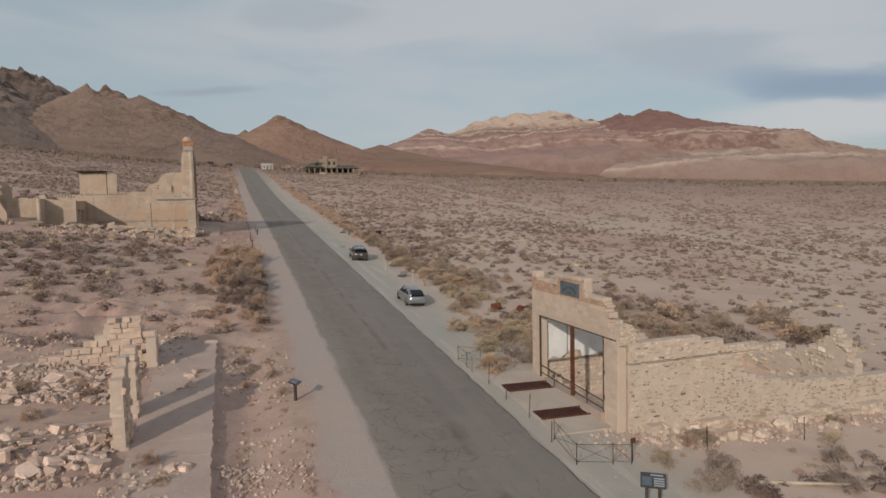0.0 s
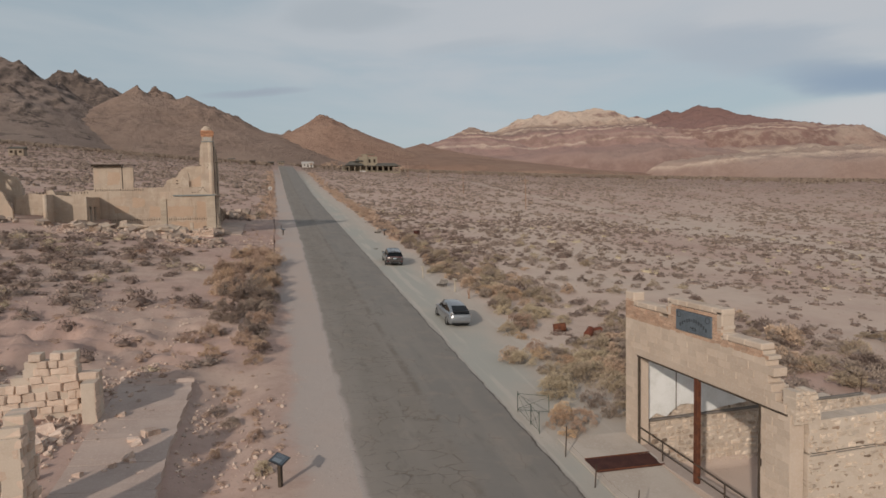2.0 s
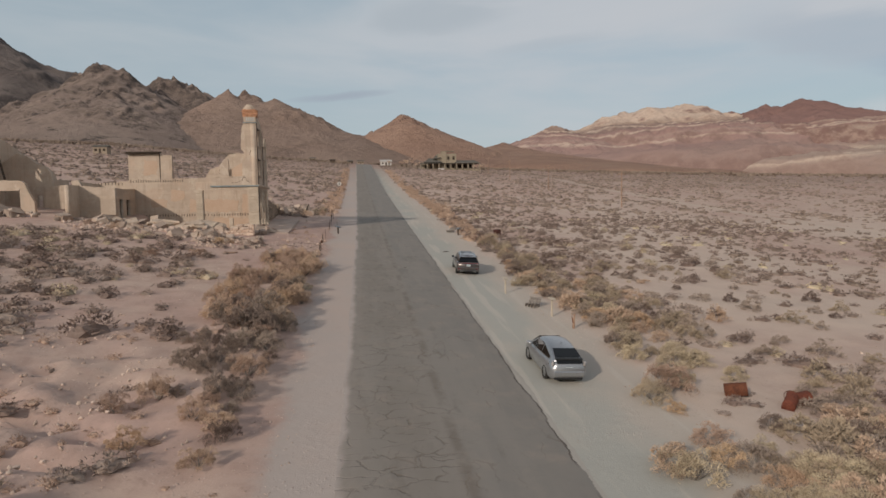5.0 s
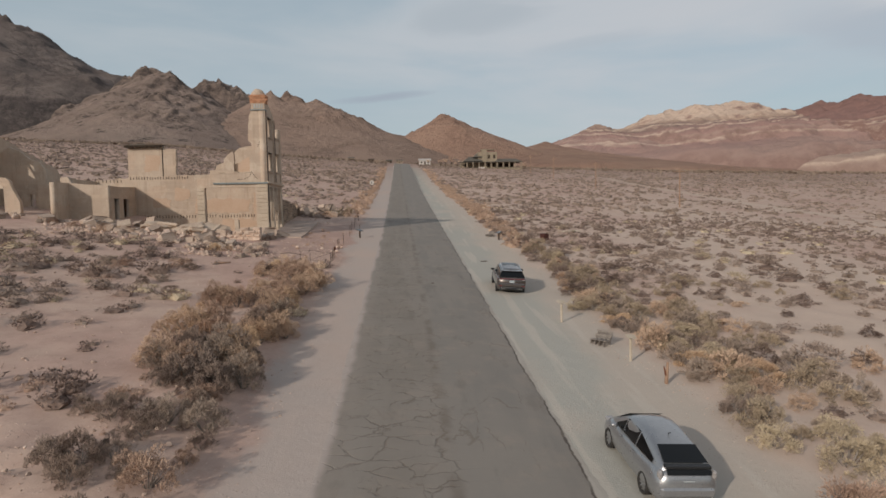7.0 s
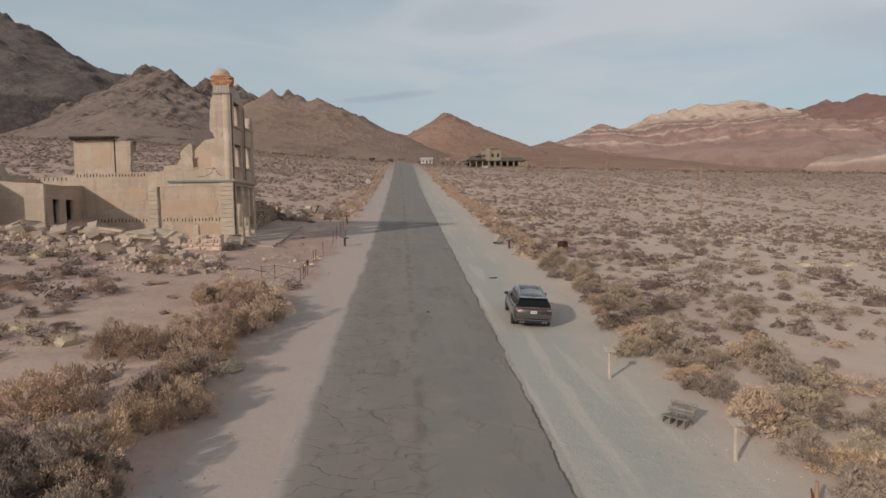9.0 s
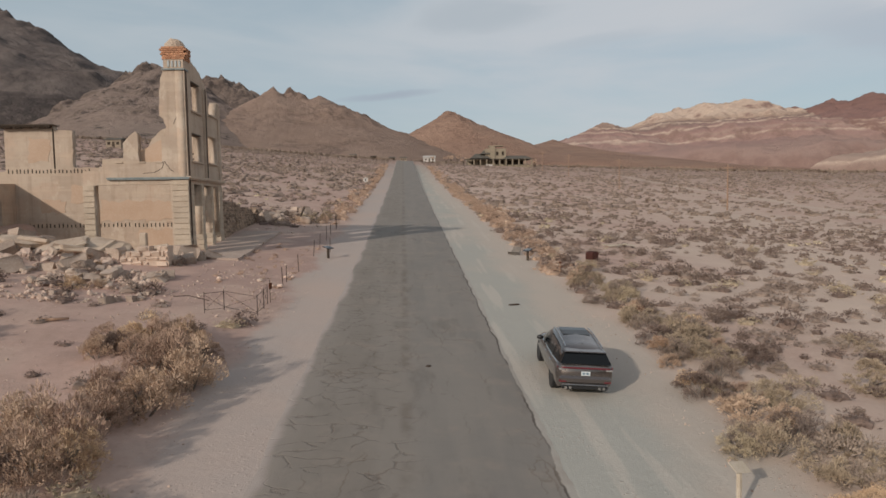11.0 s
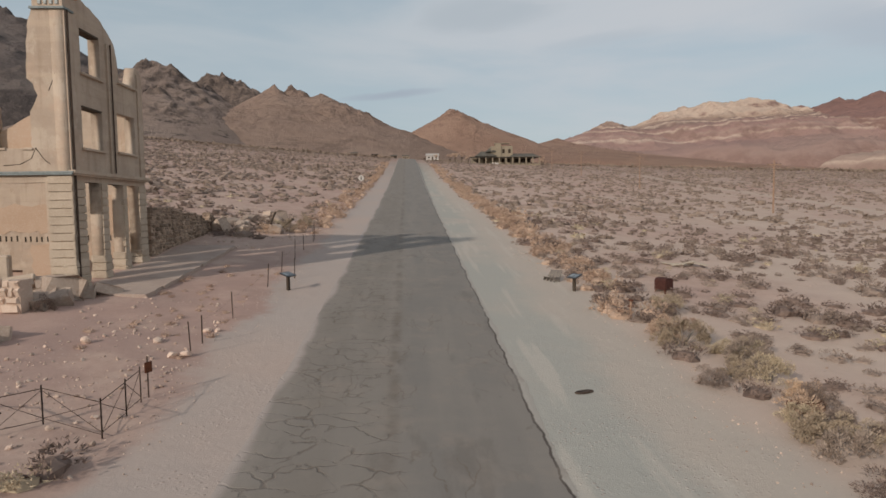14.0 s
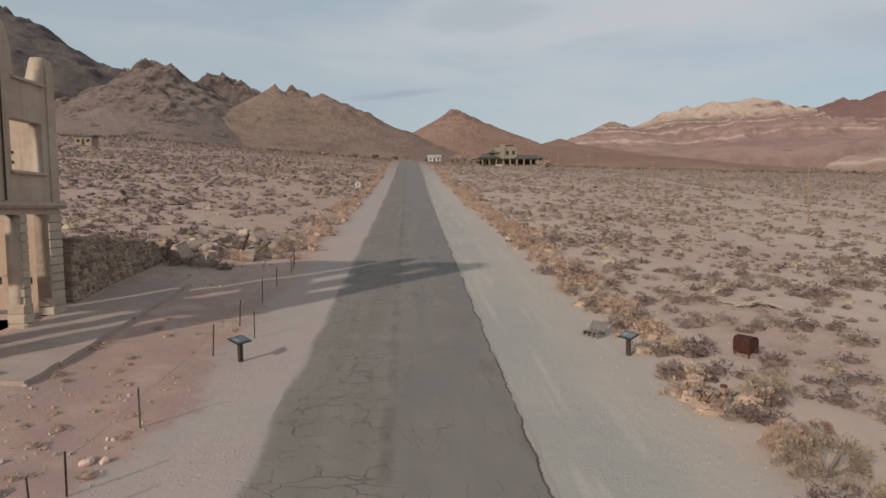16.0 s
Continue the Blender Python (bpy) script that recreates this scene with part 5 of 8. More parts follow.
    masonry(wall, courses(19.0, 38.0, -4.1, footing, 0.24, 0.42, 50, (), 0.6, lambda u: floor_s(u) - 0.35), 24.85, "x", 0.6, FIELDSTONES, M_FIELD, M_MORTAR, 51, "fieldstone", 0.02, 0.06, 120, None, 0.12, 0.8, None, -0.06)
    north = polyline([(18.0, 2.4), (20.0, 1.9), (22.0, 1.6), (24.0, 0.9), (26.0, -0.6), (29.0, -1.2), (37.0, -1.6)])
    cells = courses(18.05, 37.6, -4.7, north, 0.26, 0.44, 43, (), 0.5, lambda u: floor_s(u) - 1.5)
    wall = thing("north_side_wall", "fieldstone wall with whitewashed plaster inside", "")
    wall.parent = shop
    masonry(wall, cells, 33.85, "x", 0.5, FIELDSTONES, M_FIELD, M_MORTAR, 44, "fieldstone", 0.03, 0.03, 200, lambda c: c[0], 0.02, 1.0, M_DARKSTONE)
    plaster = ragged([(18.05, -1.05), (18.6, -0.75), (19.1, -0.95), (19.8, -0.5), (20.5, -0.55), (20.6, -0.95), (23.2, -0.75), (23.4, -0.1), (22.4, 1.3), (21.4, 1.6), (18.05, 2.2), (18.05, -1.05)], 0.05, 0.3, 45)[:-1]
    slab_wall("whitewash", plaster, [], 33.50, "x", 0.06, M_WHITEWASH, shop, "flaking white plaster")
    part("plaster_seam", boxes((19.55, 19.60, 33.455, 33.475, -0.7, 1.3)), M_OLDWOOD, shop)
    part("floor_ledge", boxes((18.1, 30.0, 33.44, 33.62, -1.08, -1.0), bevel=0.01), M_OLDWOOD, shop, "grey timber floor ledger")
    back = polyline([(25.5, -1.2), (26.0, -0.2), (26.6, 0.9), (27.0, 0.95), (27.3, 0.1), (28.2, -0.35), (29.5, -0.9), (31.5, -1.7), (34.0, -2.3)])
    cells = courses(25.4, 34.0, -4.3, back, 0.26, 0.45, 46, (), 0.5)
    wall = thing("back_wall", "broken fieldstone back wall with a standing corner stub", "")
    wall.parent = shop
    masonry(wall, cells, 34.0, "y", 0.6, FIELDSTONES, M_FIELD, M_MORTAR, 47, "fieldstone", 0.02, 0.035, 150, lambda c: -c[1], 0.05, 0.75, None, 0.0)
    stub = thing("crumbled_stub", "", "")
    stub.parent = shop
    masonry(stub, courses(17.55, 18.45, 1.7, polyline([(17.5, 2.9), (17.8, 2.6), (18.1, 2.75), (18.5, 2.1)]), 0.15, 0.26, 58, (), 0.5), 25.3, "x", 0.5, FIELDSTONES, M_FIELD, M_MORTAR, 59, "fieldstone", 0.01, 0.03, 60, None, 0.05)
    # forecourt with cellar plates
    court = thing("forecourt", "worn concrete forecourt slab in front of the shop", "slab", kind="structure")
    bm = bmesh.new()
    rows = []
    for y in np.linspace(25.6, 34.2, 9):
        rows.append([bm.verts.new(v) for v in ((14.3, y, gz(14.3, y) - 0.3), (14.3, y, gz(14.3, y) + 0.045), (17.5, y, gz(16.0, y) + 0.05), (17.5, y, gz(16, y) - 0.5))])
    for a, b in zip(rows, rows[1:]):
        for k in range(4):
            bm.faces.new((a[k], a[(k + 1) % 4], b[(k + 1) % 4], b[k]))
    bm.faces.new(rows[0]), bm.faces.new(rows[-1])
    part("slab", bm, M_FORECOURT, court)
    for y in (31.7, 27.8):
        plate = thing("cellar_plate", "dark rusted iron cellar cover plate lying in the forecourt", "plate", (15.95, y, gz(15.6, y) + 0.065), 0, "cellar plates")
        bm = boxes((-1.45, 1.45, -0.52, 0.52, -0.05, 0.03), bevel=0.012)
        bmesh.ops.rotate(bm, verts=bm.verts, matrix=Euler((radians(5), radians(2.4), 0)).to_matrix())
        part("plate", bm, M_PLATE, plate)
        part("rim", rods(((-1.45, -0.52, 0.08), (1.45, -0.52, -0.03), 0.03), ((-1.45, 0.52, 0.13), (1.45, 0.52, 0.05), 0.03)), M_RUST, plate)


def letters(text, size, material, parent, m, depth=0.004):
    cu = bpy.data.curves.new("lettering", "FONT")
    cu.body, cu.size, cu.extrude, cu.align_x, cu.align_y = text, size, depth, "CENTER", "CENTER"
    tmp = new("lettering", cu)
    me = bpy.data.meshes.new_from_object(tmp.evaluated_get(bpy.context.evaluated_depsgraph_get()))
    bpy.data.objects.remove(tmp)
    bpy.data.curves.remove(cu)
    me.materials.clear()
    me.materials.append(material)
    ob = new("lettering", me)
    ob.parent = parent
    ob.matrix_basis = m
    return ob


def plaque_text(plaque, x):
    """Bars in an arc for the owners' line, the year below, a ring in each upper corner."""
    bm = bmesh.new()
    rnd = random.Random(4)
    for i in range(12):
        u = -0.72 + i * 0.13
        z = 4.02 - 0.30 * (u / 0.8) ** 2 + 0.02
        h = 0.13 if i not in (2, 5) else 0.07
        box(bm, x - 0.004, x + 0.004, 29.61 - u - 0.042, 29.61 - u + 0.03, z - h / 2, z + h / 2)
    part("lettering", bm, M_LETTER, plaque)
    face = Matrix(((0, 0, -1, x - 0.002), (-1, 0, 0, 29.61), (0, 1, 0, 3.73), (0, 0, 0, 1)))
    letters("1906", 0.2, M_LETTER, plaque, face)
    for y in (30.4, 28.82):
        ring = bmesh.new()
        for k in range(16):
            a, b = 2 * math.pi * k / 16, 2 * math.pi * (k + 1) / 16
            rod(ring, (x, y + 0.11 * math.cos(a), 4.17 + 0.11 * math.sin(a)), (x, y + 0.11 * math.cos(b), 4.17 + 0.11 * math.sin(b)), 0.014, sides=5)
        part("rosette", ring, M_LETTER, plaque)


build_shop()


# ---- storefront ruin at the south-west ----
def build_storefront():
    ruin = thing("storefront_ruin", "crumbling pinkish sandstone storefront with two standing door piers", "ruin")
    blocks = [(27.35, 29.0, 2.65, 0.46, 51), (30.5, 31.6, 2.8, 0.56, 52)]
    for y0, y1, top, d, seed in blocks:
        pier = thing("pier", "tall pier of stacked sandstone blocks", "")
        pier.parent = ruin
        line = polyline([(y0, top - 0.75), ((y0 + y1) / 2, top - 0.3), (y1, top)])
        masonry(pier, courses(y0, y1, -1.4, line, 0.30, 0.40, seed, (), 0.3), -4.58, "y", d, CHIPPED, M_ASHLAR, M_MORTAR, seed + 1, "stone_block", 0.014, 0.016, 300, None, 0.10)
    wall = thing("north_wall", "stepped remnant of a sandstone block wall", "")
    wall.parent = ruin
    line = polyline([(-11.5, 0.75), (-10.2, 0.85), (-9.0, 1.0), (-8.0, 1.45), (-7.4, 1.8), (-6.9, 2.3), (-6.6, 2.85), (-6.3, 2.6), (-6.0, 2.5), (-5.8, 2.8), (-5.1, 2.8), (-5.0, 2.3), (-4.5, 2.0), (-4.2, 1.85)])
    masonry(wall, courses(-11.5, -4.2, -0.2, line, 0.30, 0.48, 61, [(-5.0, -4.8, 0.6, 1.0), (-4.95, -4.75, 1.2, 1.6)], 0.5), 38.6, "x", 0.5, CHIPPED, M_ASHLAR, M_MORTAR, 62, "stone_block", 0.0, 0.03, 300, None, 0.10)
    stub = thing("front_wall", "short broken return of the front wall", "")
    stub.parent = ruin
    line = polyline([(37.6, 1.2), (37.9, 1.75), (38.3, 1.9)])
    masonry(stub, courses(37.6, 38.3, -0.2, line, 0.27, 0.42, 63, (), 0.3), -4.45, "y", 0.5, BLOCKS, M_ASHLAR, M_MORTAR, 64, "stone_block", 0.012, 0.02, 300, None, 0.02)
    part("threshold", boxes((-4.8, -4.35, 29.05, 30.45, -0.9, -0.66), (-4.5, -4.1, 29.1, 30.4, -0.9, -0.74), bevel=0.03), M_CONCRETE, ruin, "worn door sill")
    part("floor_slab", boxes((-16.0, -4.9, 30.2, 32.6, -1.2, -0.46), bevel=0.03), M_CONCRETE, ruin, "dusty concrete floor")
    part("sill_pipe", rods(((-9.5, 27.6, -0.05), (-4.9, 28.3, -0.25), 0.035)), M_OLDWOOD, ruin)


build_storefront()


def build_wallruin():
    ruin = thing("stone_wall_ruin", "low dark brown fieldstone wall ruin beside the sidewalk", "ruin")
    line = polyline([(108.6, 9.0), (110.5, 9.2), (112.0, 9.1), (113.5, 8.9), (115.0, 8.75), (117.6, 8.6), (118.6, 8.2), (119.2, 8.0), (119.8, 8.7), (120.6, 8.4), (121.2, 8.1), (121.8, 8.6)])
    masonry(ruin, courses(108.6, 121.8, 5.9, line, 0.22, 0.36, 71, (), 0.5), -5.3, "y", 0.55, FIELDSTONES, M_DARKSTONE, M_DARKSTONE, 72, "fieldstone", 0.01, 0.04, 300, lambda c: c[0], 0.04)
    line = polyline([(-14.0, 8.2), (-9.0, 9.0), (-5.5, 8.6)])
    back = thing("cross_wall", "crumbled cross wall of brown fieldstone", "")
    back.parent = ruin
    masonry(back, courses(-14.0, -5.6, 6.6, line, 0.24, 0.4, 73, (), 0.5), 117.8, "x", 0.55, FIELDSTONES, M_DARKSTONE, M_DARKSTONE, 74, "fieldstone", 0.01, 0.04, 120, None, 0.05)


build_wallruin()


# ---- vehicles ----
M_SILVER = plain("silver_car_paint", (0.35, 0.352, 0.36), 0.30, 0.7, 0.5, 0.6)
M_TAUPE = plain("dark_taupe_car_paint", (0.150, 0.128, 0.119), 0.24, 0.7, 0.5, 0.7)
M_GLASS = plain("tinted_car_glass", (0.005, 0.006, 0.007), 0.08, 0.0, 0.28, 0.0)
M_ROOFGLASS = plain("panoramic_roof_glass", (0.008, 0.012, 0.016), 0.12, 0.0, 0.25, 0.0)
M_TYRE = plain("tyre_rubber", (0.034, 0.031, 0.028), 0.85, 0.0, 0.3)
M_ALLOY = plain("alloy_wheel", (0.42, 0.42, 0.42), 0.35, 0.8)
M_TRIM = plain("black_car_trim", (0.014, 0.014, 0.015), 0.5)
M_CHROME = plain("brushed_chrome", (0.62, 0.61, 0.60), 0.22, 1.0)
M_TAIL = plain("red_tail_lamp", (0.13, 0.008, 0.014), 0.18, 0.0, 0.6, 0.6)
M_CLEAR = plain("clear_tail_lamp", (0.30, 0.28, 0.27), 0.2, 0.1, 0.6, 0.5)
M_PLATEW = plain("licence_plate_white", (0.62, 0.66, 0.67), 0.5)
M_PLATEB = plain("licence_plate_print", (0.06, 0.14, 0.20), 0.5)


def loft(bm, sections, close_ends=True):
    """Skins half sections, given from the sill at the side up over to the centre line, mirrored to both sides."""
    rings = []
    for y, half in sections:
        pts = [(x, y, z) for x, z in half] + [(-x, y, z) for x, z in reversed(half[:-1])]
        rings.append([bm.verts.new(p) for p in pts])
    for a, b in zip(rings, rings[1:]):
        for k in range(len(a) - 1):
            bm.faces.new((a[k], a[k + 1], b[k + 1], b[k]))
    if close_ends:
        bm.faces.new(rings[0])
        bm.faces.new(list(reversed(rings[-1])))
    return rings


def smoothed(keys, n):
    """Keyed rows (position, values...) resampled evenly with a smooth curve."""
    ks = np.array(keys, float)
    t = np.linspace(ks[0, 0], ks[-1, 0], n)
    out = [t]
    for c in range(1, ks.shape[1]):
        p, v = ks[:, 0], ks[:, c]
        slope = np.gradient(v, p)
        i = np.clip(np.searchsorted(p, t, side="right") - 1, 0, len(p) - 2)
        h = p[i + 1] - p[i]
        s = (t - p[i]) / h
        m0, m1 = slope[i] * h, slope[i + 1] * h
        lim = 3 * np.abs(v[i + 1] - v[i])
        m0, m1 = np.clip(m0, -lim, lim), np.clip(m1, -lim, lim)
        out.append((2 * s**3 - 3 * s**2 + 1) * v[i] + (s**3 - 2 * s**2 + s) * m0 + (-2 * s**3 + 3 * s**2) * v[i + 1] + (s**3 - s**2) * m1)
    return np.stack(out, -1)


def shell_section(w, sill, belt, top, inset, crown):
    """Half section of a lower body: sill, bulging side, shoulder, deck."""
    return [(w * 0.90, sill), (w * 0.975, sill + (belt - sill) * 0.18), (w, sill + (belt - sill) * 0.5), (w * 0.985, sill + (belt - sill) * 0.8), (w * inset, belt), (w * inset * 0.86, belt + (top - belt) * 0.72), (w * 0.42, top), (0.0, top + crown)]


def cabin_section(w0, z0, w1, z1):
    return [(w0, z0), (w0 + (w1 - w0) * 0.35, z0 + (z1 - z0) * 0.38), (w0 + (w1 - w0) * 0.75, z0 + (z1 - z0) * 0.75), (w1 * 0.97, z1 - (z1 - z0) * 0.10), (w1 * 0.82, z1 - (z1 - z0) * 0.01), (w1 * 0.4, z1 + 0.025), (0.0, z1 + 0.035)]


def pane(points, thick=0.006):
    """A glass or lamp panel through the points, given some thickness outwards."""
    bm = bmesh.new()
    top = [bm.verts.new(p) for p in points]
    face = bm.faces.new(top)
    face.normal_update()
    n = face.normal.copy()
    low = [bm.verts.new(Vector(p) - n * thick) for p in points]
    bm.faces.new(list(reversed(low)))
    for i in range(len(top)):
        j = (i + 1) % len(top)
        bm.faces.new((top[j], top[i], low[i], low[j]))
    return bm


def wheel(car, x, y, r, rim_mat, spokes):
    hub = thing("wheel", "", "")
    hub.parent = car
    hub.matrix_basis = pose(x, y, r, 0, 90, 0)
    bm = bmesh.new()
    prof = [(r * 0.68, -0.10), (r * 0.93, -0.115), (r, -0.08), (r, 0.08), (r * 0.93, 0.115), (r * 0.68, 0.10)]
    rings = []
    for k in range(28):
        a = 2 * math.pi * k / 28
        rings.append([bm.verts.new((q * math.cos(a), q * math.sin(a), h)) for q, h in prof])
    for i in range(28):
        a, b = rings[i], rings[(i + 1) % 28]
        for k in range(6):
            bm.faces.new((a[k], a[(k + 1) % 6], b[(k + 1) % 6], b[k]))
    part("tyre", bm, M_TYRE, hub, "black rubber tyre", True)
    side = 1 if x > 0 else -1
    bm = bmesh.new()
    bmesh.ops.create_cone(bm, cap_ends=True, segments=24, radius1=r * 0.69, radius2=r * 0.69, depth=0.12)
    rim = part("rim", bm, M_TRIM, hub, "dark wheel barrel")
    bm = bmesh.new()
    for k in range(spokes):
        a = 2 * math.pi * k / spokes
        c, s = math.cos(a), math.sin(a)
        n = Vector((-s, c, 0)) * r * 0.085
        p, q = Vector((c, s, 0)) * r * 0.1, Vector((c, s, 0)) * r * 0.66
        h0, h1 = side * 0.045, side * 0.085
        vs = [bm.verts.new((*v.xy, h)) for h in (h0, h1) for v in (p - n, q - n * 0.8, q + n * 0.8, p + n)]
        for f in ((0, 1, 2, 3), (7, 6, 5, 4), (0, 4, 5, 1), (1, 5, 6, 2), (2, 6, 7, 3), (3, 7, 4, 0)):
            bm.faces.new([vs[i] for i in f])
    part("spokes", bm, rim_mat, rim, "alloy spokes")


def tail_sign(car, y, z, tilt):
    plate = part("licence_plate", boxes((-0.155, 0.155, -0.012, 0.0, -0.078, 0.078), bevel=0.004), M_PLATEW, car, "white licence plate with unreadable bars")
    plate.matrix_basis = pose(0, y, z, tilt, 0, 0)
    part("plate_bars", boxes((-0.11, -0.02, -0.016, -0.01, -0.03, 0.03), (0.02, 0.11, -0.016, -0.01, -0.03, 0.03)), M_PLATEB, plate)


def build_hatchback(at, turn):
    """A silver hybrid hatchback, tail towards -y; length 4.45 m."""
    car = thing("hatchback_car", "silver five-door hatchback parked on the gravel shoulder", "car", at, turn)
    keys = [(-2.22, 0.70, 0.36, 0.80, 0.86, 0.80), (-2.10, 0.80, 0.27, 0.90, 1.05, 0.84), (-1.8, 0.855, 0.24, 0.95, 1.10, 0.88), (-1.2, 0.87, 0.20, 0.94, 1.02, 0.90), (0.0, 0.87, 0.19, 0.90, 0.97, 0.90), (1.0, 0.865, 0.20, 0.87, 0.95, 0.90), (1.55, 0.85, 0.22, 0.80, 0.88, 0.88), (2.0, 0.76, 0.25, 0.66, 0.74, 0.82), (2.23, 0.52, 0.34, 0.52, 0.58, 0.75)]
    bm = bmesh.new()
    loft(bm, [(y, shell_section(w, s, b, t, i, 0.012)) for y, w, s, b, t, i in smoothed(keys, 30)])
    part("body", bm, M_SILVER, car, "silver painted lower body", True)
    roof = [(-2.02, 0.68, 0.98, 0.60, 1.10), (-1.6, 0.74, 0.97, 0.60, 1.27), (-1.0, 0.77, 0.95, 0.60, 1.42), (-0.3, 0.78, 0.93, 0.60, 1.49), (0.2, 0.78, 0.92, 0.60, 1.485), (0.7, 0.77, 0.91, 0.58, 1.36), (1.15, 0.74, 0.90, 0.60, 1.12), (1.5, 0.70, 0.87, 0.62, 0.93)]
    rk = smoothed(roof, 22)
    bm = bmesh.new()
    loft(bm, [(y, cabin_section(w0, z0, w1, z1)) for y, w0, z0, w1, z1 in rk])
    part("cabin", bm, M_SILVER, car, "sloping silver roof", True)

    def on(y, f):
        w0, z0, w1, z1 = [float(np.interp(y, rk[:, 0], rk[:, c])) for c in (1, 2, 3, 4)]
        sec = cabin_section(w0, z0, w1, z1)
        zs = z0 + (z1 - z0) * f
        return float(np.interp(zs, [p[1] for p in sec[:4]], [p[0] for p in sec[:4]])) + 0.02, zs

    for s in (1, -1):
        for y0, y1, f0, f1 in ((-1.55, -0.55, 0.10, 0.80), (-0.48, 0.42, 0.08, 0.84), (0.48, 1.05, 0.08, 0.72)):
            pts = []
            for y, f in ((y0, f0), (y1, f0), (y1, f1 if y1 < 1 else 0.25), (y0, f1 if y0 > -1.5 else 0.45)):
                x, z = on(y, f)
                pts.append((s * x, y, z))
            part("side_window", pane(pts if s > 0 else pts[::-1]), M_GLASS, car, "dark tinted side window")
        mir = bmesh.new()
        bmesh.ops.create_uvsphere(mir, u_segments=10, v_segments=6, radius=0.1)
        bmesh.ops.scale(mir, vec=(1.2, 0.8, 0.75), verts=mir.verts)
        bmesh.ops.translate(mir, vec=(s * 0.93, 0.78, 1.0), verts=mir.verts)
        part("mirror", mir, M_SILVER, car, "silver door mirror", True)
        lamp = bmesh.new()
        box(lamp, s * 0.73 - 0.065, s * 0.73 + 0.065, -2.16, -1.98, 0.82, 1.06, bevel=0.05)
        part("tail_lamp", lamp, M_CLEAR, car, "pale clear tail lamp")
        part("head_lamp", boxes((s * 0.62 - 0.14, s * 0.62 + 0.14, 1.82, 2.08, 0.60, 0.74), bevel=0.04), M_CLEAR, car, "clear head lamp")
        for y in (-0.15, 0.85):
            part("door_handle", boxes((s * 0.862 - 0.02, s * 0.862 + 0.02, y - 0.5, y - 0.32, 0.82, 0.86), bevel=0.008), M_SILVER, car)
    part("rear_window", pane([(-0.60, -1.95, 1.205), (0.60, -1.95, 1.205), (0.53, -1.32, 1.415), (-0.53, -1.32, 1.415)]), M_GLASS, car, "large dark sloping rear window")
    part("spoiler", boxes((-0.62, 0.62, -2.14, -1.95, 1.10, 1.19), bevel=0.02), M_TRIM, car, "black split rear spoiler")
    part("lower_rear_glass", pane([(-0.58, -2.20, 0.98), (0.58, -2.20, 0.98), (0.60, -2.13, 1.10), (-0.60, -2.13, 1.10)]), M_GLASS, car)
    part("windscreen", pane([(0.58, 1.46, 0.97), (-0.58, 1.46, 0.97), (-0.52, 0.72, 1.40), (0.52, 0.72, 1.40)]), M_GLASS, car, "raked windscreen")
    part("bumper", boxes((-0.74, 0.74, -2.27, -2.05, 0.36, 0.66), bevel=0.07), M_SILVER, car, "silver rear bumper")
    part("skirt", boxes((-0.66, 0.66, -2.22, -2.0, 0.24, 0.38), bevel=0.03), M_TRIM, car)
    part("badge", boxes((-0.08, 0.08, -2.175, -2.15, 0.86, 0.90), bevel=0.006), M_CHROME, car)
    part("aerial", rods(((0, -0.75, 1.45), (0, -0.95, 1.56), 0.012)), M_TRIM, car)
    tail_sign(car, -2.20, 0.75, 8)
    for x in (-0.76, 0.76):
        for y in (-1.35, 1.35):
            wheel(car, x, y, 0.315, M_ALLOY, 10)


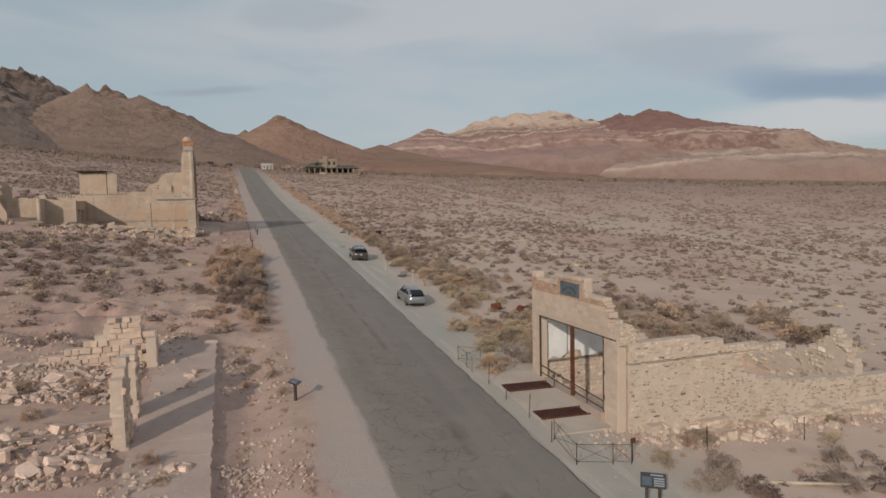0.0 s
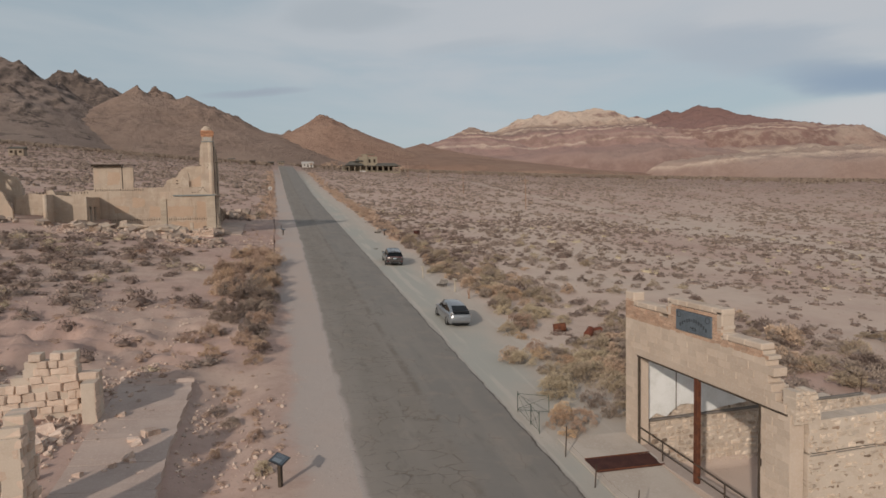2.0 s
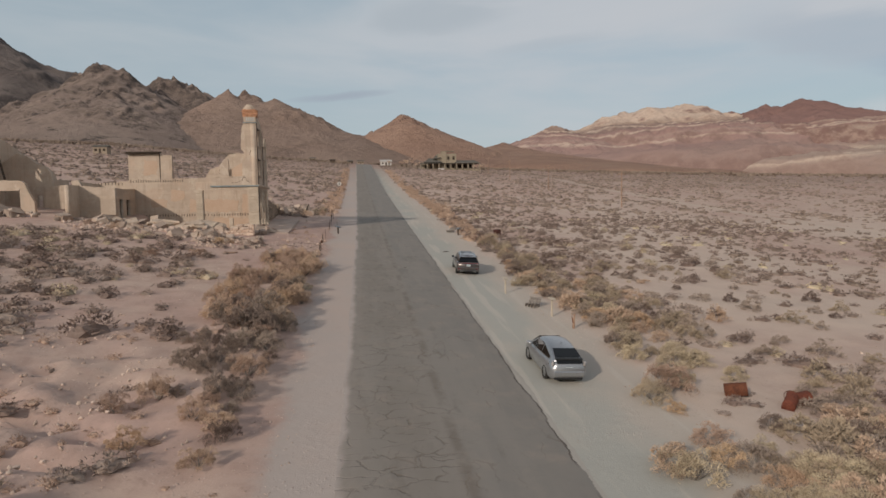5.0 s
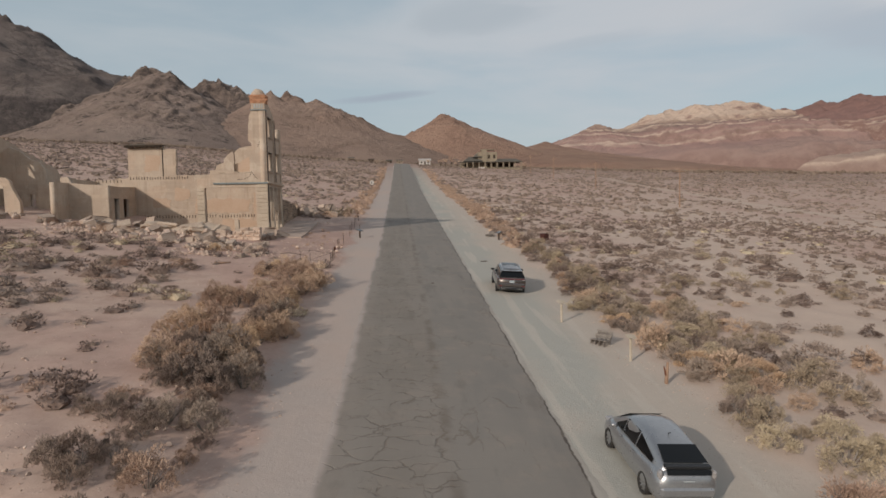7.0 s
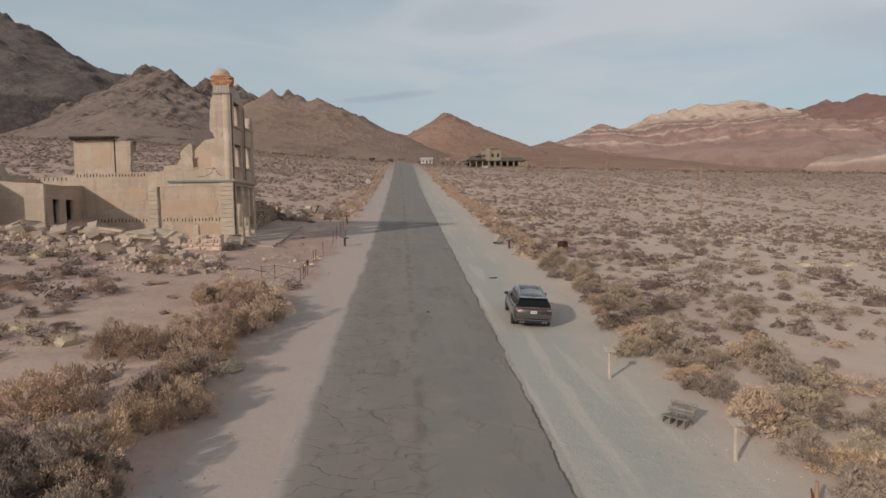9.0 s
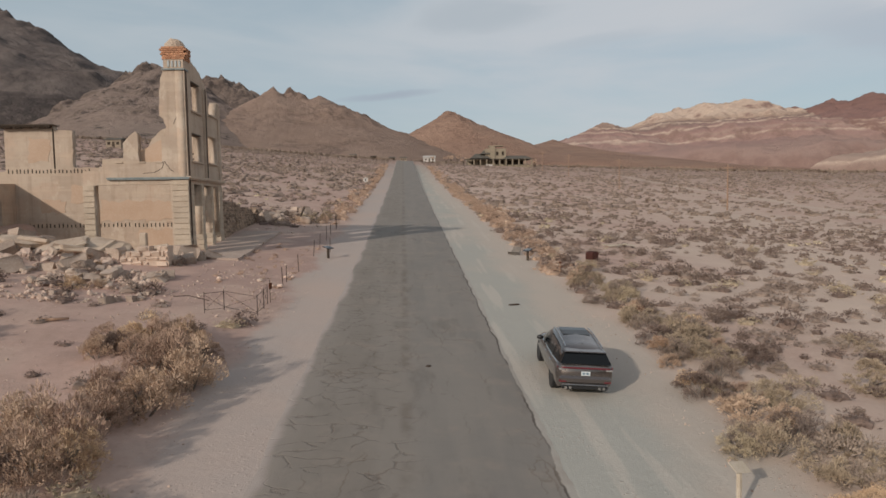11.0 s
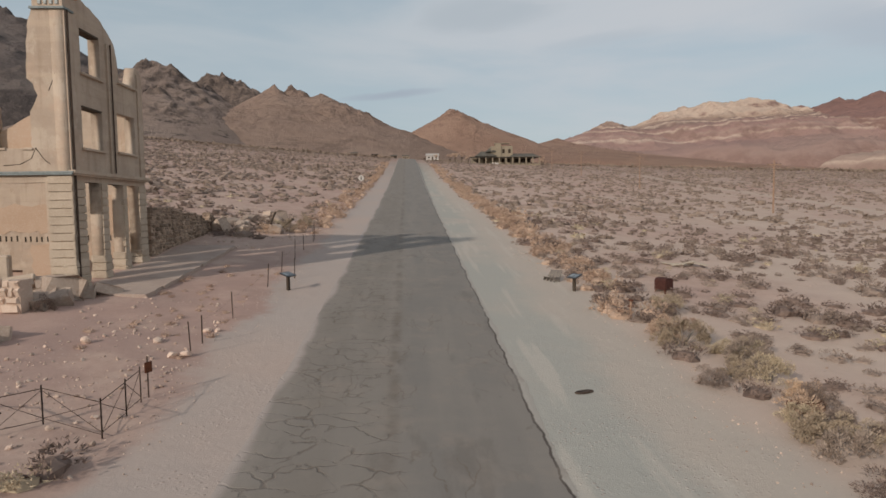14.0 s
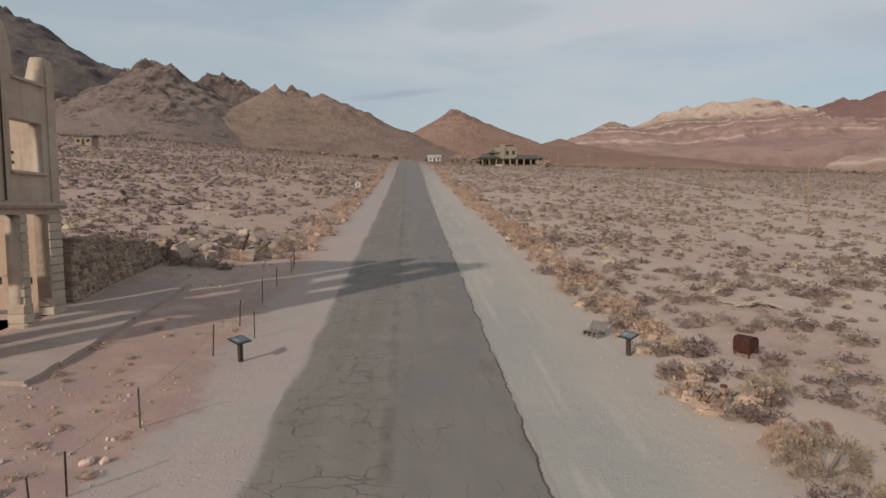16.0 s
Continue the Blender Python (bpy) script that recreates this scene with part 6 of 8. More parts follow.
def build_suv(at, turn):
    """A dark taupe three-row sport utility vehicle, tail towards -y; length 5.06 m."""
    car = thing("suv_car", "dark taupe large sport utility vehicle parked on the shoulder", "car", at, turn)
    keys = [(-2.52, 0.86, 0.42, 1.10, 1.14, 0.90), (-2.42, 0.95, 0.32, 1.17, 1.22, 0.92), (-2.0, 0.995, 0.28, 1.15, 1.20, 0.93), (-1.0, 1.005, 0.25, 1.08, 1.12, 0.93), (0.4, 1.0, 0.25, 1.06, 1.10, 0.93), (1.3, 1.0, 0.26, 1.04, 1.12, 0.93), (2.0, 0.97, 0.29, 0.98, 1.07, 0.90), (2.4, 0.86, 0.33, 0.86, 0.95, 0.84), (2.55, 0.66, 0.42, 0.70, 0.80, 0.8)]
    bm = bmesh.new()
    loft(bm, [(y, shell_section(w, s, b, t, i, 0.03)) for y, w, s, b, t, i in smoothed(keys, 32)])
    part("body", bm, M_TAUPE, car, "dark taupe metallic lower body", True)
    roof = [(-2.46, 0.84, 1.18, 0.78, 1.26), (-2.3, 0.87, 1.16, 0.71, 1.50), (-2.1, 0.89, 1.13, 0.70, 1.62), (-1.2, 0.915, 1.10, 0.72, 1.725), (-0.2, 0.915, 1.08, 0.73, 1.765), (0.5, 0.91, 1.06, 0.71, 1.71), (1.0, 0.89, 1.05, 0.68, 1.50), (1.5, 0.86, 1.06, 0.70, 1.17)]
    rk = smoothed(roof, 26)
    bm = bmesh.new()
    loft(bm, [(y, cabin_section(w0, z0, w1, z1)) for y, w0, z0, w1, z1 in rk])
    part("cabin", bm, M_TAUPE, car, "taupe roof and pillars", True)

    def on(y, f):
        w0, z0, w1, z1 = [float(np.interp(y, rk[:, 0], rk[:, c])) for c in (1, 2, 3, 4)]
        sec = cabin_section(w0, z0, w1, z1)
        zs = z0 + (z1 - z0) * f
        return float(np.interp(zs, [p[1] for p in sec[:4]], [p[0] for p in sec[:4]])) + 0.022, zs

    for s in (1, -1):
        for y0, y1, f0, f1 in ((-2.24, -1.25, 0.08, 0.84), (-1.19, -0.18, 0.06, 0.85), (-0.12, 0.95, 0.06, 0.84)):
            pts = []
            for y, f in ((y0, f0), (y1, f0), (y1 if y1 < 0.9 else 0.72, f1), (y0 + (0.12 if y0 < -2 else 0), f1)):
                x, z = on(y, f)
                pts.append((s * x, y, z))
            part("side_window", pane(pts if s > 0 else pts[::-1]), M_GLASS, car, "black tinted side window")
        xa, za = on(-2.26, 0.08)
        xb, zb = on(-2.14, 0.84)
        corner = [(s * 0.87, -2.50, 1.225), (s * (xa + 0.004), -2.26, za), (s * (xb + 0.004), -2.14, zb), (s * 0.70, -2.29, 1.575)]
        part("quarter_glass", pane(corner if s > 0 else corner[::-1]), M_GLASS, car, "black glass corner wrapping to the rear window")
        for y in (-1.52, 1.51):
            well = rods(((s * 0.80, y, 0.40), (s * 0.988, y, 0.40), 0.44), sides=28)
            part("wheel_well", well, M_TRIM, car, "black arch round the wheel")
        part("lamp_wrap", boxes((s * 0.94 - 0.03, s * 0.94 + 0.03, -2.42, -2.16, 1.04, 1.085), bevel=0.012), M_TAIL, car, "dark red lamp end wrapping the side")
        line = bmesh.new()
        ys = np.linspace(-2.15, 1.0, 12)
        for a, b in zip(ys, ys[1:]):
            xa, za = on(a, 0.03)
            xb, zb = on(b, 0.03)
            rod(line, (s * (xa + 0.004), a, za), (s * (xb + 0.004), b, zb), 0.016, sides=6)
        part("window_trim", line, M_CHROME, car, "bright chrome window trim")
        rail = bmesh.new()
        for a, b in zip(np.linspace(-1.95, 0.35, 9), np.linspace(-1.95, 0.35, 9)[1:]):
            za, zb = [float(np.interp(v, rk[:, 0], rk[:, 4])) for v in (a, b)]
            rod(rail, (s * 0.64, a, za + 0.035), (s * 0.64, b, zb + 0.035), 0.022, sides=6)
        part("roof_rail", rail, M_CHROME, car, "satin silver roof rail")
        mir = bmesh.new()
        bmesh.ops.create_uvsphere(mir, u_segments=10, v_segments=6, radius=0.12)
        bmesh.ops.scale(mir, vec=(1.15, 0.7, 0.8), verts=mir.verts)
        bmesh.ops.translate(mir, vec=(s * 1.06, 0.92, 1.16), verts=mir.verts)
        part("mirror", mir, M_TRIM, car, "black door mirror", True)
        part("tail_lamp", boxes((s * 0.80 - 0.11, s * 0.80 + 0.11, -2.55, -2.3, 0.985, 1.045), bevel=0.016), M_CLEAR, car, "clear tail lamp end")
        part("reflector", boxes((s * 0.76 - 0.12, s * 0.76 + 0.12, -2.605, -2.40, 0.57, 0.63), bevel=0.012), M_TAIL, car, "red rear reflector")
        for k in (0, 1):
            part("exhaust", rods(((s * (0.50 + k * 0.15), -2.60, 0.37), (s * (0.50 + k * 0.15), -2.3, 0.37), 0.05), sides=12), M_CHROME, car, "round chrome exhaust tip")
        for y in (-0.15, -1.2):
            part("door_handle", boxes((s * 1.0 - 0.02, s * 1.0 + 0.025, y - 0.12, y + 0.12, 0.94, 0.98), bevel=0.01), M_CHROME, car)
    part("light_bar", boxes((-0.83, 0.83, -2.56, -2.44, 1.055, 1.11), bevel=0.018), M_TAIL, car, "full-width red light bar")
    part("rear_window", pane([(-0.85, -2.53, 1.225), (0.85, -2.53, 1.225), (0.70, -2.29, 1.58), (-0.70, -2.29, 1.58)]), M_GLASS, car, "black rear window")
    part("spoiler", boxes((-0.70, 0.70, -2.40, -1.95, 1.60, 1.65), bevel=0.024), M_TAUPE, car, "roof spoiler")
    for ya, yb, za, zb in ((-0.70, -0.19, 1.794, 1.810), (-0.17, 0.36, 1.810, 1.782)):
        part("sunroof", pane([(-0.5, ya, za), (0.5, ya, za), (0.5, yb, zb), (-0.5, yb, zb)]), M_ROOFGLASS, car, "dark panoramic glass roof")
    part("windscreen", pane([(0.70, 1.47, 1.20), (-0.70, 1.47, 1.20), (-0.60, 0.66, 1.66), (0.60, 0.66, 1.66)]), M_GLASS, car, "raked windscreen")
    part("bumper", boxes((-0.90, 0.90, -2.60, -2.38, 0.49, 0.80), bevel=0.09), M_TAUPE, car, "painted rear bumper")
    part("skirt", boxes((-0.80, 0.80, -2.56, -2.38, 0.30, 0.46), bevel=0.04), M_TRIM, car, "black lower skirt")
    part("bumper_strip", boxes((-0.80, 0.80, -2.585, -2.5, 0.46, 0.49), bevel=0.01), M_CHROME, car, "bright bumper strip")
    part("antenna_fin", boxes((-0.018, 0.018, -1.72, -1.60, 1.70, 1.765), bevel=0.012), M_TAUPE, car)
    tail_sign(car, -2.56, 0.90, 4)
    for x in (-0.878, 0.878):
        for y in (-1.52, 1.51):
            wheel(car, x, y, 0.395, M_ALLOY, 10)


# slope of the shoulder under the wheels
def parked(build, x, y, turn, wb, size, wide):
    before = set(bpy.data.objects)
    build((0, 0, 0), 0)
    root = [o for o in bpy.data.objects if o not in before and o.parent is None][0]
    a = radians(turn)
    ux, uy = -math.sin(a), math.cos(a)
    zf, zb = gz(x + ux * wb, y + uy * wb), gz(x - ux * wb, y - uy * wb)
    zr, zl = gz(x + uy * 0.8, y - ux * 0.8), gz(x - uy * 0.8, y + ux * 0.8)
    root.matrix_world = Matrix.Translation((x, y, (zf + zb) / 2 + 0.005)) @ pose(0, 0, 0, 0, 0, turn) @ pose(0, 0, 0, math.degrees(math.atan2(zf - zb, 2 * wb)), -math.degrees(math.atan2(zr - zl, 1.6)) , 0) @ Matrix.Diagonal((wide, size, size, 1))


parked(build_hatchback, 15.33, 54.0, 0.5, 1.35, 0.98, 0.98)
parked(build_suv, 15.60, 79.15, -3.6, 1.5, 0.925, 0.965)


# ---- signs, fences and relics ----
def info_sign(x, y, turn, height, label):
    """A slanted interpretive panel on a square pedestal."""
    sign = thing("info_sign", label, "sign", (x, y, gz(x, y)), turn, "interpretive signs")
    part("post", boxes((-0.09, 0.09, -0.06, 0.06, -0.2, height - 0.12), bevel=0.012), M_BROWNWOOD, sign, "dark square post")
    panel = part("panel", boxes((-0.36, 0.36, -0.26, 0.26, -0.025, 0.025), bevel=0.008), M_SIGNDARK, sign, "black framed slanted panel")
    panel.matrix_basis = pose(0, 0, height - 0.06, 20, 0, 0)
    part("print", boxes((-0.32, 0.32, -0.22, 0.22, 0.026, 0.031)), M_SLATE, panel, "dull blue-grey printed face")
    part("picture", boxes((-0.28, -0.04, -0.12, 0.17, 0.032, 0.036)), M_SIGNPALE, panel)
    part("text_bars", boxes(*[(0.02, 0.28, 0.13 - i * 0.06, 0.155 - i * 0.06, 0.032, 0.036) for i in range(5)]), M_SIGNPALE, panel, "bars of unreadable text")


info_sign(2.83, 32.19, 65, 1.02, "slanted interpretive panel on a dark post")
info_sign(4.1, 102.2, 62, 0.85, "slanted interpretive panel beside the bank sidewalk")
info_sign(19.1, 104.1, -62, 0.88, "slanted interpretive panel beside the old wagon")


def wide_sign(x, y, turn):
    sign = thing("info_board", "black two-post notice board with pale print by the road", "sign", (x, y, gz(x, y)), turn)
    for s in (-0.23, 0.23):
        part("post", boxes((s - 0.06, s + 0.06, -0.05, 0.05, -0.3, 0.95), bevel=0.01), M_BROWNWOOD, sign)
    board = part("board", boxes((-0.46, 0.46, -0.03, 0.03, -0.28, 0.28), bevel=0.008), M_SIGNDARK, sign, "black framed board")
    board.matrix_basis = pose(0, -0.06, 1.22, -38, 0, 0)
    part("picture", boxes((-0.40, -0.05, -0.036, -0.03, -0.2, 0.12)), M_SIGNFACE, board, "grey printed picture")
    part("text_bars", boxes(*[(0.02, 0.40, -0.036, -0.03, 0.05 - i * 0.085, 0.10 - i * 0.085) for i in range(4)]), M_SIGNPALE, board, "bars of unreadable text")
    part("heading", boxes((-0.1, 0.36, -0.036, -0.03, 0.17, 0.22)), M_SIGNPALE, board)


wide_sign(14.64, 18.84, -36)


def stake_sign(x, y, turn, tilt):
    sign = thing("wooden_sign", "pale wooden post with a small slanted board", "sign", (x, y, gz(x, y)), turn, "wooden stake signs")
    part("post", boxes((-0.045, 0.045, -0.045, 0.045, -0.3, 1.10), bevel=0.008), M_PALEWOOD, sign, "pale timber post")
    board = part("board", boxes((-0.25, 0.25, -0.15, 0.15, -0.012, 0.012), bevel=0.006), M_PALEWOOD, sign, "small weathered board")
    board.matrix_basis = pose(0, 0, 1.12, tilt, 8, 0)


stake_sign(18.42, 63.64, 20, 28)
stake_sign(17.0, 70.1, 25, 34)


def stake(x, y, h, lean=0.0, seed=0, label="thin rusty iron fence post", group="fence posts"):
    post = thing("fence_post", label, "post", (x, y, gz(x, y)), seed * 37 % 180, group)
    part("stem", boxes((-0.022, 0.022, -0.006, 0.006, -0.3, h), (-0.006, 0.006, 0.0, 0.03, -0.3, h)), M_POST, post)
    post.matrix_world = post.matrix_world @ pose(0, 0, 0, lean, lean * 0.6, 0)


for i, (x, y, h) in enumerate(((2.9, 96.6, 1.1), (3.0, 102.6, 1.2), (2.92, 106.6, 1.15), (2.95, 110.7, 1.3), (2.77, 93.2, 1.0), (2.85, 114.6, 1.1), (2.95, 118.5, 1.1), (2.9, 119.6, 1.2), (2.82, 91.9, 1.15), (13.9, 32.7, 1.3), (13.88, 30.3, 0.9), (14.0, 27.75, 1.25), (13.76, 25.0, 1.0), (3.92, 105.05, 1.1), (2.6, 121.5, 1.2), (20.6, 22.6, 1.2), (26.5, 22.5, 1.2), (28.0, 36.0, 1.3), (33.0, 36.2, 1.3), (37.0, 36.4, 1.3))):
    stake(x, y, h, ((i * 53) % 9 - 4) * 0.9, i)


def wire(points, name="fence_wire", label="sagging rusty fence wire between iron posts"):
    ob = thing(name, label, "wire")
    bm = bmesh.new()
    for a, b in zip(points, points[1:]):
        prev = None
        for k in range(7):
            s = k / 6
            x, y = a[0] + (b[0] - a[0]) * s, a[1] + (b[1] - a[1]) * s
            z = a[2] + (b[2] - a[2]) * s - 0.10 * 4 * s * (1 - s)
            if prev:
                rod(bm, prev, (x, y, z), 0.0035, sides=4)
            prev = (x, y, z)
    part("strand", bm, M_POST, ob)


line_w = [(2.77, 93.2), (2.9, 96.6), (3.0, 102.6), (2.92, 106.6), (2.95, 110.7), (2.85, 114.6), (2.95, 118.5)]
line_e = [(13.76, 25.0), (14.0, 27.75), (13.88, 30.3), (13.9, 32.7)]
for pts, h in ((line_w, 0.85), (line_e, 0.8)):
    wire([(x, y, gz(x, y) + h) for x, y in pts])


M_GREENPOST = surface("faded_green_iron", (0.075, 0.095, 0.075), (0.11, 0.135, 0.105), (0.15, 0.16, 0.125), 5.0, 30.0, 0.75, 0.3, 0.01, metal=0.2)


def gate(corners, label, material=M_POST):
    """A low rusty frame of iron bars with diagonal braces between its corners."""
    g = thing("iron_gate", label, "gate", group="iron gate frames")
    for (xa, ya), (xb, yb) in zip(corners, corners[1:]):
        za, zb = gz(xa, ya), gz(xb, yb)
        for p, q, r in (((xa, ya, za - 0.2), (xa, ya, za + 0.98), 0.018), ((xb, yb, zb - 0.2), (xb, yb, zb + 0.98), 0.018), ((xa, ya, za + 0.9), (xb, yb, zb + 0.88), 0.012), ((xa, ya, za + 0.15), (xb, yb, zb + 0.10), 0.010), ((xa, ya, za + 0.85), (xb, yb, zb + 0.15), 0.008), ((xa, ya, za + 0.15), (xb, yb, zb + 0.85), 0.008)):
            part("bar", rods((p, q, r), sides=6), material, g)
    return g


gate([(0.49, 85.6), (1.13, 86.43), (2.8, 85.84), (2.81, 87.1), (2.8, 88.0)], "low dark iron gate frame with cross braces")
loose = thing("iron_bar", "bent rusty iron bar lying propped against the gate frame", "bar")
part("bar", rods(((-1.15, 86.4, gz(-1.15, 86.4) + 0.45), (-0.4, 86.2, gz(-0.4, 86.2) + 0.60), 0.022), ((-0.4, 86.2, gz(-0.4, 86.2) + 0.60), (0.75, 85.5, gz(0.75, 85.5) + 0.62), 0.022), sides=6), M_POST, loose)
gate([(14.0, 25.2), (13.72, 22.75), (15.34, 22.44), (16.17, 22.26)], "rusty iron gate frame beside the shop forecourt")
gate([(15.04, 36.7), (13.7, 37.25), (13.71, 35.73), (13.72, 34.85)], "greenish iron gate frame beside the shoulder", M_GREENPOST)
notice = thing("small_sign", "small rusty brown square notice plate on a stake", "sign", (16.35, 22.45, gz(16.35, 22.45)), 10)
part("stem", rods(((0, 0, -0.2), (0, 0, 1.0), 0.02), sides=6), M_POST, notice)
part("plate", boxes((-0.16, 0.16, -0.05, -0.02, 0.85, 1.1), bevel=0.02), M_RUST, notice)
notice = thing("small_sign", "small rusty brown square notice plate on a stake", "sign", (2.86, 88.35, gz(2.86, 88.35)), 60)
part("stem", rods(((0, 0, -0.2), (0, 0, 1.15), 0.02), sides=6), M_POST, notice)
part("plate", boxes((-0.12, 0.12, -0.05, -0.02, 0.7, 1.0), bevel=0.02), M_RUST, notice)


def barrel(x, y, z, rx, ry, rz, crush, label, mat=None):
    ob = thing("rusted_drum", label, "drum", (x, y, gz(x, y) + z))
    bm = bmesh.new()
    rings = []
    for i in range(9):
        h = -0.44 + 0.11 * i
        r = 0.29 + (0.014 if i in (3, 5) else 0)
        ring = []
        for k in range(20):
            a = 2 * math.pi * k / 20
            d = 1 - crush * max(0, math.cos(a - 0.6)) ** 2 * (1 - abs(h))
            ring.append(bm.verts.new((r * d * math.cos(a), r * math.sin(a), h)))
        rings.append(ring)
    for a, b in zip(rings, rings[1:]):
        for k in range(20):
            bm.faces.new((a[k], a[(k + 1) % 20], b[(k + 1) % 20], b[k]))
    bm.faces.new(rings[0])
    part("shell", bm, mat or M_RUST_RED, ob, "", True)
    part("rim", rods(*[((0.29 * math.cos(2 * math.pi * k / 16), 0.29 * math.sin(2 * math.pi * k / 16), 0.44), (0.29 * math.cos(2 * math.pi * (k + 1) / 16), 0.29 * math.sin(2 * math.pi * (k + 1) / 16), 0.44), 0.015) for k in range(16)], sides=5), M_RUST, ob)
    ob.matrix_world = ob.matrix_world @ pose(0, 0, 0, rx, ry, rz)


barrel(22.3, 50.5, 0.30, 82, 0, 62, 0.1, "dark red rusted oil drum lying on its side", M_RUST)
barrel(24.0, 49.4, 0.24, 75, 10, 130, 0.55, "crushed bright red rusted drum on the sand")
barrel(24.75, 49.8, 0.22, 88, 0, 100, 0.6, "crushed bright red rusted drum on the sand")
barrel(21.6, 88.2, 0.12, 80, 0, 40, 0.6, "crumpled dark rusted drum among the shrubs", M_RUST)

box_thing = thing("iron_cabinet", "rusty brown iron cabinet with an arched top standing on short legs", "cabinet", (24.3, 104.6, gz(24.3, 104.6)), 28)
box_thing.scale = (0.92, 0.92, 0.8)
bm = bmesh.new()
prof = [(-0.36, 0.22), (-0.36, 0.86), (-0.26, 1.0), (0.0, 1.06), (0.26, 1.0), (0.36, 0.86), (0.36, 0.22)]
ends = [[bm.verts.new((u, y, v)) for u, v in prof] for y in (-0.4, 0.4)]
for k in range(7):
    bm.faces.new((ends[0][k], ends[0][(k + 1) % 7], ends[1][(k + 1) % 7], ends[1][k]))
bm.faces.new(ends[0]), bm.faces.new(ends[1])
body = part("body", bm, M_PLATE, box_thing, "rusted riveted sheet body")
part("door", boxes((-0.28, 0.28, -0.425, -0.395, 0.3, 0.85), bevel=0.01), M_PLATE, box_thing, "dark rusted door")
for sx in (-0.3, 0.3):
    for sy in (-0.34, 0.34):
        part("leg", boxes((sx - 0.04, sx + 0.04, sy - 0.04, sy + 0.04, -0.1, 0.26), bevel=0.006), M_RUST, box_thing)

hyd = thing("rusted_pipe_stub", "rust-flaked upright iron pipe stub beside the shoulder", "pipe", (20.22, 98.7, gz(20.22, 98.7)))
part("pipe", rods(((0, 0, -0.2), (0.04, 0, 0.8), 0.07, 0.06), sides=12), M_LOG, hyd, "", True)
part("collar", rods(((0.03, 0, 0.5), (0.035, 0, 0.58), 0.14), sides=12), M_RUST, hyd)
part("cap", rods(((0.04, 0, 0.78), (0.045, 0, 0.86), 0.12, 0.10), sides=12), M_RUST, hyd)
can = thing("rusted_bucket", "small orange rusted bucket on the gravel", "bucket", (19.93, 99.2, gz(19.93, 99.2) + 0.1), 30)
part("pail", rods(((0, 0, -0.1), (0.03, 0, 0.14), 0.11, 0.15), sides=14), M_RUST_RED, can)
part("handle", rods(((-0.14, 0, 0.14), (0.0, 0.02, 0.26), 0.008), ((0.0, 0.02, 0.26), (0.17, 0, 0.14), 0.008), sides=5), M_RUST, can)



def bench(x, y, turn, seed, label, long=1.35):
    """A low heavy bench of wide warped boards on arched plank feet, its seat facing -x before the turn."""
    ob = thing("bench", label, "bench", (x, y, gz(x, y)), turn, "weathered benches")
    ob.scale = (0.66, 0.66, 0.66)
    rnd = random.Random(seed)
    h = long / 2
    for i in range(5):
        s = part("seat_slat", boxes((-0.075, 0.075, -h, h, -0.022, 0.022), bevel=0.008), M_OLDWOOD, ob)
        s.matrix_basis = pose(-0.36 + i * 0.155, rnd.uniform(-0.05, 0.05), 0.36 - 0.02 * i + rnd.uniform(-0.01, 0.01), 0, 6, rnd.uniform(-2, 2))
    for i in range(4):
        s = part("back_slat", boxes((-0.02, 0.02, -h, h, -0.075, 0.075), bevel=0.008), M_OLDWOOD, ob)
        s.matrix_basis = pose(0.36 + i * 0.085, rnd.uniform(-0.05, 0.05), 0.42 + i * 0.145, 0, 30, rnd.uniform(-3, 3))
    for k in range(4):
        y0 = -h + 0.12 + (long - 0.24) * k / 3
        foot = bmesh.new()
        prof = [(-0.46, -0.12), (-0.46, 0.20), (-0.40, 0.335), (0.34, 0.27), (0.70, 0.92), (0.76, 0.90), (0.46, 0.22), (0.40, -0.12), (0.28, -0.12), (0.22, 0.08), (0.0, 0.17), (-0.24, 0.10), (-0.32, -0.12)]
        ends = [[foot.verts.new((u, y0 + d, v)) for u, v in prof] for d in (-0.03, 0.03)]
        for j in range(len(prof)):
            foot.faces.new((ends[0][j], ends[0][(j + 1) % len(prof)], ends[1][(j + 1) % len(prof)], ends[1][j]))
        foot.faces.new(ends[0]), foot.faces.new(ends[1])
        part("leg", foot, M_OLDWOOD, ob, "arched plank foot running up into the backrest")


bench(17.85, 66.1, 38, 1, "grey weathered board bench beside the gravel")
bench(18.5, 106.8, 36, 2, "grey weathered board bench behind the sign")
stump = thing("broken_post", "short split post stained rust orange at the gravel edge", "post", (18.83, 60.88, gz(18.83, 60.88)), 20)
part("stem", rods(((0, 0, -0.2), (0.03, 0.0, 0.42), 0.085, 0.07), ((0.03, 0.0, 0.40), (0.10, 0.02, 0.86), 0.07, 0.045), sides=7), M_LOG, stump)
part("splinter", rods(((-0.02, 0.0, 0.35), (-0.10, 0.03, 0.72), 0.05, 0.02), sides=5), M_RUST, stump)
rail_log = thing("log_rail", "pale fallen timber rail lying on the sand", "log", (22.3, 19.1, gz(22.3, 19.1) + 0.08), -22)
part("log", rods(((-2.2, 0, 0.06), (2.2, 0, -0.06), 0.09, 0.07), sides=9), M_PALEWOOD, rail_log, "", True)
log2 = thing("log_rail", "rusty brown log lying on the sand by shrubs", "log", (-4.7, 82.9, gz(-4.7, 82.9) + 0.08), 8)
part("log", rods(((-0.55, 0, 0), (0.6, 0, 0.02), 0.09, 0.05), sides=9), M_LOG, log2, "", True)
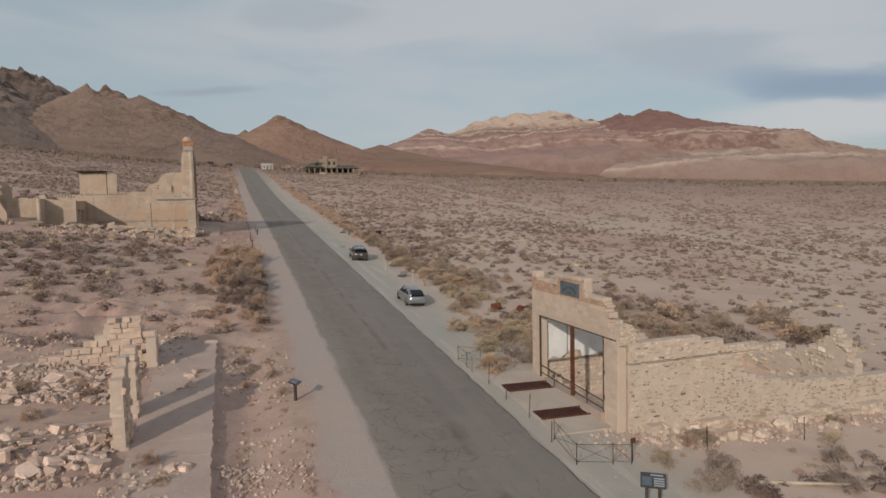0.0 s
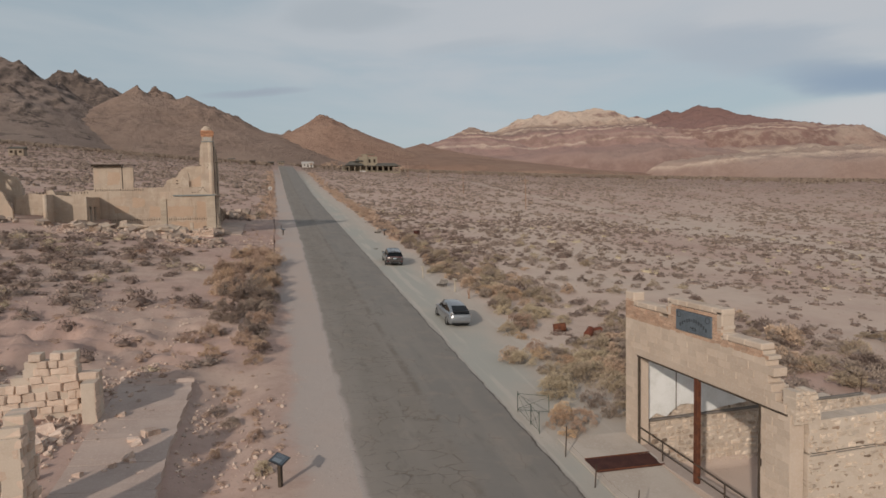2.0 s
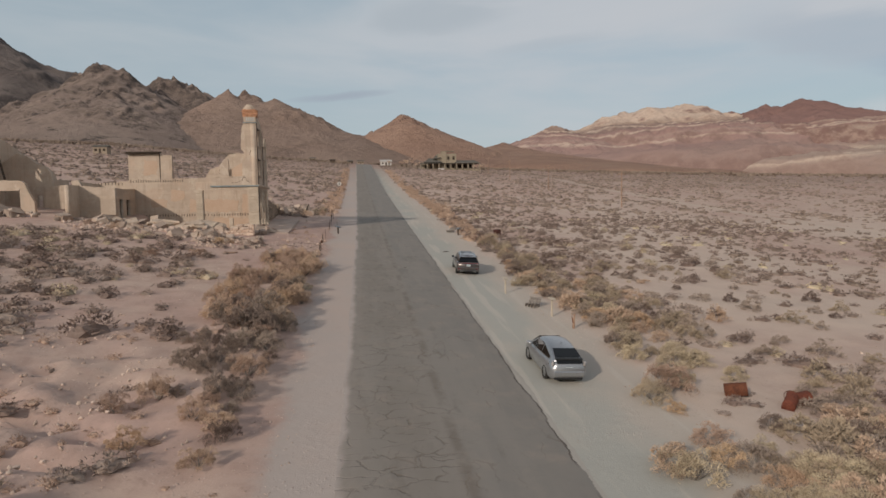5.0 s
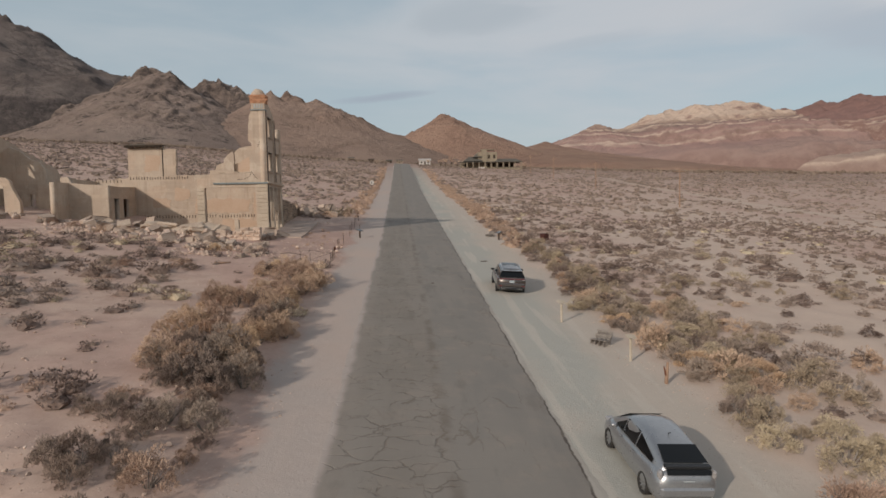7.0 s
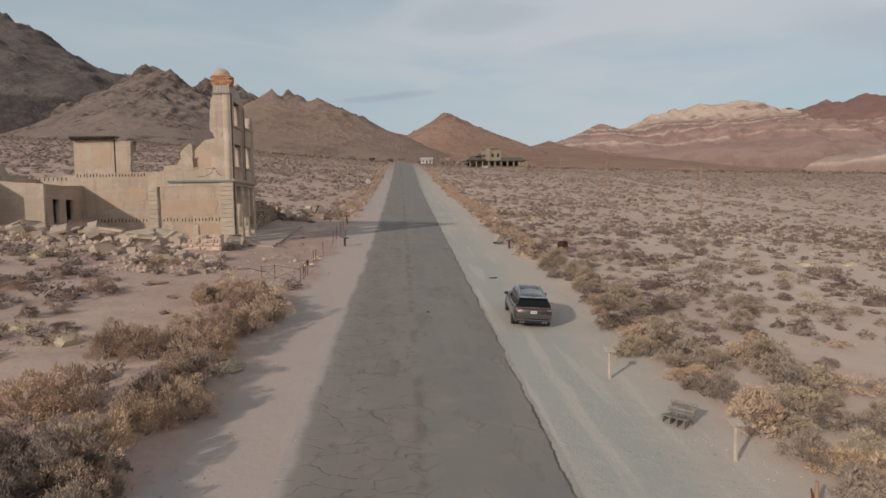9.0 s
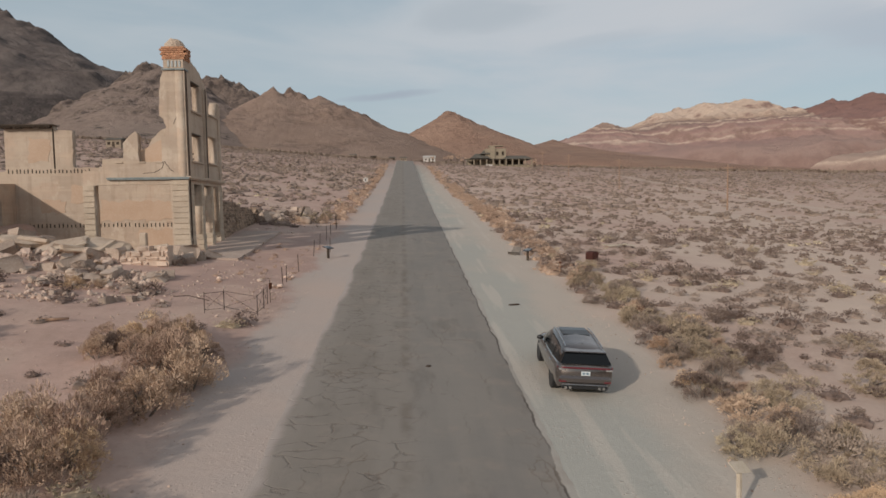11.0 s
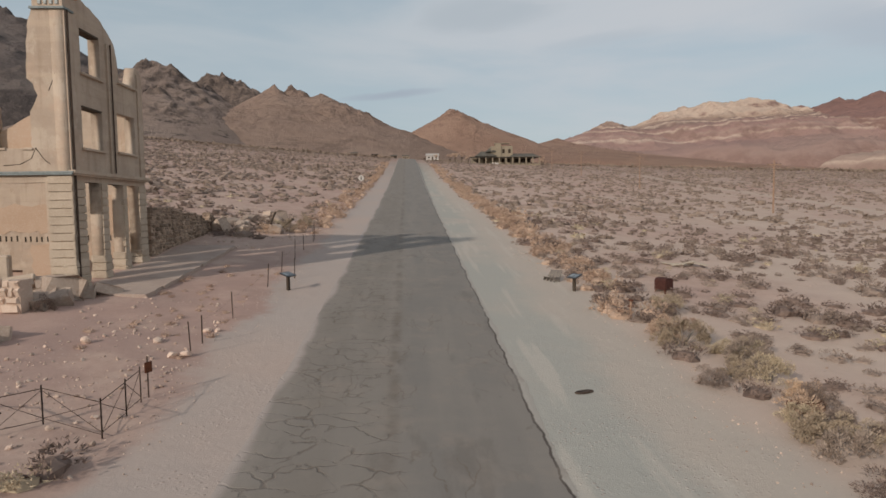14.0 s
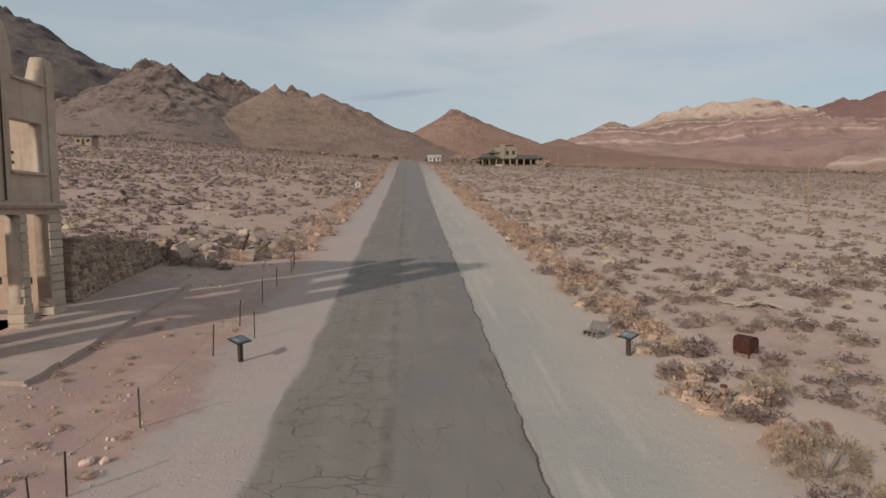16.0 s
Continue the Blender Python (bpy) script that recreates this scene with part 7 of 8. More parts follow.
boards = thing("pale_boards", "heap of pale weathered boards lying on the sand", "boards", (29.6, 113.9, gz(29.6, 113.9) + 0.1), -12)
for k in range(6):
    b = part("board", boxes((-0.9, 0.9, -0.13, 0.13, -0.02, 0.02), bevel=0.006), M_PALEWOOD, boards)
    b.matrix_basis = pose(-0.7 + 0.35 * k, 0.25 * math.sin(k * 2.1), 0.05 + 0.04 * (k % 3), 6 * math.sin(k), 8 * math.cos(k * 1.7), -40 + 31 * k)
lid = thing("flat_debris", "flat dark scrap of asphalt lying on the gravel", "debris", (15.4, 89.5, gz(15.4, 89.5) + 0.02), 20)
bm = bmesh.new()
bmesh.ops.create_cone(bm, cap_ends=True, segments=11, radius1=0.36, radius2=0.3, depth=0.05)
bmesh.ops.scale(bm, vec=(1.0, 0.42, 1.0), verts=bm.verts)
part("scrap", bm, M_POST, lid)
lid = thing("flat_debris", "small dark scrap lying on the asphalt", "debris", (10.42, 79.4, gz(10.42, 79.4) + 0.075), 10)
bm = bmesh.new()
bmesh.ops.create_cone(bm, cap_ends=True, segments=9, radius1=0.11, radius2=0.09, depth=0.03)
part("scrap", bm, M_POST, lid)


# ---- distance: poles, depot, houses ----
def utility_pole(x, y, h, arm):
    pole = thing("utility_pole", "weathered brown wooden utility pole with a crossarm", "pole", (x, y, gz(x, y)), 0, "utility poles")
    part("shaft", rods(((0, 0, -0.5), (0, 0, h), 0.15, 0.10), sides=10), M_LOG, pole, "brown timber shaft")
    part("crossarm", boxes((-arm, arm, -0.06, 0.06, h - 0.75, h - 0.6), bevel=0.01), M_LOG, pole)
    for s in (-0.9, -0.35, 0.35, 0.9):
        part("insulator", rods(((s * arm, 0, h - 0.6), (s * arm, 0, h - 0.42), 0.05), sides=7), M_SIGNDARK, pole)


for x, y in ((69.6, 168.5), (70.2, 228), (71.2, 285), (71.5, 330)):
    utility_pole(x, y, 8.6, 1.15)


def depot():
    """A two-storey stone station with a long veranda."""
    x0, y0 = 43.0, 384.0
    z = gz(60, 384) + 0.2
    d = thing("depot_building", "old two-storey stone railway depot with a long veranda", "building", (0, 0, 0))
    part("plinth", boxes((x0 - 1, x0 + 35, y0 - 1.5, y0 + 12, z - 5, z), bevel=0.1), M_DEPOT, d)
    part("main_block", boxes((x0 + 10.5, x0 + 21.5, y0 + 1.5, y0 + 11, z, z + 9.2), bevel=0.05), M_DEPOT, d, "tan stone two-storey block")
    part("ground_floor", boxes((x0 + 1, x0 + 31, y0 + 2.5, y0 + 10.5, z, z + 4.2), bevel=0.05), M_DEPOT, d)
    part("tower", boxes((x0 + 12.6, x0 + 15.6, y0 + 1.0, y0 + 4.5, z, z + 10.4), bevel=0.05), M_DEPOT, d, "square bay tower")
    part("parapet", boxes((x0 + 12.2, x0 + 20.2, y0 + 0.8, y0 + 5.0, z + 10.4, z + 10.75), bevel=0.05), M_DEPOT, d)

    def hip(a, b, c, e, zlow, zhigh, name, inset):
        bm = bmesh.new()
        low = [bm.verts.new(v) for v in ((a, c, zlow), (b, c, zlow), (b, e, zlow), (a, e, zlow))]
        high = [bm.verts.new(v) for v in ((a + inset, (c + e) / 2, zhigh), (b - inset, (c + e) / 2, zhigh))]
        for f in ((low[0], low[1], high[1], high[0]), (low[1], low[2], high[1]), (low[2], low[3], high[0], high[1]), (low[3], low[0], high[0]), (low[3], low[2], low[1], low[0])):
            bm.faces.new(f)
        part(name, bm, M_ROOF, d, "dull green-brown hipped roof")

    hip(x0 + 2, x0 + 13, y0 - 2.0, y0 + 11, z + 4.0, z + 6.8, "west_roof", 3.5)
    hip(x0 + 19.5, x0 + 35, y0 - 2.0, y0 + 11, z + 3.4, z + 5.6, "east_roof", 2.5)
    hip(x0 + 7.8, x0 + 13.2, y0 + 0.5, y0 + 6, z + 6.4, z + 8.2, "dormer_roof", 1.8)
    part("veranda_roof", boxes((x0 - 0.5, x0 + 35.5, y0 - 2.6, y0 + 1.2, z + 3.3, z + 3.55), bevel=0.03), M_ROOF, d)
    for i in range(11):
        px = x0 + 0.5 + i * 3.4
        part("column", boxes((px - 0.28, px + 0.28, y0 - 2.3, y0 - 1.75, z - 0.2, z + 3.3), bevel=0.03), M_DEPOT, d)
    # windows are solid blocks coloured as dark as the shade indoors
    for i, (px, w) in enumerate(((4, 1.6), (7.5, 1.6), (11.2, 1.2), (16.5, 1.4), (19.5, 1.4), (23.5, 2.2), (27, 2.2), (30, 1.4))):
        part("window", boxes((x0 + px - w / 2, x0 + px + w / 2, y0 + 2.42 if not 10 < px < 21 else y0 + 1.42, y0 + 2.9, z + 0.9, z + 2.9)), M_HOLE, d, "dark empty window")
    for px in (16.8, 19.8):
        part("window", boxes((x0 + px - 0.6, x0 + px + 0.6, y0 + 1.44, y0 + 1.8, z + 5.6, z + 7.6)), M_HOLE, d, "dark upper window")
    part("white_balustrade", boxes((x0 + 10, x0 + 13.5, y0 - 3.2, y0 - 2.9, z - 0.3, z + 0.5), bevel=0.03), M_WHITE, d)


depot()


def cottage(x, y, w, dpt, h, wallm, roofm, label, name="house"):
    z = gz(x, y)
    c = thing(name, label, "house", (x, y, z))
    part("wall_shell", boxes((-w / 2, w / 2, -dpt / 2, dpt / 2, -1.5, h), bevel=0.03), wallm, c)
    bm = bmesh.new()
    o = 0.4
    vs = [bm.verts.new(v) for v in ((-w / 2 - o, -dpt / 2 - o, h), (w / 2 + o, -dpt / 2 - o, h), (w / 2 + o, dpt / 2 + o, h), (-w / 2 - o, dpt / 2 + o, h), (-w / 2 - o, 0, h + dpt * 0.22), (w / 2 + o, 0, h + dpt * 0.22))]
    for f in ((0, 1, 5, 4), (2, 3, 4, 5), (1, 2, 5), (3, 0, 4), (3, 2, 1, 0)):
        bm.faces.new([vs[i] for i in f])
    part("roof", bm, roofm, c, "shallow gabled roof")
    # no opening here: the window's inner shade is the block's dark colour
    for k in (-0.3, 0.3):
        part("window", boxes((k * w - 0.5, k * w + 0.5, -dpt / 2 - 0.03, -dpt / 2 + 0.1, h * 0.35, h * 0.72)), M_HOLE, c)
    part("door", boxes((-0.45, 0.45, -dpt / 2 - 0.03, -dpt / 2 + 0.1, 0, h * 0.75)), M_BROWNWOOD, c)


M_STONEHUT = surface("hut_stone", (0.26, 0.20, 0.15), (0.32, 0.255, 0.19), (0.36, 0.30, 0.24), 1.5, 6.0, 0.9, 0.5, 0.05)
cottage(25.5, 432, 7.0, 6.0, 2.6, M_WHITE, M_WHITE, "small white cottage beyond the depot yard")
cottage(-90, 281, 5.0, 4.0, 2.5, M_STONEHUT, M_ROOF, "small stone hut alone on the desert slope", "hut")
cottage(-12, 520, 4, 3, 1.6, M_BROWNWOOD, M_BROWNWOOD, "low dark shed by the end of the road", "shed")
cottage(2.0, 500, 4, 3, 1.6, M_BROWNWOOD, M_ROOF, "low dark shed by the end of the road", "shed")
cottage(-30, 560, 5, 4, 1.8, M_STONEHUT, M_ROOF, "small pale shed under the hill", "shed")
cottage(10, 540, 5, 4, 2.2, M_STONEHUT, M_ROOF, "small tan shed under the hill", "shed")

road_sign = thing("road_sign", "round white road sign on a thin post", "sign", (2.2, 181, gz(2.2, 181)))
part("post", rods(((0, 0, -0.3), (0, 0, 2.3), 0.04), sides=7), M_POST, road_sign)
part("disc", rods(((0, -0.05, 2.3), (0, -0.03, 2.3), 0.5), sides=20), M_WHITE, road_sign, "white round plate")
part("mark", boxes((-0.08, 0.08, -0.06, -0.05, 2.0, 2.6)), M_SIGNDARK, road_sign)


# ---- rocks and rubble ----
M_BANKRUB = surface("tan_broken_masonry", (0.32, 0.242, 0.192), (0.40, 0.312, 0.25), (0.47, 0.385, 0.318), 0.8, 10.0, 0.94, 0.7, 0.04, vary=0.22)
CHUNKS = [rough_block(300 + s, 0.15, 0.07) for s in range(9)] + ROCKS[:2]


def boulders(spots, material, label, group, kinds=CHUNKS, name="boulder", flat=0.7):
    data = [with_material(k, material) for k in kinds]
    rnd = random.Random(len(spots))
    for x, y, s in spots:
        ob = new(name, data[rnd.randrange(len(data))])
        size = (s * rnd.uniform(0.8, 1.35), s * rnd.uniform(0.8, 1.3), s * rnd.uniform(0.55, 0.95) * flat / 0.7)
        ob.matrix_world = Matrix.LocRotScale((x, y, gz(x, y) + size[2] * 0.28), Euler((rnd.uniform(-0.4, 0.4), rnd.uniform(-0.4, 0.4), rnd.uniform(0, 6.3))), size)
        tagged(ob, label, "rock", group)


def scatter(rnd, n, x0, x1, y0, y1, s0, s1, clump=None):
    """Spots (x, y, size), many small and few large, crowded into clumps."""
    r = np.random.default_rng(rnd.randrange(1 << 30))
    m = n * 6
    x, y = r.uniform(x0, x1, m), r.uniform(y0, y1, m)
    if clump:
        good = (fbm(x * clump, y * clump, 77, 3) >= 0.5) | (r.random(m) > 0.8)
        x, y = x[good], y[good]
    x, y = x[:n], y[:n]
    return list(zip(x.tolist(), y.tolist(), (s0 * (s1 / s0) ** (r.random(len(x)) ** 1.8)).tolist()))


rnd = random.Random(12)
spots = [p for p in scatter(rnd, 60, -20, -7.0, 91.5, 98.6, 0.35, 1.15, 0.4) if not (p[0] > -8.2 and p[1] > 93.5)] + scatter(rnd, 34, -9.5, -3.6, 89.2, 92.8, 0.25, 0.7, 0.6) + scatter(rnd, 7, -4.4, -2.6, 86.2, 88.6, 0.25, 0.55) + scatter(rnd, 14, -20, -11.8, 99, 104, 0.4, 1.1) + scatter(rnd, 32, -36, -19, 96.5, 100.6, 0.4, 1.5, 0.4)
boulders(spots, M_BANKRUB, "fallen tan masonry block below the bank ruin", "bank rubble")
boulders([(-1.75, 86.8, 0.4), (2.3, 91.6, 0.40), (2.7, 91.8, 0.34), (2.5, 94.6, 0.36), (2.85, 94.7, 0.30), (-0.8, 92.4, 0.38), (1.3, 93.0, 0.36)], M_RUBBLE, "loose pinkish rock beside the fence line", "loose rocks", ROCKS)
boulders([(-3.3, 99.3, 0.75), (-3.7, 98.4, 0.62), (-4.5, 98.3, 1.15), (-4.1, 97.0, 0.85), (-4.9, 97.4, 0.9), (-5.3, 98.5, 1.0), (-4.6, 96.3, 0.6)], M_BANKRUB, "grey-tan fallen block beside the corner pier", "corner blocks", CHUNKS[:9])
# stub of a block wall in front of the bank
stub = thing("wall_stub", "low stub of pale stacked sandstone blocks", "wall")
masonry(stub, courses(-7.5, -4.65, 4.4, polyline([(-7.5, 5.7), (-7.0, 5.95), (-6.3, 6.25), (-5.6, 6.12), (-4.65, 6.3)]), 0.30, 0.44, 81, (), 0.7), 95.75, "x", 0.8, [rough_block(60 + k, 0.09, 0.15) for k in range(8)], M_ASHLAR, M_ASHLAR, 82, "stone_block", 0.004, 0.05, 300, None, 0.06)
spots = scatter(rnd, 50, -11, -5.0, 33.0, 38.0, 0.25, 0.65, 0.5) + scatter(rnd, 26, -9, -4.8, 25.5, 29.6, 0.25, 0.6, 0.5) + scatter(rnd, 14, -4.2, -1.5, 22.5, 25.8, 0.16, 0.45, 0.5) + scatter(rnd, 12, -4.6, -1.6, 33, 38.6, 0.2, 0.5, 0.5)
boulders(spots, M_RUBBLE, "fallen pink sandstone lump inside the storefront ruin", "storefront rubble")
spots = scatter(rnd, 36, 18.5, 38, 23.2, 25.0, 0.2, 0.6, 0.4) + scatter(rnd, 16, 26, 34, 26, 33, 0.25, 0.7, 0.4)
boulders(spots, M_FIELD, "fallen tan fieldstone along the shop wall", "shop rubble")
spots = scatter(rnd, 24, -6, 0.5, 118.5, 132, 0.4, 1.3, 0.3)
boulders(spots, M_BANKRUB, "broken stone lump among roadside ruins", "roadside rubble")
wreck = thing("timber_heap", "dark broken beams leaning among roadside rubble", "timber", (-1.6, 123.5, gz(-1.6, 123.5)), 0, "timber wrecks")
for a, b, r in (((0, 0, -0.1), (0.7, 0.2, 1.5), 0.11), ((0.5, 0.4, 0.0), (-1.3, 0.3, 0.75), 0.09), ((-1.2, 0.2, 0.0), (0.9, 1.0, 0.5), 0.08), ((1.0, -0.3, 0.0), (2.2, 0.2, 0.9), 0.1)):
    part("beam", rods((a, b, r, r * 0.8), sides=6), M_BROWNWOOD, wreck)
small = []
for n, x0, x1, y0, y1, s0, s1 in ((1100, -24, -7.6, 91.0, 99.4, 0.08, 0.5), (420, -10, -3.0, 86.0, 93.4, 0.08, 0.42), (150, -22, -7.8, 93.5, 99.2, 0.3, 0.8), (240, -9.5, -3.8, 89.0, 93.2, 0.18, 0.5), (170, -1.5, 3.2, 90, 99, 0.05, 0.16), (160, -13, -4.9, 32.8, 38.0, 0.25, 0.6), (90, -12, -4.8, 25.0, 29.6, 0.22, 0.55), (3200, -14.5, -4.9, 32.6, 38.3, 0.08, 0.42), (1700, -14, -4.8, 24.5, 29.8, 0.07, 0.38), (700, -5, -1.4, 21, 26, 0.06, 0.32), (240, -4.6, -1.2, 32, 39, 0.05, 0.22), (1100, -18, -3, 38.8, 45, 0.05, 0.3), (700, -20, -12, 30, 40, 0.06, 0.35), (900, -0.9, 3.2, 17, 41, 0.05, 0.24), (260, -0.8, 2.6, 23.5, 26, 0.08, 0.28), (800, 18.0, 39, 22.6, 25.2, 0.07, 0.38), (260, 15.5, 19, 22.6, 25.6, 0.06, 0.3), (260, -3, 3.0, 84, 97, 0.05, 0.18), (2400, -20, 2, 40, 62, 0.04, 0.22), (700, -24, 0, 62, 92, 0.04, 0.16), (320, -8, 2, 113, 140, 0.08, 0.35), (500, 22, 60, 40, 120, 0.05, 0.2), (250, 14, 17.5, 20, 34, 0.04, 0.14), (1300, 2.6, 4.3, 30, 130, 0.025, 0.08), (1300, 17.8, 20.6, 34, 120, 0.025, 0.085)):
    spots = scatter(rnd, n, x0, x1, y0, y1, s0, s1, 0.35)
    levels = ground(np.array([p[0] for p in spots]), np.array([p[1] for p in spots]))
    for (x, y, s), z in zip(spots, levels):
        small.append((rnd.randrange(len(ROCKS)), Matrix.LocRotScale((x, y, z + s * 0.15), Euler((rnd.uniform(-1, 1), rnd.uniform(-1, 1), rnd.uniform(0, 6))), (s * rnd.uniform(0.8, 1.4), s, s * rnd.uniform(0.5, 0.9)))))
ROCK_LOW = []
for k in range(9):
    bm = bmesh.new()
    bmesh.ops.create_icosphere(bm, subdivisions=1, radius=0.5)
    for v in bm.verts:
        v.co = Vector([q * (1 + rnd.uniform(-0.28, 0.28)) for q in v.co])
        v.co.x = max(min(v.co.x, 0.36), -0.4)
        v.co.z = min(v.co.z, 0.34)
    me = bpy.data.meshes.new("stone")
    bm.to_mesh(me)
    bm.free()
    ROCK_LOW.append(me)
tagged(joined("scattered_stones", ROCK_LOW, small, M_RUBBLE), "small pinkish stones and masonry crumbs scattered over the soil", "stones", kind="stuff")


# ---- shrubs ----
def shrub_arrays(seed, tufts, leaves, leaf, flat=0.6, puff=0.15, slim=0.28, shell=0.42):
    """Leaf triangles of one bush of unit width: rounded plumes of fine twigs crowded over a low dome."""
    r = np.random.default_rng(seed)
    az = r.uniform(0, 2 * np.pi, tufts)
    el = np.arcsin(r.uniform(0.0, 1.0, tufts))
    reach = (shell + (0.82 - shell) * r.uniform(0, 1, tufts) ** 0.5) * (1 + 0.20 * np.sin(2 * az + seed) + 0.14 * np.sin(5 * az + 2 * seed))
    tip = np.stack([np.cos(az) * np.cos(el) * 0.5, np.sin(az) * np.cos(el) * 0.5, np.sin(el) * flat * 0.9 + 0.05], -1) * reach[:, None]
    n = tufts * leaves
    t = np.repeat(np.arange(tufts), leaves)
    d = r.normal(0, 1, (n, 3))
    d[:, 2] = np.abs(d[:, 2]) * 1.15 - 0.3
    d /= np.linalg.norm(d, axis=1, keepdims=True)
    size = puff * r.uniform(0.6, 1.35, tufts)[t] * r.uniform(0.3, 1.0, n) ** 0.5
    c = tip[t] + d * size[:, None]
    c[:, 2] = np.maximum(c[:, 2], 0.015)
    d = d * 0.9 + tip[t] * 0.9 + r.normal(0, 0.25, (n, 3)) + np.array([0, 0, 0.35])
    d /= np.linalg.norm(d, axis=1, keepdims=True)
    side = np.cross(d, r.normal(0, 1, (n, 3)))
    side /= np.linalg.norm(side, axis=1, keepdims=True) + 1e-6
    ln = leaf * r.uniform(0.6, 1.5, n)[:, None]
    w = side * ln * slim
    verts = np.stack([c - d * ln * 0.5 - w, c - d * ln * 0.4 + w, c + d * ln * 0.6], 1).reshape(-1, 3)
    i = np.arange(n) * 3
    return verts.astype(np.float32), np.stack([i, i + 1, i + 2], -1).astype(np.int32)


def mound_arrays(seed, around, rings, leaves, leaf, flat, slim, core=1.0):
    """A far bush of unit width: an uneven low dome of massed twigs with ragged leaf tips standing out of it."""
    r = np.random.default_rng(seed)
    rim = 0.40 * (1 + 0.20 * np.sin(2 * np.arange(around) * 2 * np.pi / around + seed) + r.uniform(-0.20, 0.20, around))
    ring = np.arange(around)
    verts, faces = [], []
    for k in range(rings):
        el = k / rings * np.pi / 2
        a = (ring + 0.5 * (k % 2)) * 2 * np.pi / around
        wob = 1 + r.uniform(-0.16, 0.16, around)
        verts.append(np.stack([np.cos(a) * rim * math.cos(el) * wob, np.sin(a) * rim * math.cos(el) * wob, flat * 0.78 * math.sin(el) * wob - 0.02 * (k == 0)], -1))
    verts.append(np.array([[0.0, 0.0, flat * 0.74]]))
    for k in range(rings - 1):
        i, j = k * around + ring, k * around + (ring + 1) % around
        faces += [np.stack([i, j, i + around], -1), np.stack([j, j + around, i + around], -1)]
    i, j = (rings - 1) * around + ring, (rings - 1) * around + (ring + 1) % around
    faces.append(np.stack([i, j, np.full(around, rings * around)], -1))
    dome, tri = np.concatenate(verts) * np.array([core, core, core * 0.95]), np.concatenate(faces)
    tips, fan = shrub_arrays(seed + 50, max(leaves // 6, 1), 6, leaf, flat, 0.10, slim, 0.74)
    return np.concatenate([dome, tips]).astype(np.float32), np.concatenate([tri, fan + len(dome)]).astype(np.int32)


def shrub_material(name, dark, mid, light):
    m, n, l, b = shade(name)
    geo, info = n.new("ShaderNodeNewGeometry"), n.new("ShaderNodeObjectInfo")
    patch, lump = grain(n, l, 0.55, 4.0), grain(n, l, 3.4, 3.0)
    col = blend(n, l, spread(n, l, geo.outputs["Random Per Island"], 0.0, 1.0, 0.25, 0.95), dark, mid)
    col = blend(n, l, spread(n, l, patch, 0.42, 0.66, 0.0, 0.7), col, light)
    col = blend(n, l, spread(n, l, lump, 0.43, 0.62, 0.0, 0.6), col, light)
    hsv = n.new("ShaderNodeHueSaturation")
    l.new(col, hsv.inputs["Color"])
    l.new(spread(n, l, info.outputs["Random"], 0, 1, 0.86, 1.14), hsv.inputs["Value"])
    l.new(spread(n, l, info.outputs["Random"], 0, 1, 0.494, 0.506), hsv.inputs["Hue"])
    l.new(hsv.outputs["Color"], b.inputs["Base Color"])
    b.inputs["Roughness"].default_value, b.inputs["Specular IOR Level"].default_value = 0.9, 0.1
    return m


M_SAGE = shrub_material("grey_sage", (0.165, 0.123, 0.100), (0.27, 0.208, 0.168), (0.375, 0.295, 0.24))
M_TANBUSH = shrub_material("tan_dry_bush", (0.240, 0.160, 0.117), (0.44, 0.308, 0.226), (0.56, 0.405, 0.30))
M_OLIVE = shrub_material("olive_tan_bush", (0.242, 0.186, 0.131), (0.405, 0.322, 0.227), (0.51, 0.41, 0.29))
M_ORANGE = shrub_material("rusty_dry_weed", (0.33, 0.215, 0.138), (0.50, 0.345, 0.23), (0.60, 0.43, 0.29))
M_DARKBUSH = shrub_material("brown_scrub", (0.115, 0.082, 0.067), (0.195, 0.142, 0.115), (0.285, 0.212, 0.172))
M_FARBUSH = shrub_material("mauve_brown_scrub", (0.135, 0.098, 0.078), (0.195, 0.145, 0.115), (0.27, 0.205, 0.164))
FULL = [shrub_arrays(200 + s, 34, 118, 0.034, 0.62, 0.132, 0.20, 0.62) for s in range(6)]
LITE = [shrub_arrays(210 + s, 32, 42, 0.060, 0.62, 0.135, 0.20, 0.6) for s in range(6)]
MID = [mound_arrays(220 + s, 9, 3, 234, 0.080, 0.50, 0.22, 0.68) for s in range(6)]
THIN = [mound_arrays(230 + s, 8, 2, 48, 0.12, 0.44, 0.28, 0.84) for s in range(6)]
FAR = [mound_arrays(240 + s, 6, 2, 6, 0.26, 0.38, 0.34) for s in range(5)]
SPECK = [shrub_arrays(250 + s, 3, 2, 0.58, 0.40, 0.24, 0.48) for s in range(5)]


def bush_meshes(material):
    out = []
    for v, f in FULL:
        me = mesh_from("foliage", v, f)
        me.materials.append(material)
        out.append(me)
    return out


def stem_mesh(seed):
    r = random.Random(seed)
    bm = bmesh.new()
    for i in range(11):
        a = r.uniform(0, 6.28)
        q = r.uniform(0.12, 0.34)
        rod(bm, (0.03 * math.cos(a), 0.03 * math.sin(a), -0.03), (q * math.cos(a), q * math.sin(a), r.uniform(0.18, 0.4)), 0.014, 0.004, sides=4)
    me = bpy.data.meshes.new("woody_base")
    bm.to_mesh(me)
    bm.free()
    me.materials.append(M_OLDWOOD)
    return me


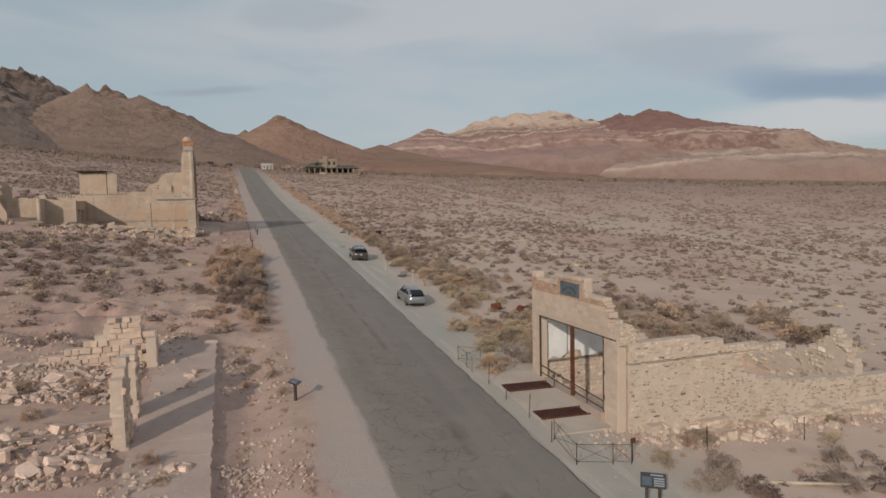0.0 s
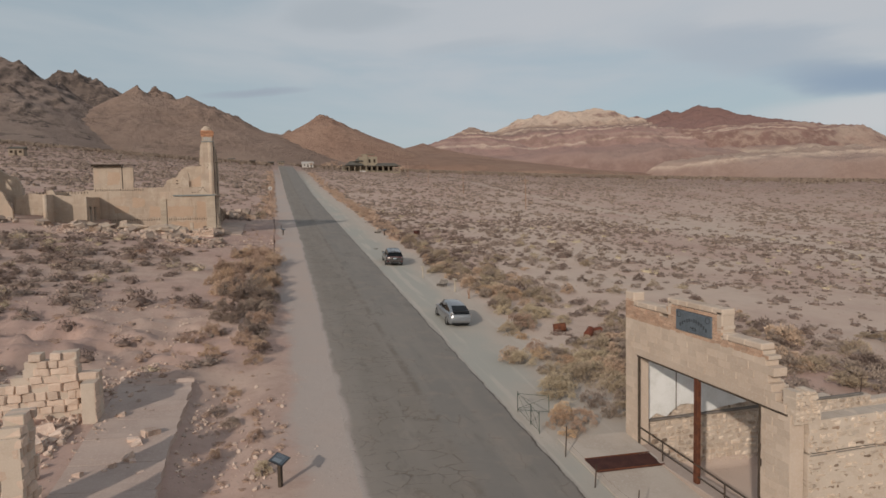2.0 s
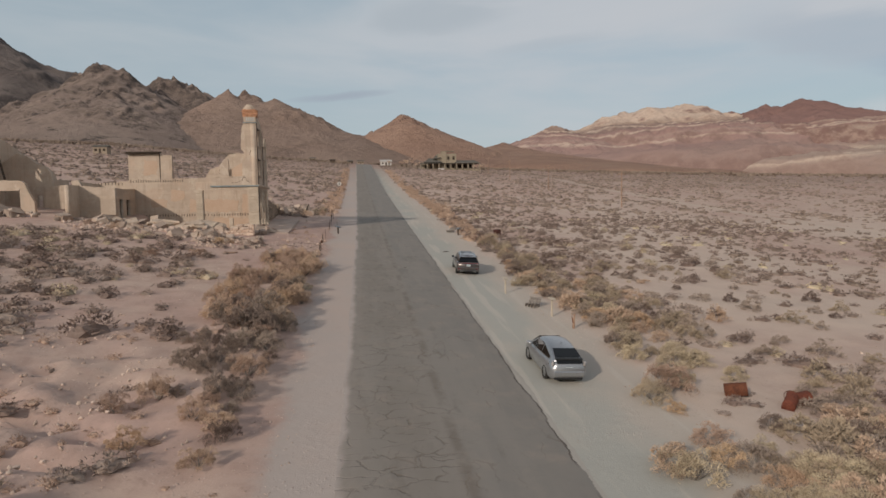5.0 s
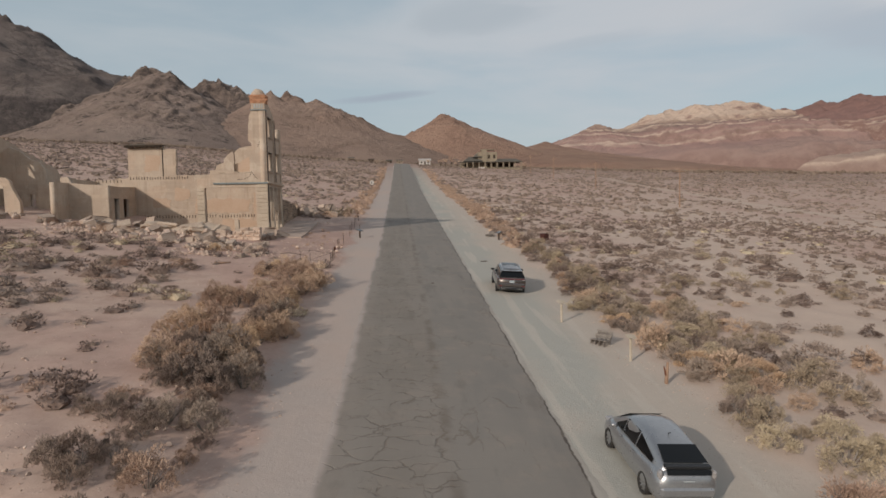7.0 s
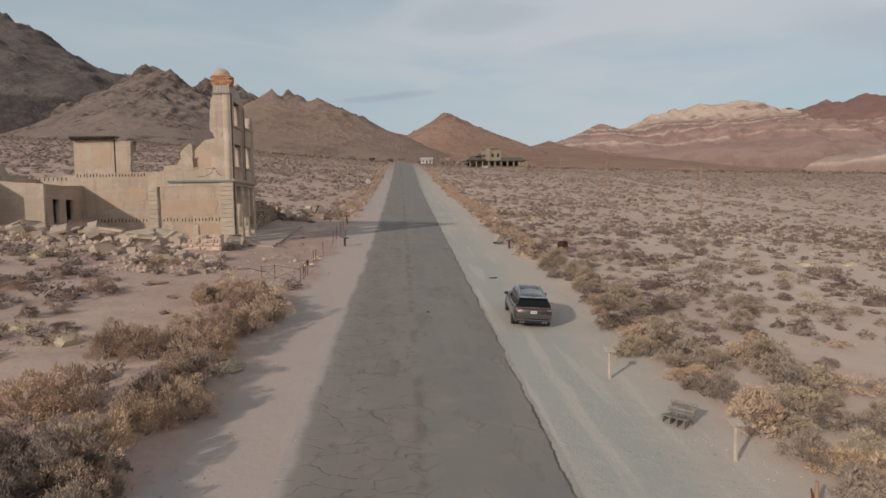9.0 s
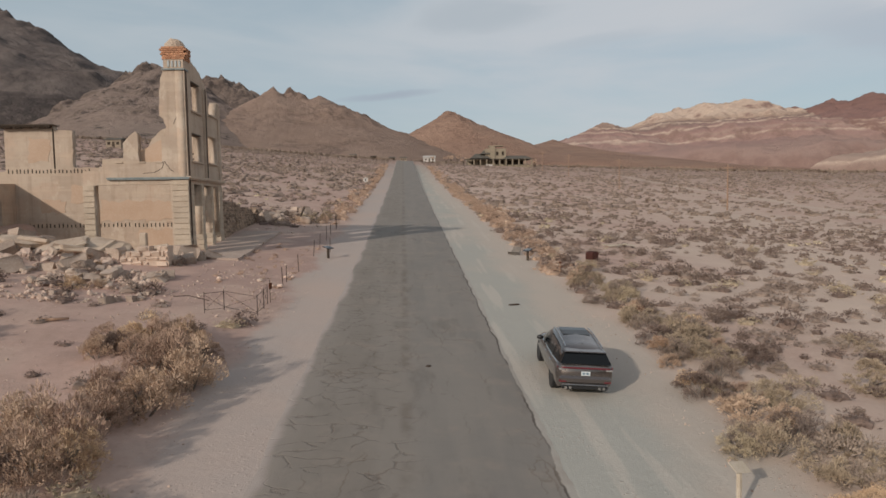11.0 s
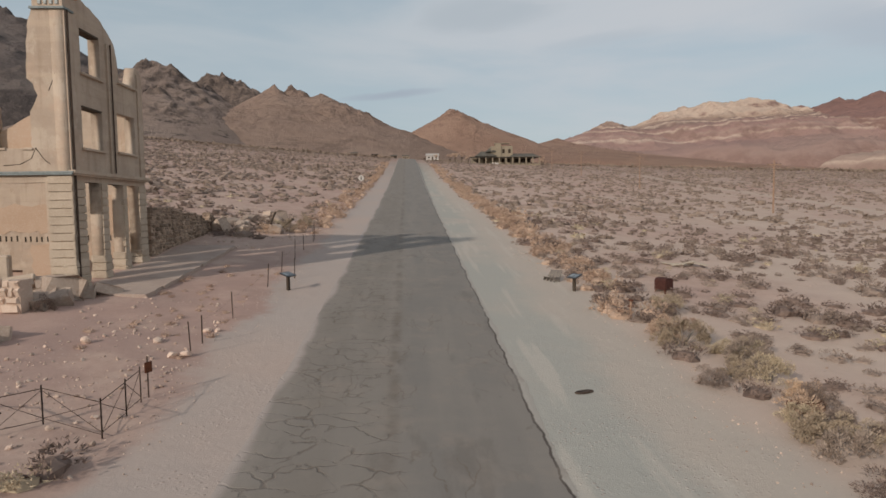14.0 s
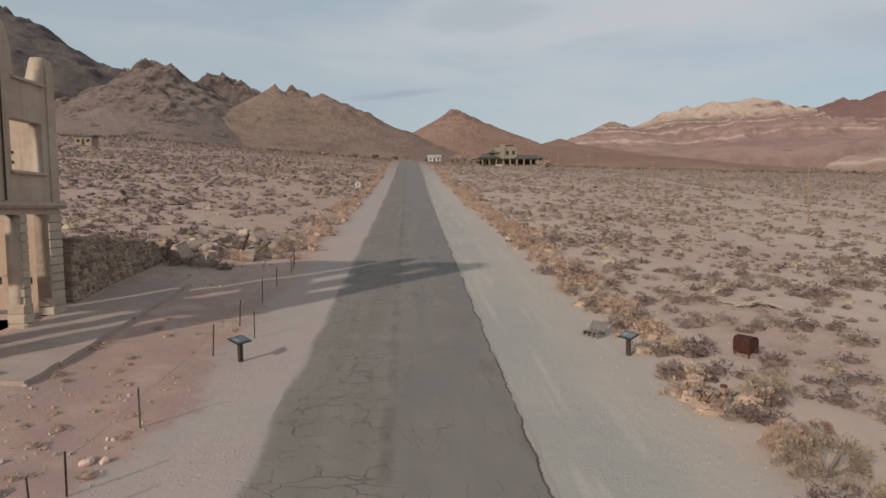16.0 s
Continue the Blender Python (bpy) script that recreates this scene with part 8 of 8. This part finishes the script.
STEMS = [stem_mesh(900 + s) for s in range(6)]
BUSHES = {m: bush_meshes(m) for m in (M_SAGE, M_TANBUSH, M_OLIVE, M_ORANGE, M_DARKBUSH)}
KIND = {M_SAGE: "grey-brown sagebrush mound", M_TANBUSH: "dry tan bushy shrub", M_OLIVE: "olive-yellow rabbitbrush", M_ORANGE: "rust-orange dry weed clump", M_DARKBUSH: "low dark brown scrub"}
taken = []


def bush(x, y, w, material, rnd, tall=1.0, where="on the desert sand"):
    k = rnd.randrange(len(FULL))
    ob = new("shrub")
    leaf, stem = new("foliage", BUSHES[material][k]), new("woody_base", STEMS[k])
    leaf.parent = stem.parent = ob
    ob.matrix_world = Matrix.LocRotScale((x, y, gz(x, y) - 0.03 * w), Euler((rnd.uniform(-0.08, 0.08), rnd.uniform(-0.08, 0.08), rnd.uniform(0, 6.28))), (w * rnd.uniform(0.85, 1.2), w * rnd.uniform(0.85, 1.2), w * tall * rnd.uniform(0.8, 1.15)))
    tagged(ob, KIND[material] + " " + where, "shrub", "shrubs")
    taken.append((x, y, w * 0.45))


outer = collections.defaultdict(list)


def outer_bush(x, y, w, material, rnd, tall=1.0):
    """A bush of the outer brush, gathered by material."""
    outer[material].append((rnd.randrange(len(LITE)), Matrix.LocRotScale((x, y, gz(x, y) - 0.03 * w), Euler((rnd.uniform(-0.08, 0.08), rnd.uniform(-0.08, 0.08), rnd.uniform(0, 6.28))), (w * rnd.uniform(0.85, 1.25), w * rnd.uniform(0.85, 1.25), w * tall * rnd.uniform(0.8, 1.15)))))
    taken.append((x, y, w * 0.45))


def mix(rnd, *pairs):
    k = rnd.random() * sum(p[1] for p in pairs)
    for m, p in pairs:
        k -= p
        if k <= 0:
            return m
    return pairs[-1][0]


rnd = random.Random(77)
# west row along the shoulder
made = 0
while made < 34:
    y = rnd.uniform(46, 60.5)
    x = 2.3 + 0.3 * math.sin(y * 0.5) - abs(rnd.gauss(0, 1.7))
    if x < -3.5 or any(math.hypot(x - a, y - b) < 0.7 for a, b, _ in taken):
        continue
    bush(x, y, rnd.uniform(0.7, 1.6), mix(rnd, (M_TANBUSH, 3), (M_SAGE, 3), (M_ORANGE, 0.4), (M_DARKBUSH, 3)), rnd, 1.15, "in the row beside the road")
    made += 1
for cx, cy, rx, ry, count in ((0.6, 79.2, 2.1, 1.3, 13), (-0.3, 71.8, 2.4, 1.7, 14), (2.0, 66.6, 0.9, 2.5, 10), (-0.8, 65.3, 1.1, 0.9, 4), (1.0, 62.2, 1.4, 1.2, 7), (1.5, 74.8, 1.2, 1.6, 7), (1.2, 60.0, 1.4, 1.7, 9), (-0.9, 61.4, 1.0, 0.8, 4), (2.0, 77.0, 0.9, 1.4, 4)):
    made = 0
    while made < count:
        u, v = rnd.uniform(-1, 1), rnd.uniform(-1, 1)
        x, y = cx + rx * u, cy + ry * v
        if u * u + v * v > 1 or any(math.hypot(x - a, y - b) < 0.5 for a, b, _ in taken):
            continue
        bush(x, y, rnd.uniform(1.15, 2.1), mix(rnd, (M_TANBUSH, 7), (M_SAGE, 3.5 if cy < 64 else 1.2), (M_ORANGE, 2 if cy > 64 else 0.4), (M_DARKBUSH, 0.8)), rnd, 1.3, "in the row beside the road")
        made += 1
for x, y, w, m in ((-7.0, 80.8, 1.6, M_TANBUSH), (-6.0, 80.2, 1.2, M_DARKBUSH), (-10.3, 79.7, 1.5, M_TANBUSH), (-11.4, 80.2, 1.3, M_SAGE), (-7.4, 75.4, 1.1, M_DARKBUSH), (-5.1, 73.8, 1.2, M_DARKBUSH), (-6.6, 76.4, 0.9, M_SAGE)):
    bush(x, y, w, m, rnd, 0.85)
# east row along the gravel apron
made = 0
while made < 84:
    y = rnd.uniform(36, 100)
    edge = 19.2 + 1.2 * math.sin(y * 0.21 + 1.0) + (1.6 if y > 74 else 0)
    x = edge + abs(rnd.gauss(0, 1.9))
    if (x > 21 and y < 47 and rnd.random() < 0.3) or any(math.hypot(x - a, y - b) < 0.72 for a, b, _ in taken):
        continue
    if math.hypot(x - 24.3, y - 104.6) < 1.4 or math.hypot(x - 22.5, y - 49.8) < 1.6 or math.hypot(x - 17.7, y - 66.3) < 1.1:
        continue
    bush(x, y, rnd.uniform(0.9, 2.1), mix(rnd, (M_OLIVE, 6), (M_TANBUSH, 0.8), (M_SAGE, 3), (M_ORANGE, 3.0 if x < edge + 0.9 else 0.2), (M_DARKBUSH, 1.2)), rnd, 0.95, "at the gravel edge")
    made += 1
# big clump north of the shop
for i in range(30):
    bush(rnd.uniform(16.0, 23), rnd.uniform(35.4, 44.5), rnd.uniform(1.0, 2.2), mix(rnd, (M_OLIVE, 5), (M_TANBUSH, 2), (M_SAGE, 2), (M_ORANGE, 0.6)), rnd, 0.95, "beside the shop ruin")
# fuller clumps along the gravel edge
for cx, cy, rx, ry, count in ((23.2, 67.0, 3.2, 7.5, 46), (22.0, 84.8, 1.5, 3.2, 13)):
    made = 0
    while made < count:
        x, y = cx + rx * rnd.uniform(-1, 1), cy + ry * rnd.uniform(-1, 1)
        made += 1
        if not any(math.hypot(x - a, y - b) < 0.55 for a, b, _ in taken):
            outer_bush(x, y, rnd.uniform(1.1, 1.9), mix(rnd, (M_OLIVE, 5), (M_TANBUSH, 0.8), (M_SAGE, 4)), rnd, 1.0)
# open brush on the sand east of the apron
made = 0
while made < 95:
    u, y = rnd.random(), rnd.uniform(44, 84)
    x = 22.5 + 20 * u ** 1.3
    made += 1
    if math.hypot(x - 23.4, y - 50) < 2.0 or any(math.hypot(x - a, y - b) < 0.8 for a, b, _ in taken):
        continue
    outer_bush(x, y, rnd.uniform(0.8, 1.8), mix(rnd, (M_OLIVE, 4), (M_TANBUSH, 1.2), (M_SAGE, 5), (M_DARKBUSH, 3.5)), rnd, 0.8)
# dense brush behind the shop
for i in range(66):
    u, v = rnd.uniform(-1, 1), rnd.uniform(-1, 1)
    outer_bush(36.5 + 12.5 * u + 2.0 * v, 43.5 - 3.5 * u + 6.0 * v, rnd.uniform(1.3, 2.7), mix(rnd, (M_OLIVE, 3.5), (M_TANBUSH, 2.5), (M_SAGE, 4), (M_DARKBUSH, 1.5)), rnd, 0.9)
for i in range(62):
    u, v = rnd.random(), rnd.uniform(-1, 1)
    outer_bush(19.5 + 17.0 * u, 40.5 + 4.5 * v + 5.0 * math.sin(3.0 * u), rnd.uniform(1.2, 2.3), mix(rnd, (M_OLIVE, 5), (M_TANBUSH, 1.2), (M_SAGE, 4), (M_DARKBUSH, 1.2)), rnd, 0.85)
for x, y, w, m in ((15.0, 35.5, 1.3, M_ORANGE), (15.7, 36.6, 1.3, M_ORANGE), (14.9, 34.4, 0.9, M_ORANGE), (16.3, 35.6, 1.4, M_TANBUSH), (15.5, 34.9, 1.0, M_TANBUSH), (1.9, 36.1, 0.8, M_TANBUSH), (0.4, 35.2, 0.7, M_TANBUSH), (2.2, 33.3, 0.9, M_OLIVE), (0.2, 39.3, 0.8, M_SAGE), (1.8, 38.6, 0.6, M_TANBUSH), (-2.9, 24.4, 0.8, M_TANBUSH), (21.0, 23.4, 1.4, M_OLIVE), (27.7, 22.0, 1.0, M_OLIVE), (24.1, 18.6, 1.7, M_SAGE), (18.3, 19.6, 1.9, M_SAGE), (-7.5, 35.0, 1.0, M_TANBUSH), (-6.8, 33.4, 0.9, M_TANBUSH), (-9.8, 34.4, 1.1, M_TANBUSH), (-6.0, 98.7, 0.9, M_TANBUSH), (-6.9, 98.2, 1.0, M_TANBUSH), (-16.0, 95.2, 1.0, M_TANBUSH), (-12.0, 94.6, 0.8, M_SAGE), (-9.6, 95.6, 0.9, M_TANBUSH), (-14.2, 96.4, 1.1, M_TANBUSH), (-18.6, 94.4, 1.2, M_TANBUSH), (-8.2, 94.2, 0.7, M_ORANGE), (-24.0, 97.2, 1.0, M_TANBUSH), (-4.1, 95.9, 0.9, M_DARKBUSH), (-4.9, 96.5, 0.7, M_ORANGE), (-7.0, 89.0, 1.3, M_ORANGE), (-5.9, 89.2, 1.1, M_TANBUSH), (-1.2, 121.5, 1.5, M_TANBUSH), (0.2, 123.4, 1.6, M_OLIVE), (-21.5, 96.0, 1.1, M_TANBUSH), (20.9, 63.9, 0.7, M_ORANGE), (21.0, 87.5, 1.3, M_OLIVE), (21.9, 87.3, 1.2, M_SAGE), (20.9, 94.8, 2.2, M_OLIVE), (22.4, 92.6, 1.6, M_SAGE), (20.6, 95.9, 1.5, M_TANBUSH), (19.9, 90.4, 1.3, M_SAGE), (21.1, 91.2, 1.4, M_OLIVE), (17.6, 22.0, 1.2, M_OLIVE), (19.6, 20.6, 1.7, M_SAGE), (25.8, 20.2, 1.6, M_SAGE), (30.5, 24.0, 1.3, M_OLIVE), (20.0, 23.2, 1.1, M_TANBUSH), (-3.4, 26.0, 0.9, M_TANBUSH), (-8.6, 31.0, 0.9, M_TANBUSH), (-10.9, 25.5, 1.1, M_SAGE), (0.8, 41.5, 0.9, M_TANBUSH), (1.6, 45.2, 1.2, M_TANBUSH), (0.9, 37.9, 0.9, M_SAGE), (1.0, 126.5, 1.8, M_OLIVE), (-2.6, 127.6, 1.3, M_SAGE)):
    bush(x, y, w, m, rnd, 1.0, "on pale stony soil")


for material, rows in outer.items():
    tagged(joined("brush", LITE, rows, material), KIND[material] + " spread over the eastern sand", "brush", kind="stuff")


def clear_of(x, y):
    """Bare places: road, aprons, building plots."""
    if 3.0 < x < 19.6:
        return False
    if -1.0 < x <= 3.0 and (y < 44 or 85 < y):
        return x < 2.2 and y > 128
    if -5.5 < x <= -1.0 and (y < 43 or 90 < y < 118):
        return False
    if -38 < x < -4 and 92 < y < 118:
        return False
    if -18 < x < -4 and 20 < y < 40:
        return False
    if 17 < x < 38.5 and 21 < y < 35:
        return False
    if abs(x - 97 - 3 * math.sin(y * 0.02)) < 2.2 and 60 < y < 300:
        return False
    if 41 < x < 80 and 378 < y < 398:
        return False
    return True


def field(n, spread_of_r, az, seed):
    """Candidate spots over the plain: arrays x, y, distance, thinned by two scales of clumping."""
    r = np.random.default_rng(seed)
    d, a = spread_of_r(r.random(n)), np.radians(r.uniform(az[0], az[1], n))
    x, y = 6 + d * np.sin(a), 2 + d * np.cos(a)
    dens = lattice(x * 0.085, y * 0.085, 55) * 0.6 + lattice(x * 0.31, y * 0.31, 56) * 0.4
    patch = 0.55 + 0.9 * step(0.3, 0.7, fbm(x * 0.02, y * 0.02, 58, 3))
    want = np.where(x > 19, np.where(d < 80, 0.19, 0.30), np.where(y > 118, 0.42, 0.19)) * np.where((x > -9) & (x < 1) & (y > 44) & (y < 92), 0.35, 1.0)
    ok = r.random(n) < want * patch * step(0.12, 0.75, dens) * 1.75
    w = r.uniform(0.42, 1.22, n) ** 1.15 * np.where(r.random(n) < 0.16, 1.55, 1.0)
    return [p for p in zip(x[ok].tolist(), y[ok].tolist(), w[ok].tolist()) if clear_of(p[0], p[1])]


lo = random.Random(501)
near_spots = field(34000, lambda u: 15 + 135 * u, (-47, 62), 601) + field(13000, lambda u: 25 + 125 * np.sqrt(u), (-47, 62), 602)
fars = [(x, y, w * 1.35) for x, y, w in field(66000, lambda u: np.sqrt(150**2 + (400**2 - 150**2) * u), (-47, 62), 603)]
specks = [(x, y, w * 2.1) for x, y, w in field(82000, lambda u: np.sqrt(400**2 + (900**2 - 400**2) * u), (-47, 62), 604)]
seen, kept = set(), []
for x, y, w in near_spots:
    cell = (int(x / 1.1), int(y / 1.1))
    if cell in seen or any(abs(x - a) < c + 0.3 and abs(y - b) < c + 0.3 for a, b, c in taken):
        continue
    seen.add(cell)
    kept.append((x, y, w))


def scrub(name, spots, kinds, material, label, flat):
    xs, ys = np.array([s[0] for s in spots]), np.array([s[1] for s in spots])
    zs = ground(xs, ys)
    rows = []
    for (x, y, w), z in zip(spots, zs):
        rows.append((lo.randrange(len(kinds)), Matrix.LocRotScale((x, y, z - 0.02), Euler((0, 0, lo.uniform(0, 6.28))), (w * lo.uniform(0.9, 1.3), w * lo.uniform(0.9, 1.3), w * flat * lo.uniform(0.8, 1.2)))))
    tagged(joined(name, kinds, rows, material), label, "scrub", kind="stuff")


close_by = [(x, y, w * (1.4 if x < 1 and 40 < y < 92 else 1.2)) for x, y, w in kept if -26 < x < 44 and y < 125]
beyond = [k for k in kept if not (-26 < k[0] < 44 and k[1] < 125)]
for spots, kinds, grey in ((close_by, MID, M_SAGE), (beyond, THIN, M_FARBUSH)):
    scrub("desert_scrub", [k for i, k in enumerate(spots) if i % 13 in (0, 2, 4, 6, 8, 10)], kinds, grey, "low grey-brown desert scrub dotted over the sand", 0.75)
    scrub("desert_scrub", [k for i, k in enumerate(spots) if i % 13 in (1, 3, 5, 7, 9, 12)], kinds, M_DARKBUSH, "low dark brown desert scrub dotted over the sand", 0.75)
    scrub("desert_scrub", [k for i, k in enumerate(spots) if i % 13 == 11], kinds, M_OLIVE, "low olive-tan desert scrub dotted over the sand", 0.75)
scrub("distant_scrub", fars[::2], FAR, M_FARBUSH, "dark brown scrub thinning towards the hills", 0.8)
scrub("distant_scrub", fars[1::2], FAR, M_SAGE, "grey-brown scrub thinning towards the hills", 0.8)
scrub("distant_scrub", specks, SPECK, M_FARBUSH, "dark mauve-brown scrub on the far plain", 0.7)
around = []
while len(around) < 1500:
    x, y = lo.uniform(-110, 130), lo.uniform(-60, 70)
    if clear_of(x, y) and abs(math.degrees(math.atan2(x - 6, y - 2))) > 44:
        around.append((x, y, lo.uniform(0.5, 1.2)))
scrub("distant_scrub", around, FAR, M_SAGE, "grey scrub scattered over the sand behind the ruins", 0.8)
verge = []
for i in range(420):
    y = lo.uniform(98, 330)
    side = lo.random() < 0.5
    x = 19.5 + abs(lo.gauss(0, 1.6)) + (y - 98) * 0.004 if side else 3.2 - abs(lo.gauss(0, 1.5))
    if side or y > 122:
        verge.append((x, y, lo.uniform(0.8, 1.7)))
for i in range(150):
    y = lo.uniform(106, 215)
    verge.append((20.6 + abs(lo.gauss(0, 0.9)) + (y - 98) * 0.004, y, lo.uniform(0.9, 1.9)))
verge.append((22.3, 141.0, 3.4))
scrub("verge_shrubs", verge, MID, M_TANBUSH, "dry tan shrubs lining the road verge", 0.9)


weeds = [(lo.gauss(1.2, 1.5), lo.uniform(91, 108), lo.uniform(0.18, 0.5)) for i in range(55)] + [(lo.uniform(-0.6, 3.0), lo.uniform(18, 46), lo.uniform(0.18, 0.5)) for i in range(90)] + [(lo.uniform(18.5, 40), lo.uniform(17, 25), lo.uniform(0.2, 0.55)) for i in range(70)] + [(lo.uniform(-14, -5), lo.uniform(24, 38), lo.uniform(0.2, 0.6)) for i in range(50)] + [(lo.uniform(-15, 1), lo.uniform(41, 60), lo.uniform(0.25, 0.8)) for i in range(90)]
scrub("dry_weeds", [w for w in weeds if not 3.2 < w[0] < 18], MID, M_TANBUSH, "small dry weed tufts on the stony soil", 0.8)


# ---- bare trees near the depot ----
def tree(x, y, h, seed):
    z = gz(x, y)
    t = thing("tree", "brown nearly leafless desert tree near the depot", "tree", (x, y, z), 0, "depot trees")
    r = random.Random(seed)
    bm = rods(((0, 0, -0.4), (0.1, 0, h * 0.4), 0.16, 0.1))
    tips = []
    for i in range(7):
        a = r.uniform(0, 6.28)
        p = (0.1 + math.cos(a) * h * 0.3, math.sin(a) * h * 0.3, h * r.uniform(0.6, 0.95))
        rod(bm, (0.08, 0, h * r.uniform(0.2, 0.4)), p, 0.07, 0.02, sides=5)
        tips.append(p)
    part("trunk", bm, M_BROWNWOOD, t, "thin brown trunk and limbs")
    rows = [(r.randrange(len(MID)), Matrix.LocRotScale((p[0] * 0.9, p[1] * 0.9, p[2] - 0.5), Euler((0, 0, r.uniform(0, 6))), (h * 0.34, h * 0.34, h * 0.34))) for p in tips]
    crown = joined("crown", MID, rows, M_TANBUSH, t)
    tagged(crown, "sparse tan-brown crown of small leaves")


for i, (x, y, h) in enumerate(((34, 372, 5.0), (37.5, 376, 6.0), (40, 369, 4.2), (31, 366, 4.5), (78, 380, 4.5), (80, 384, 3.5), (27, 418, 4.0))):
    tree(x, y, h, i)
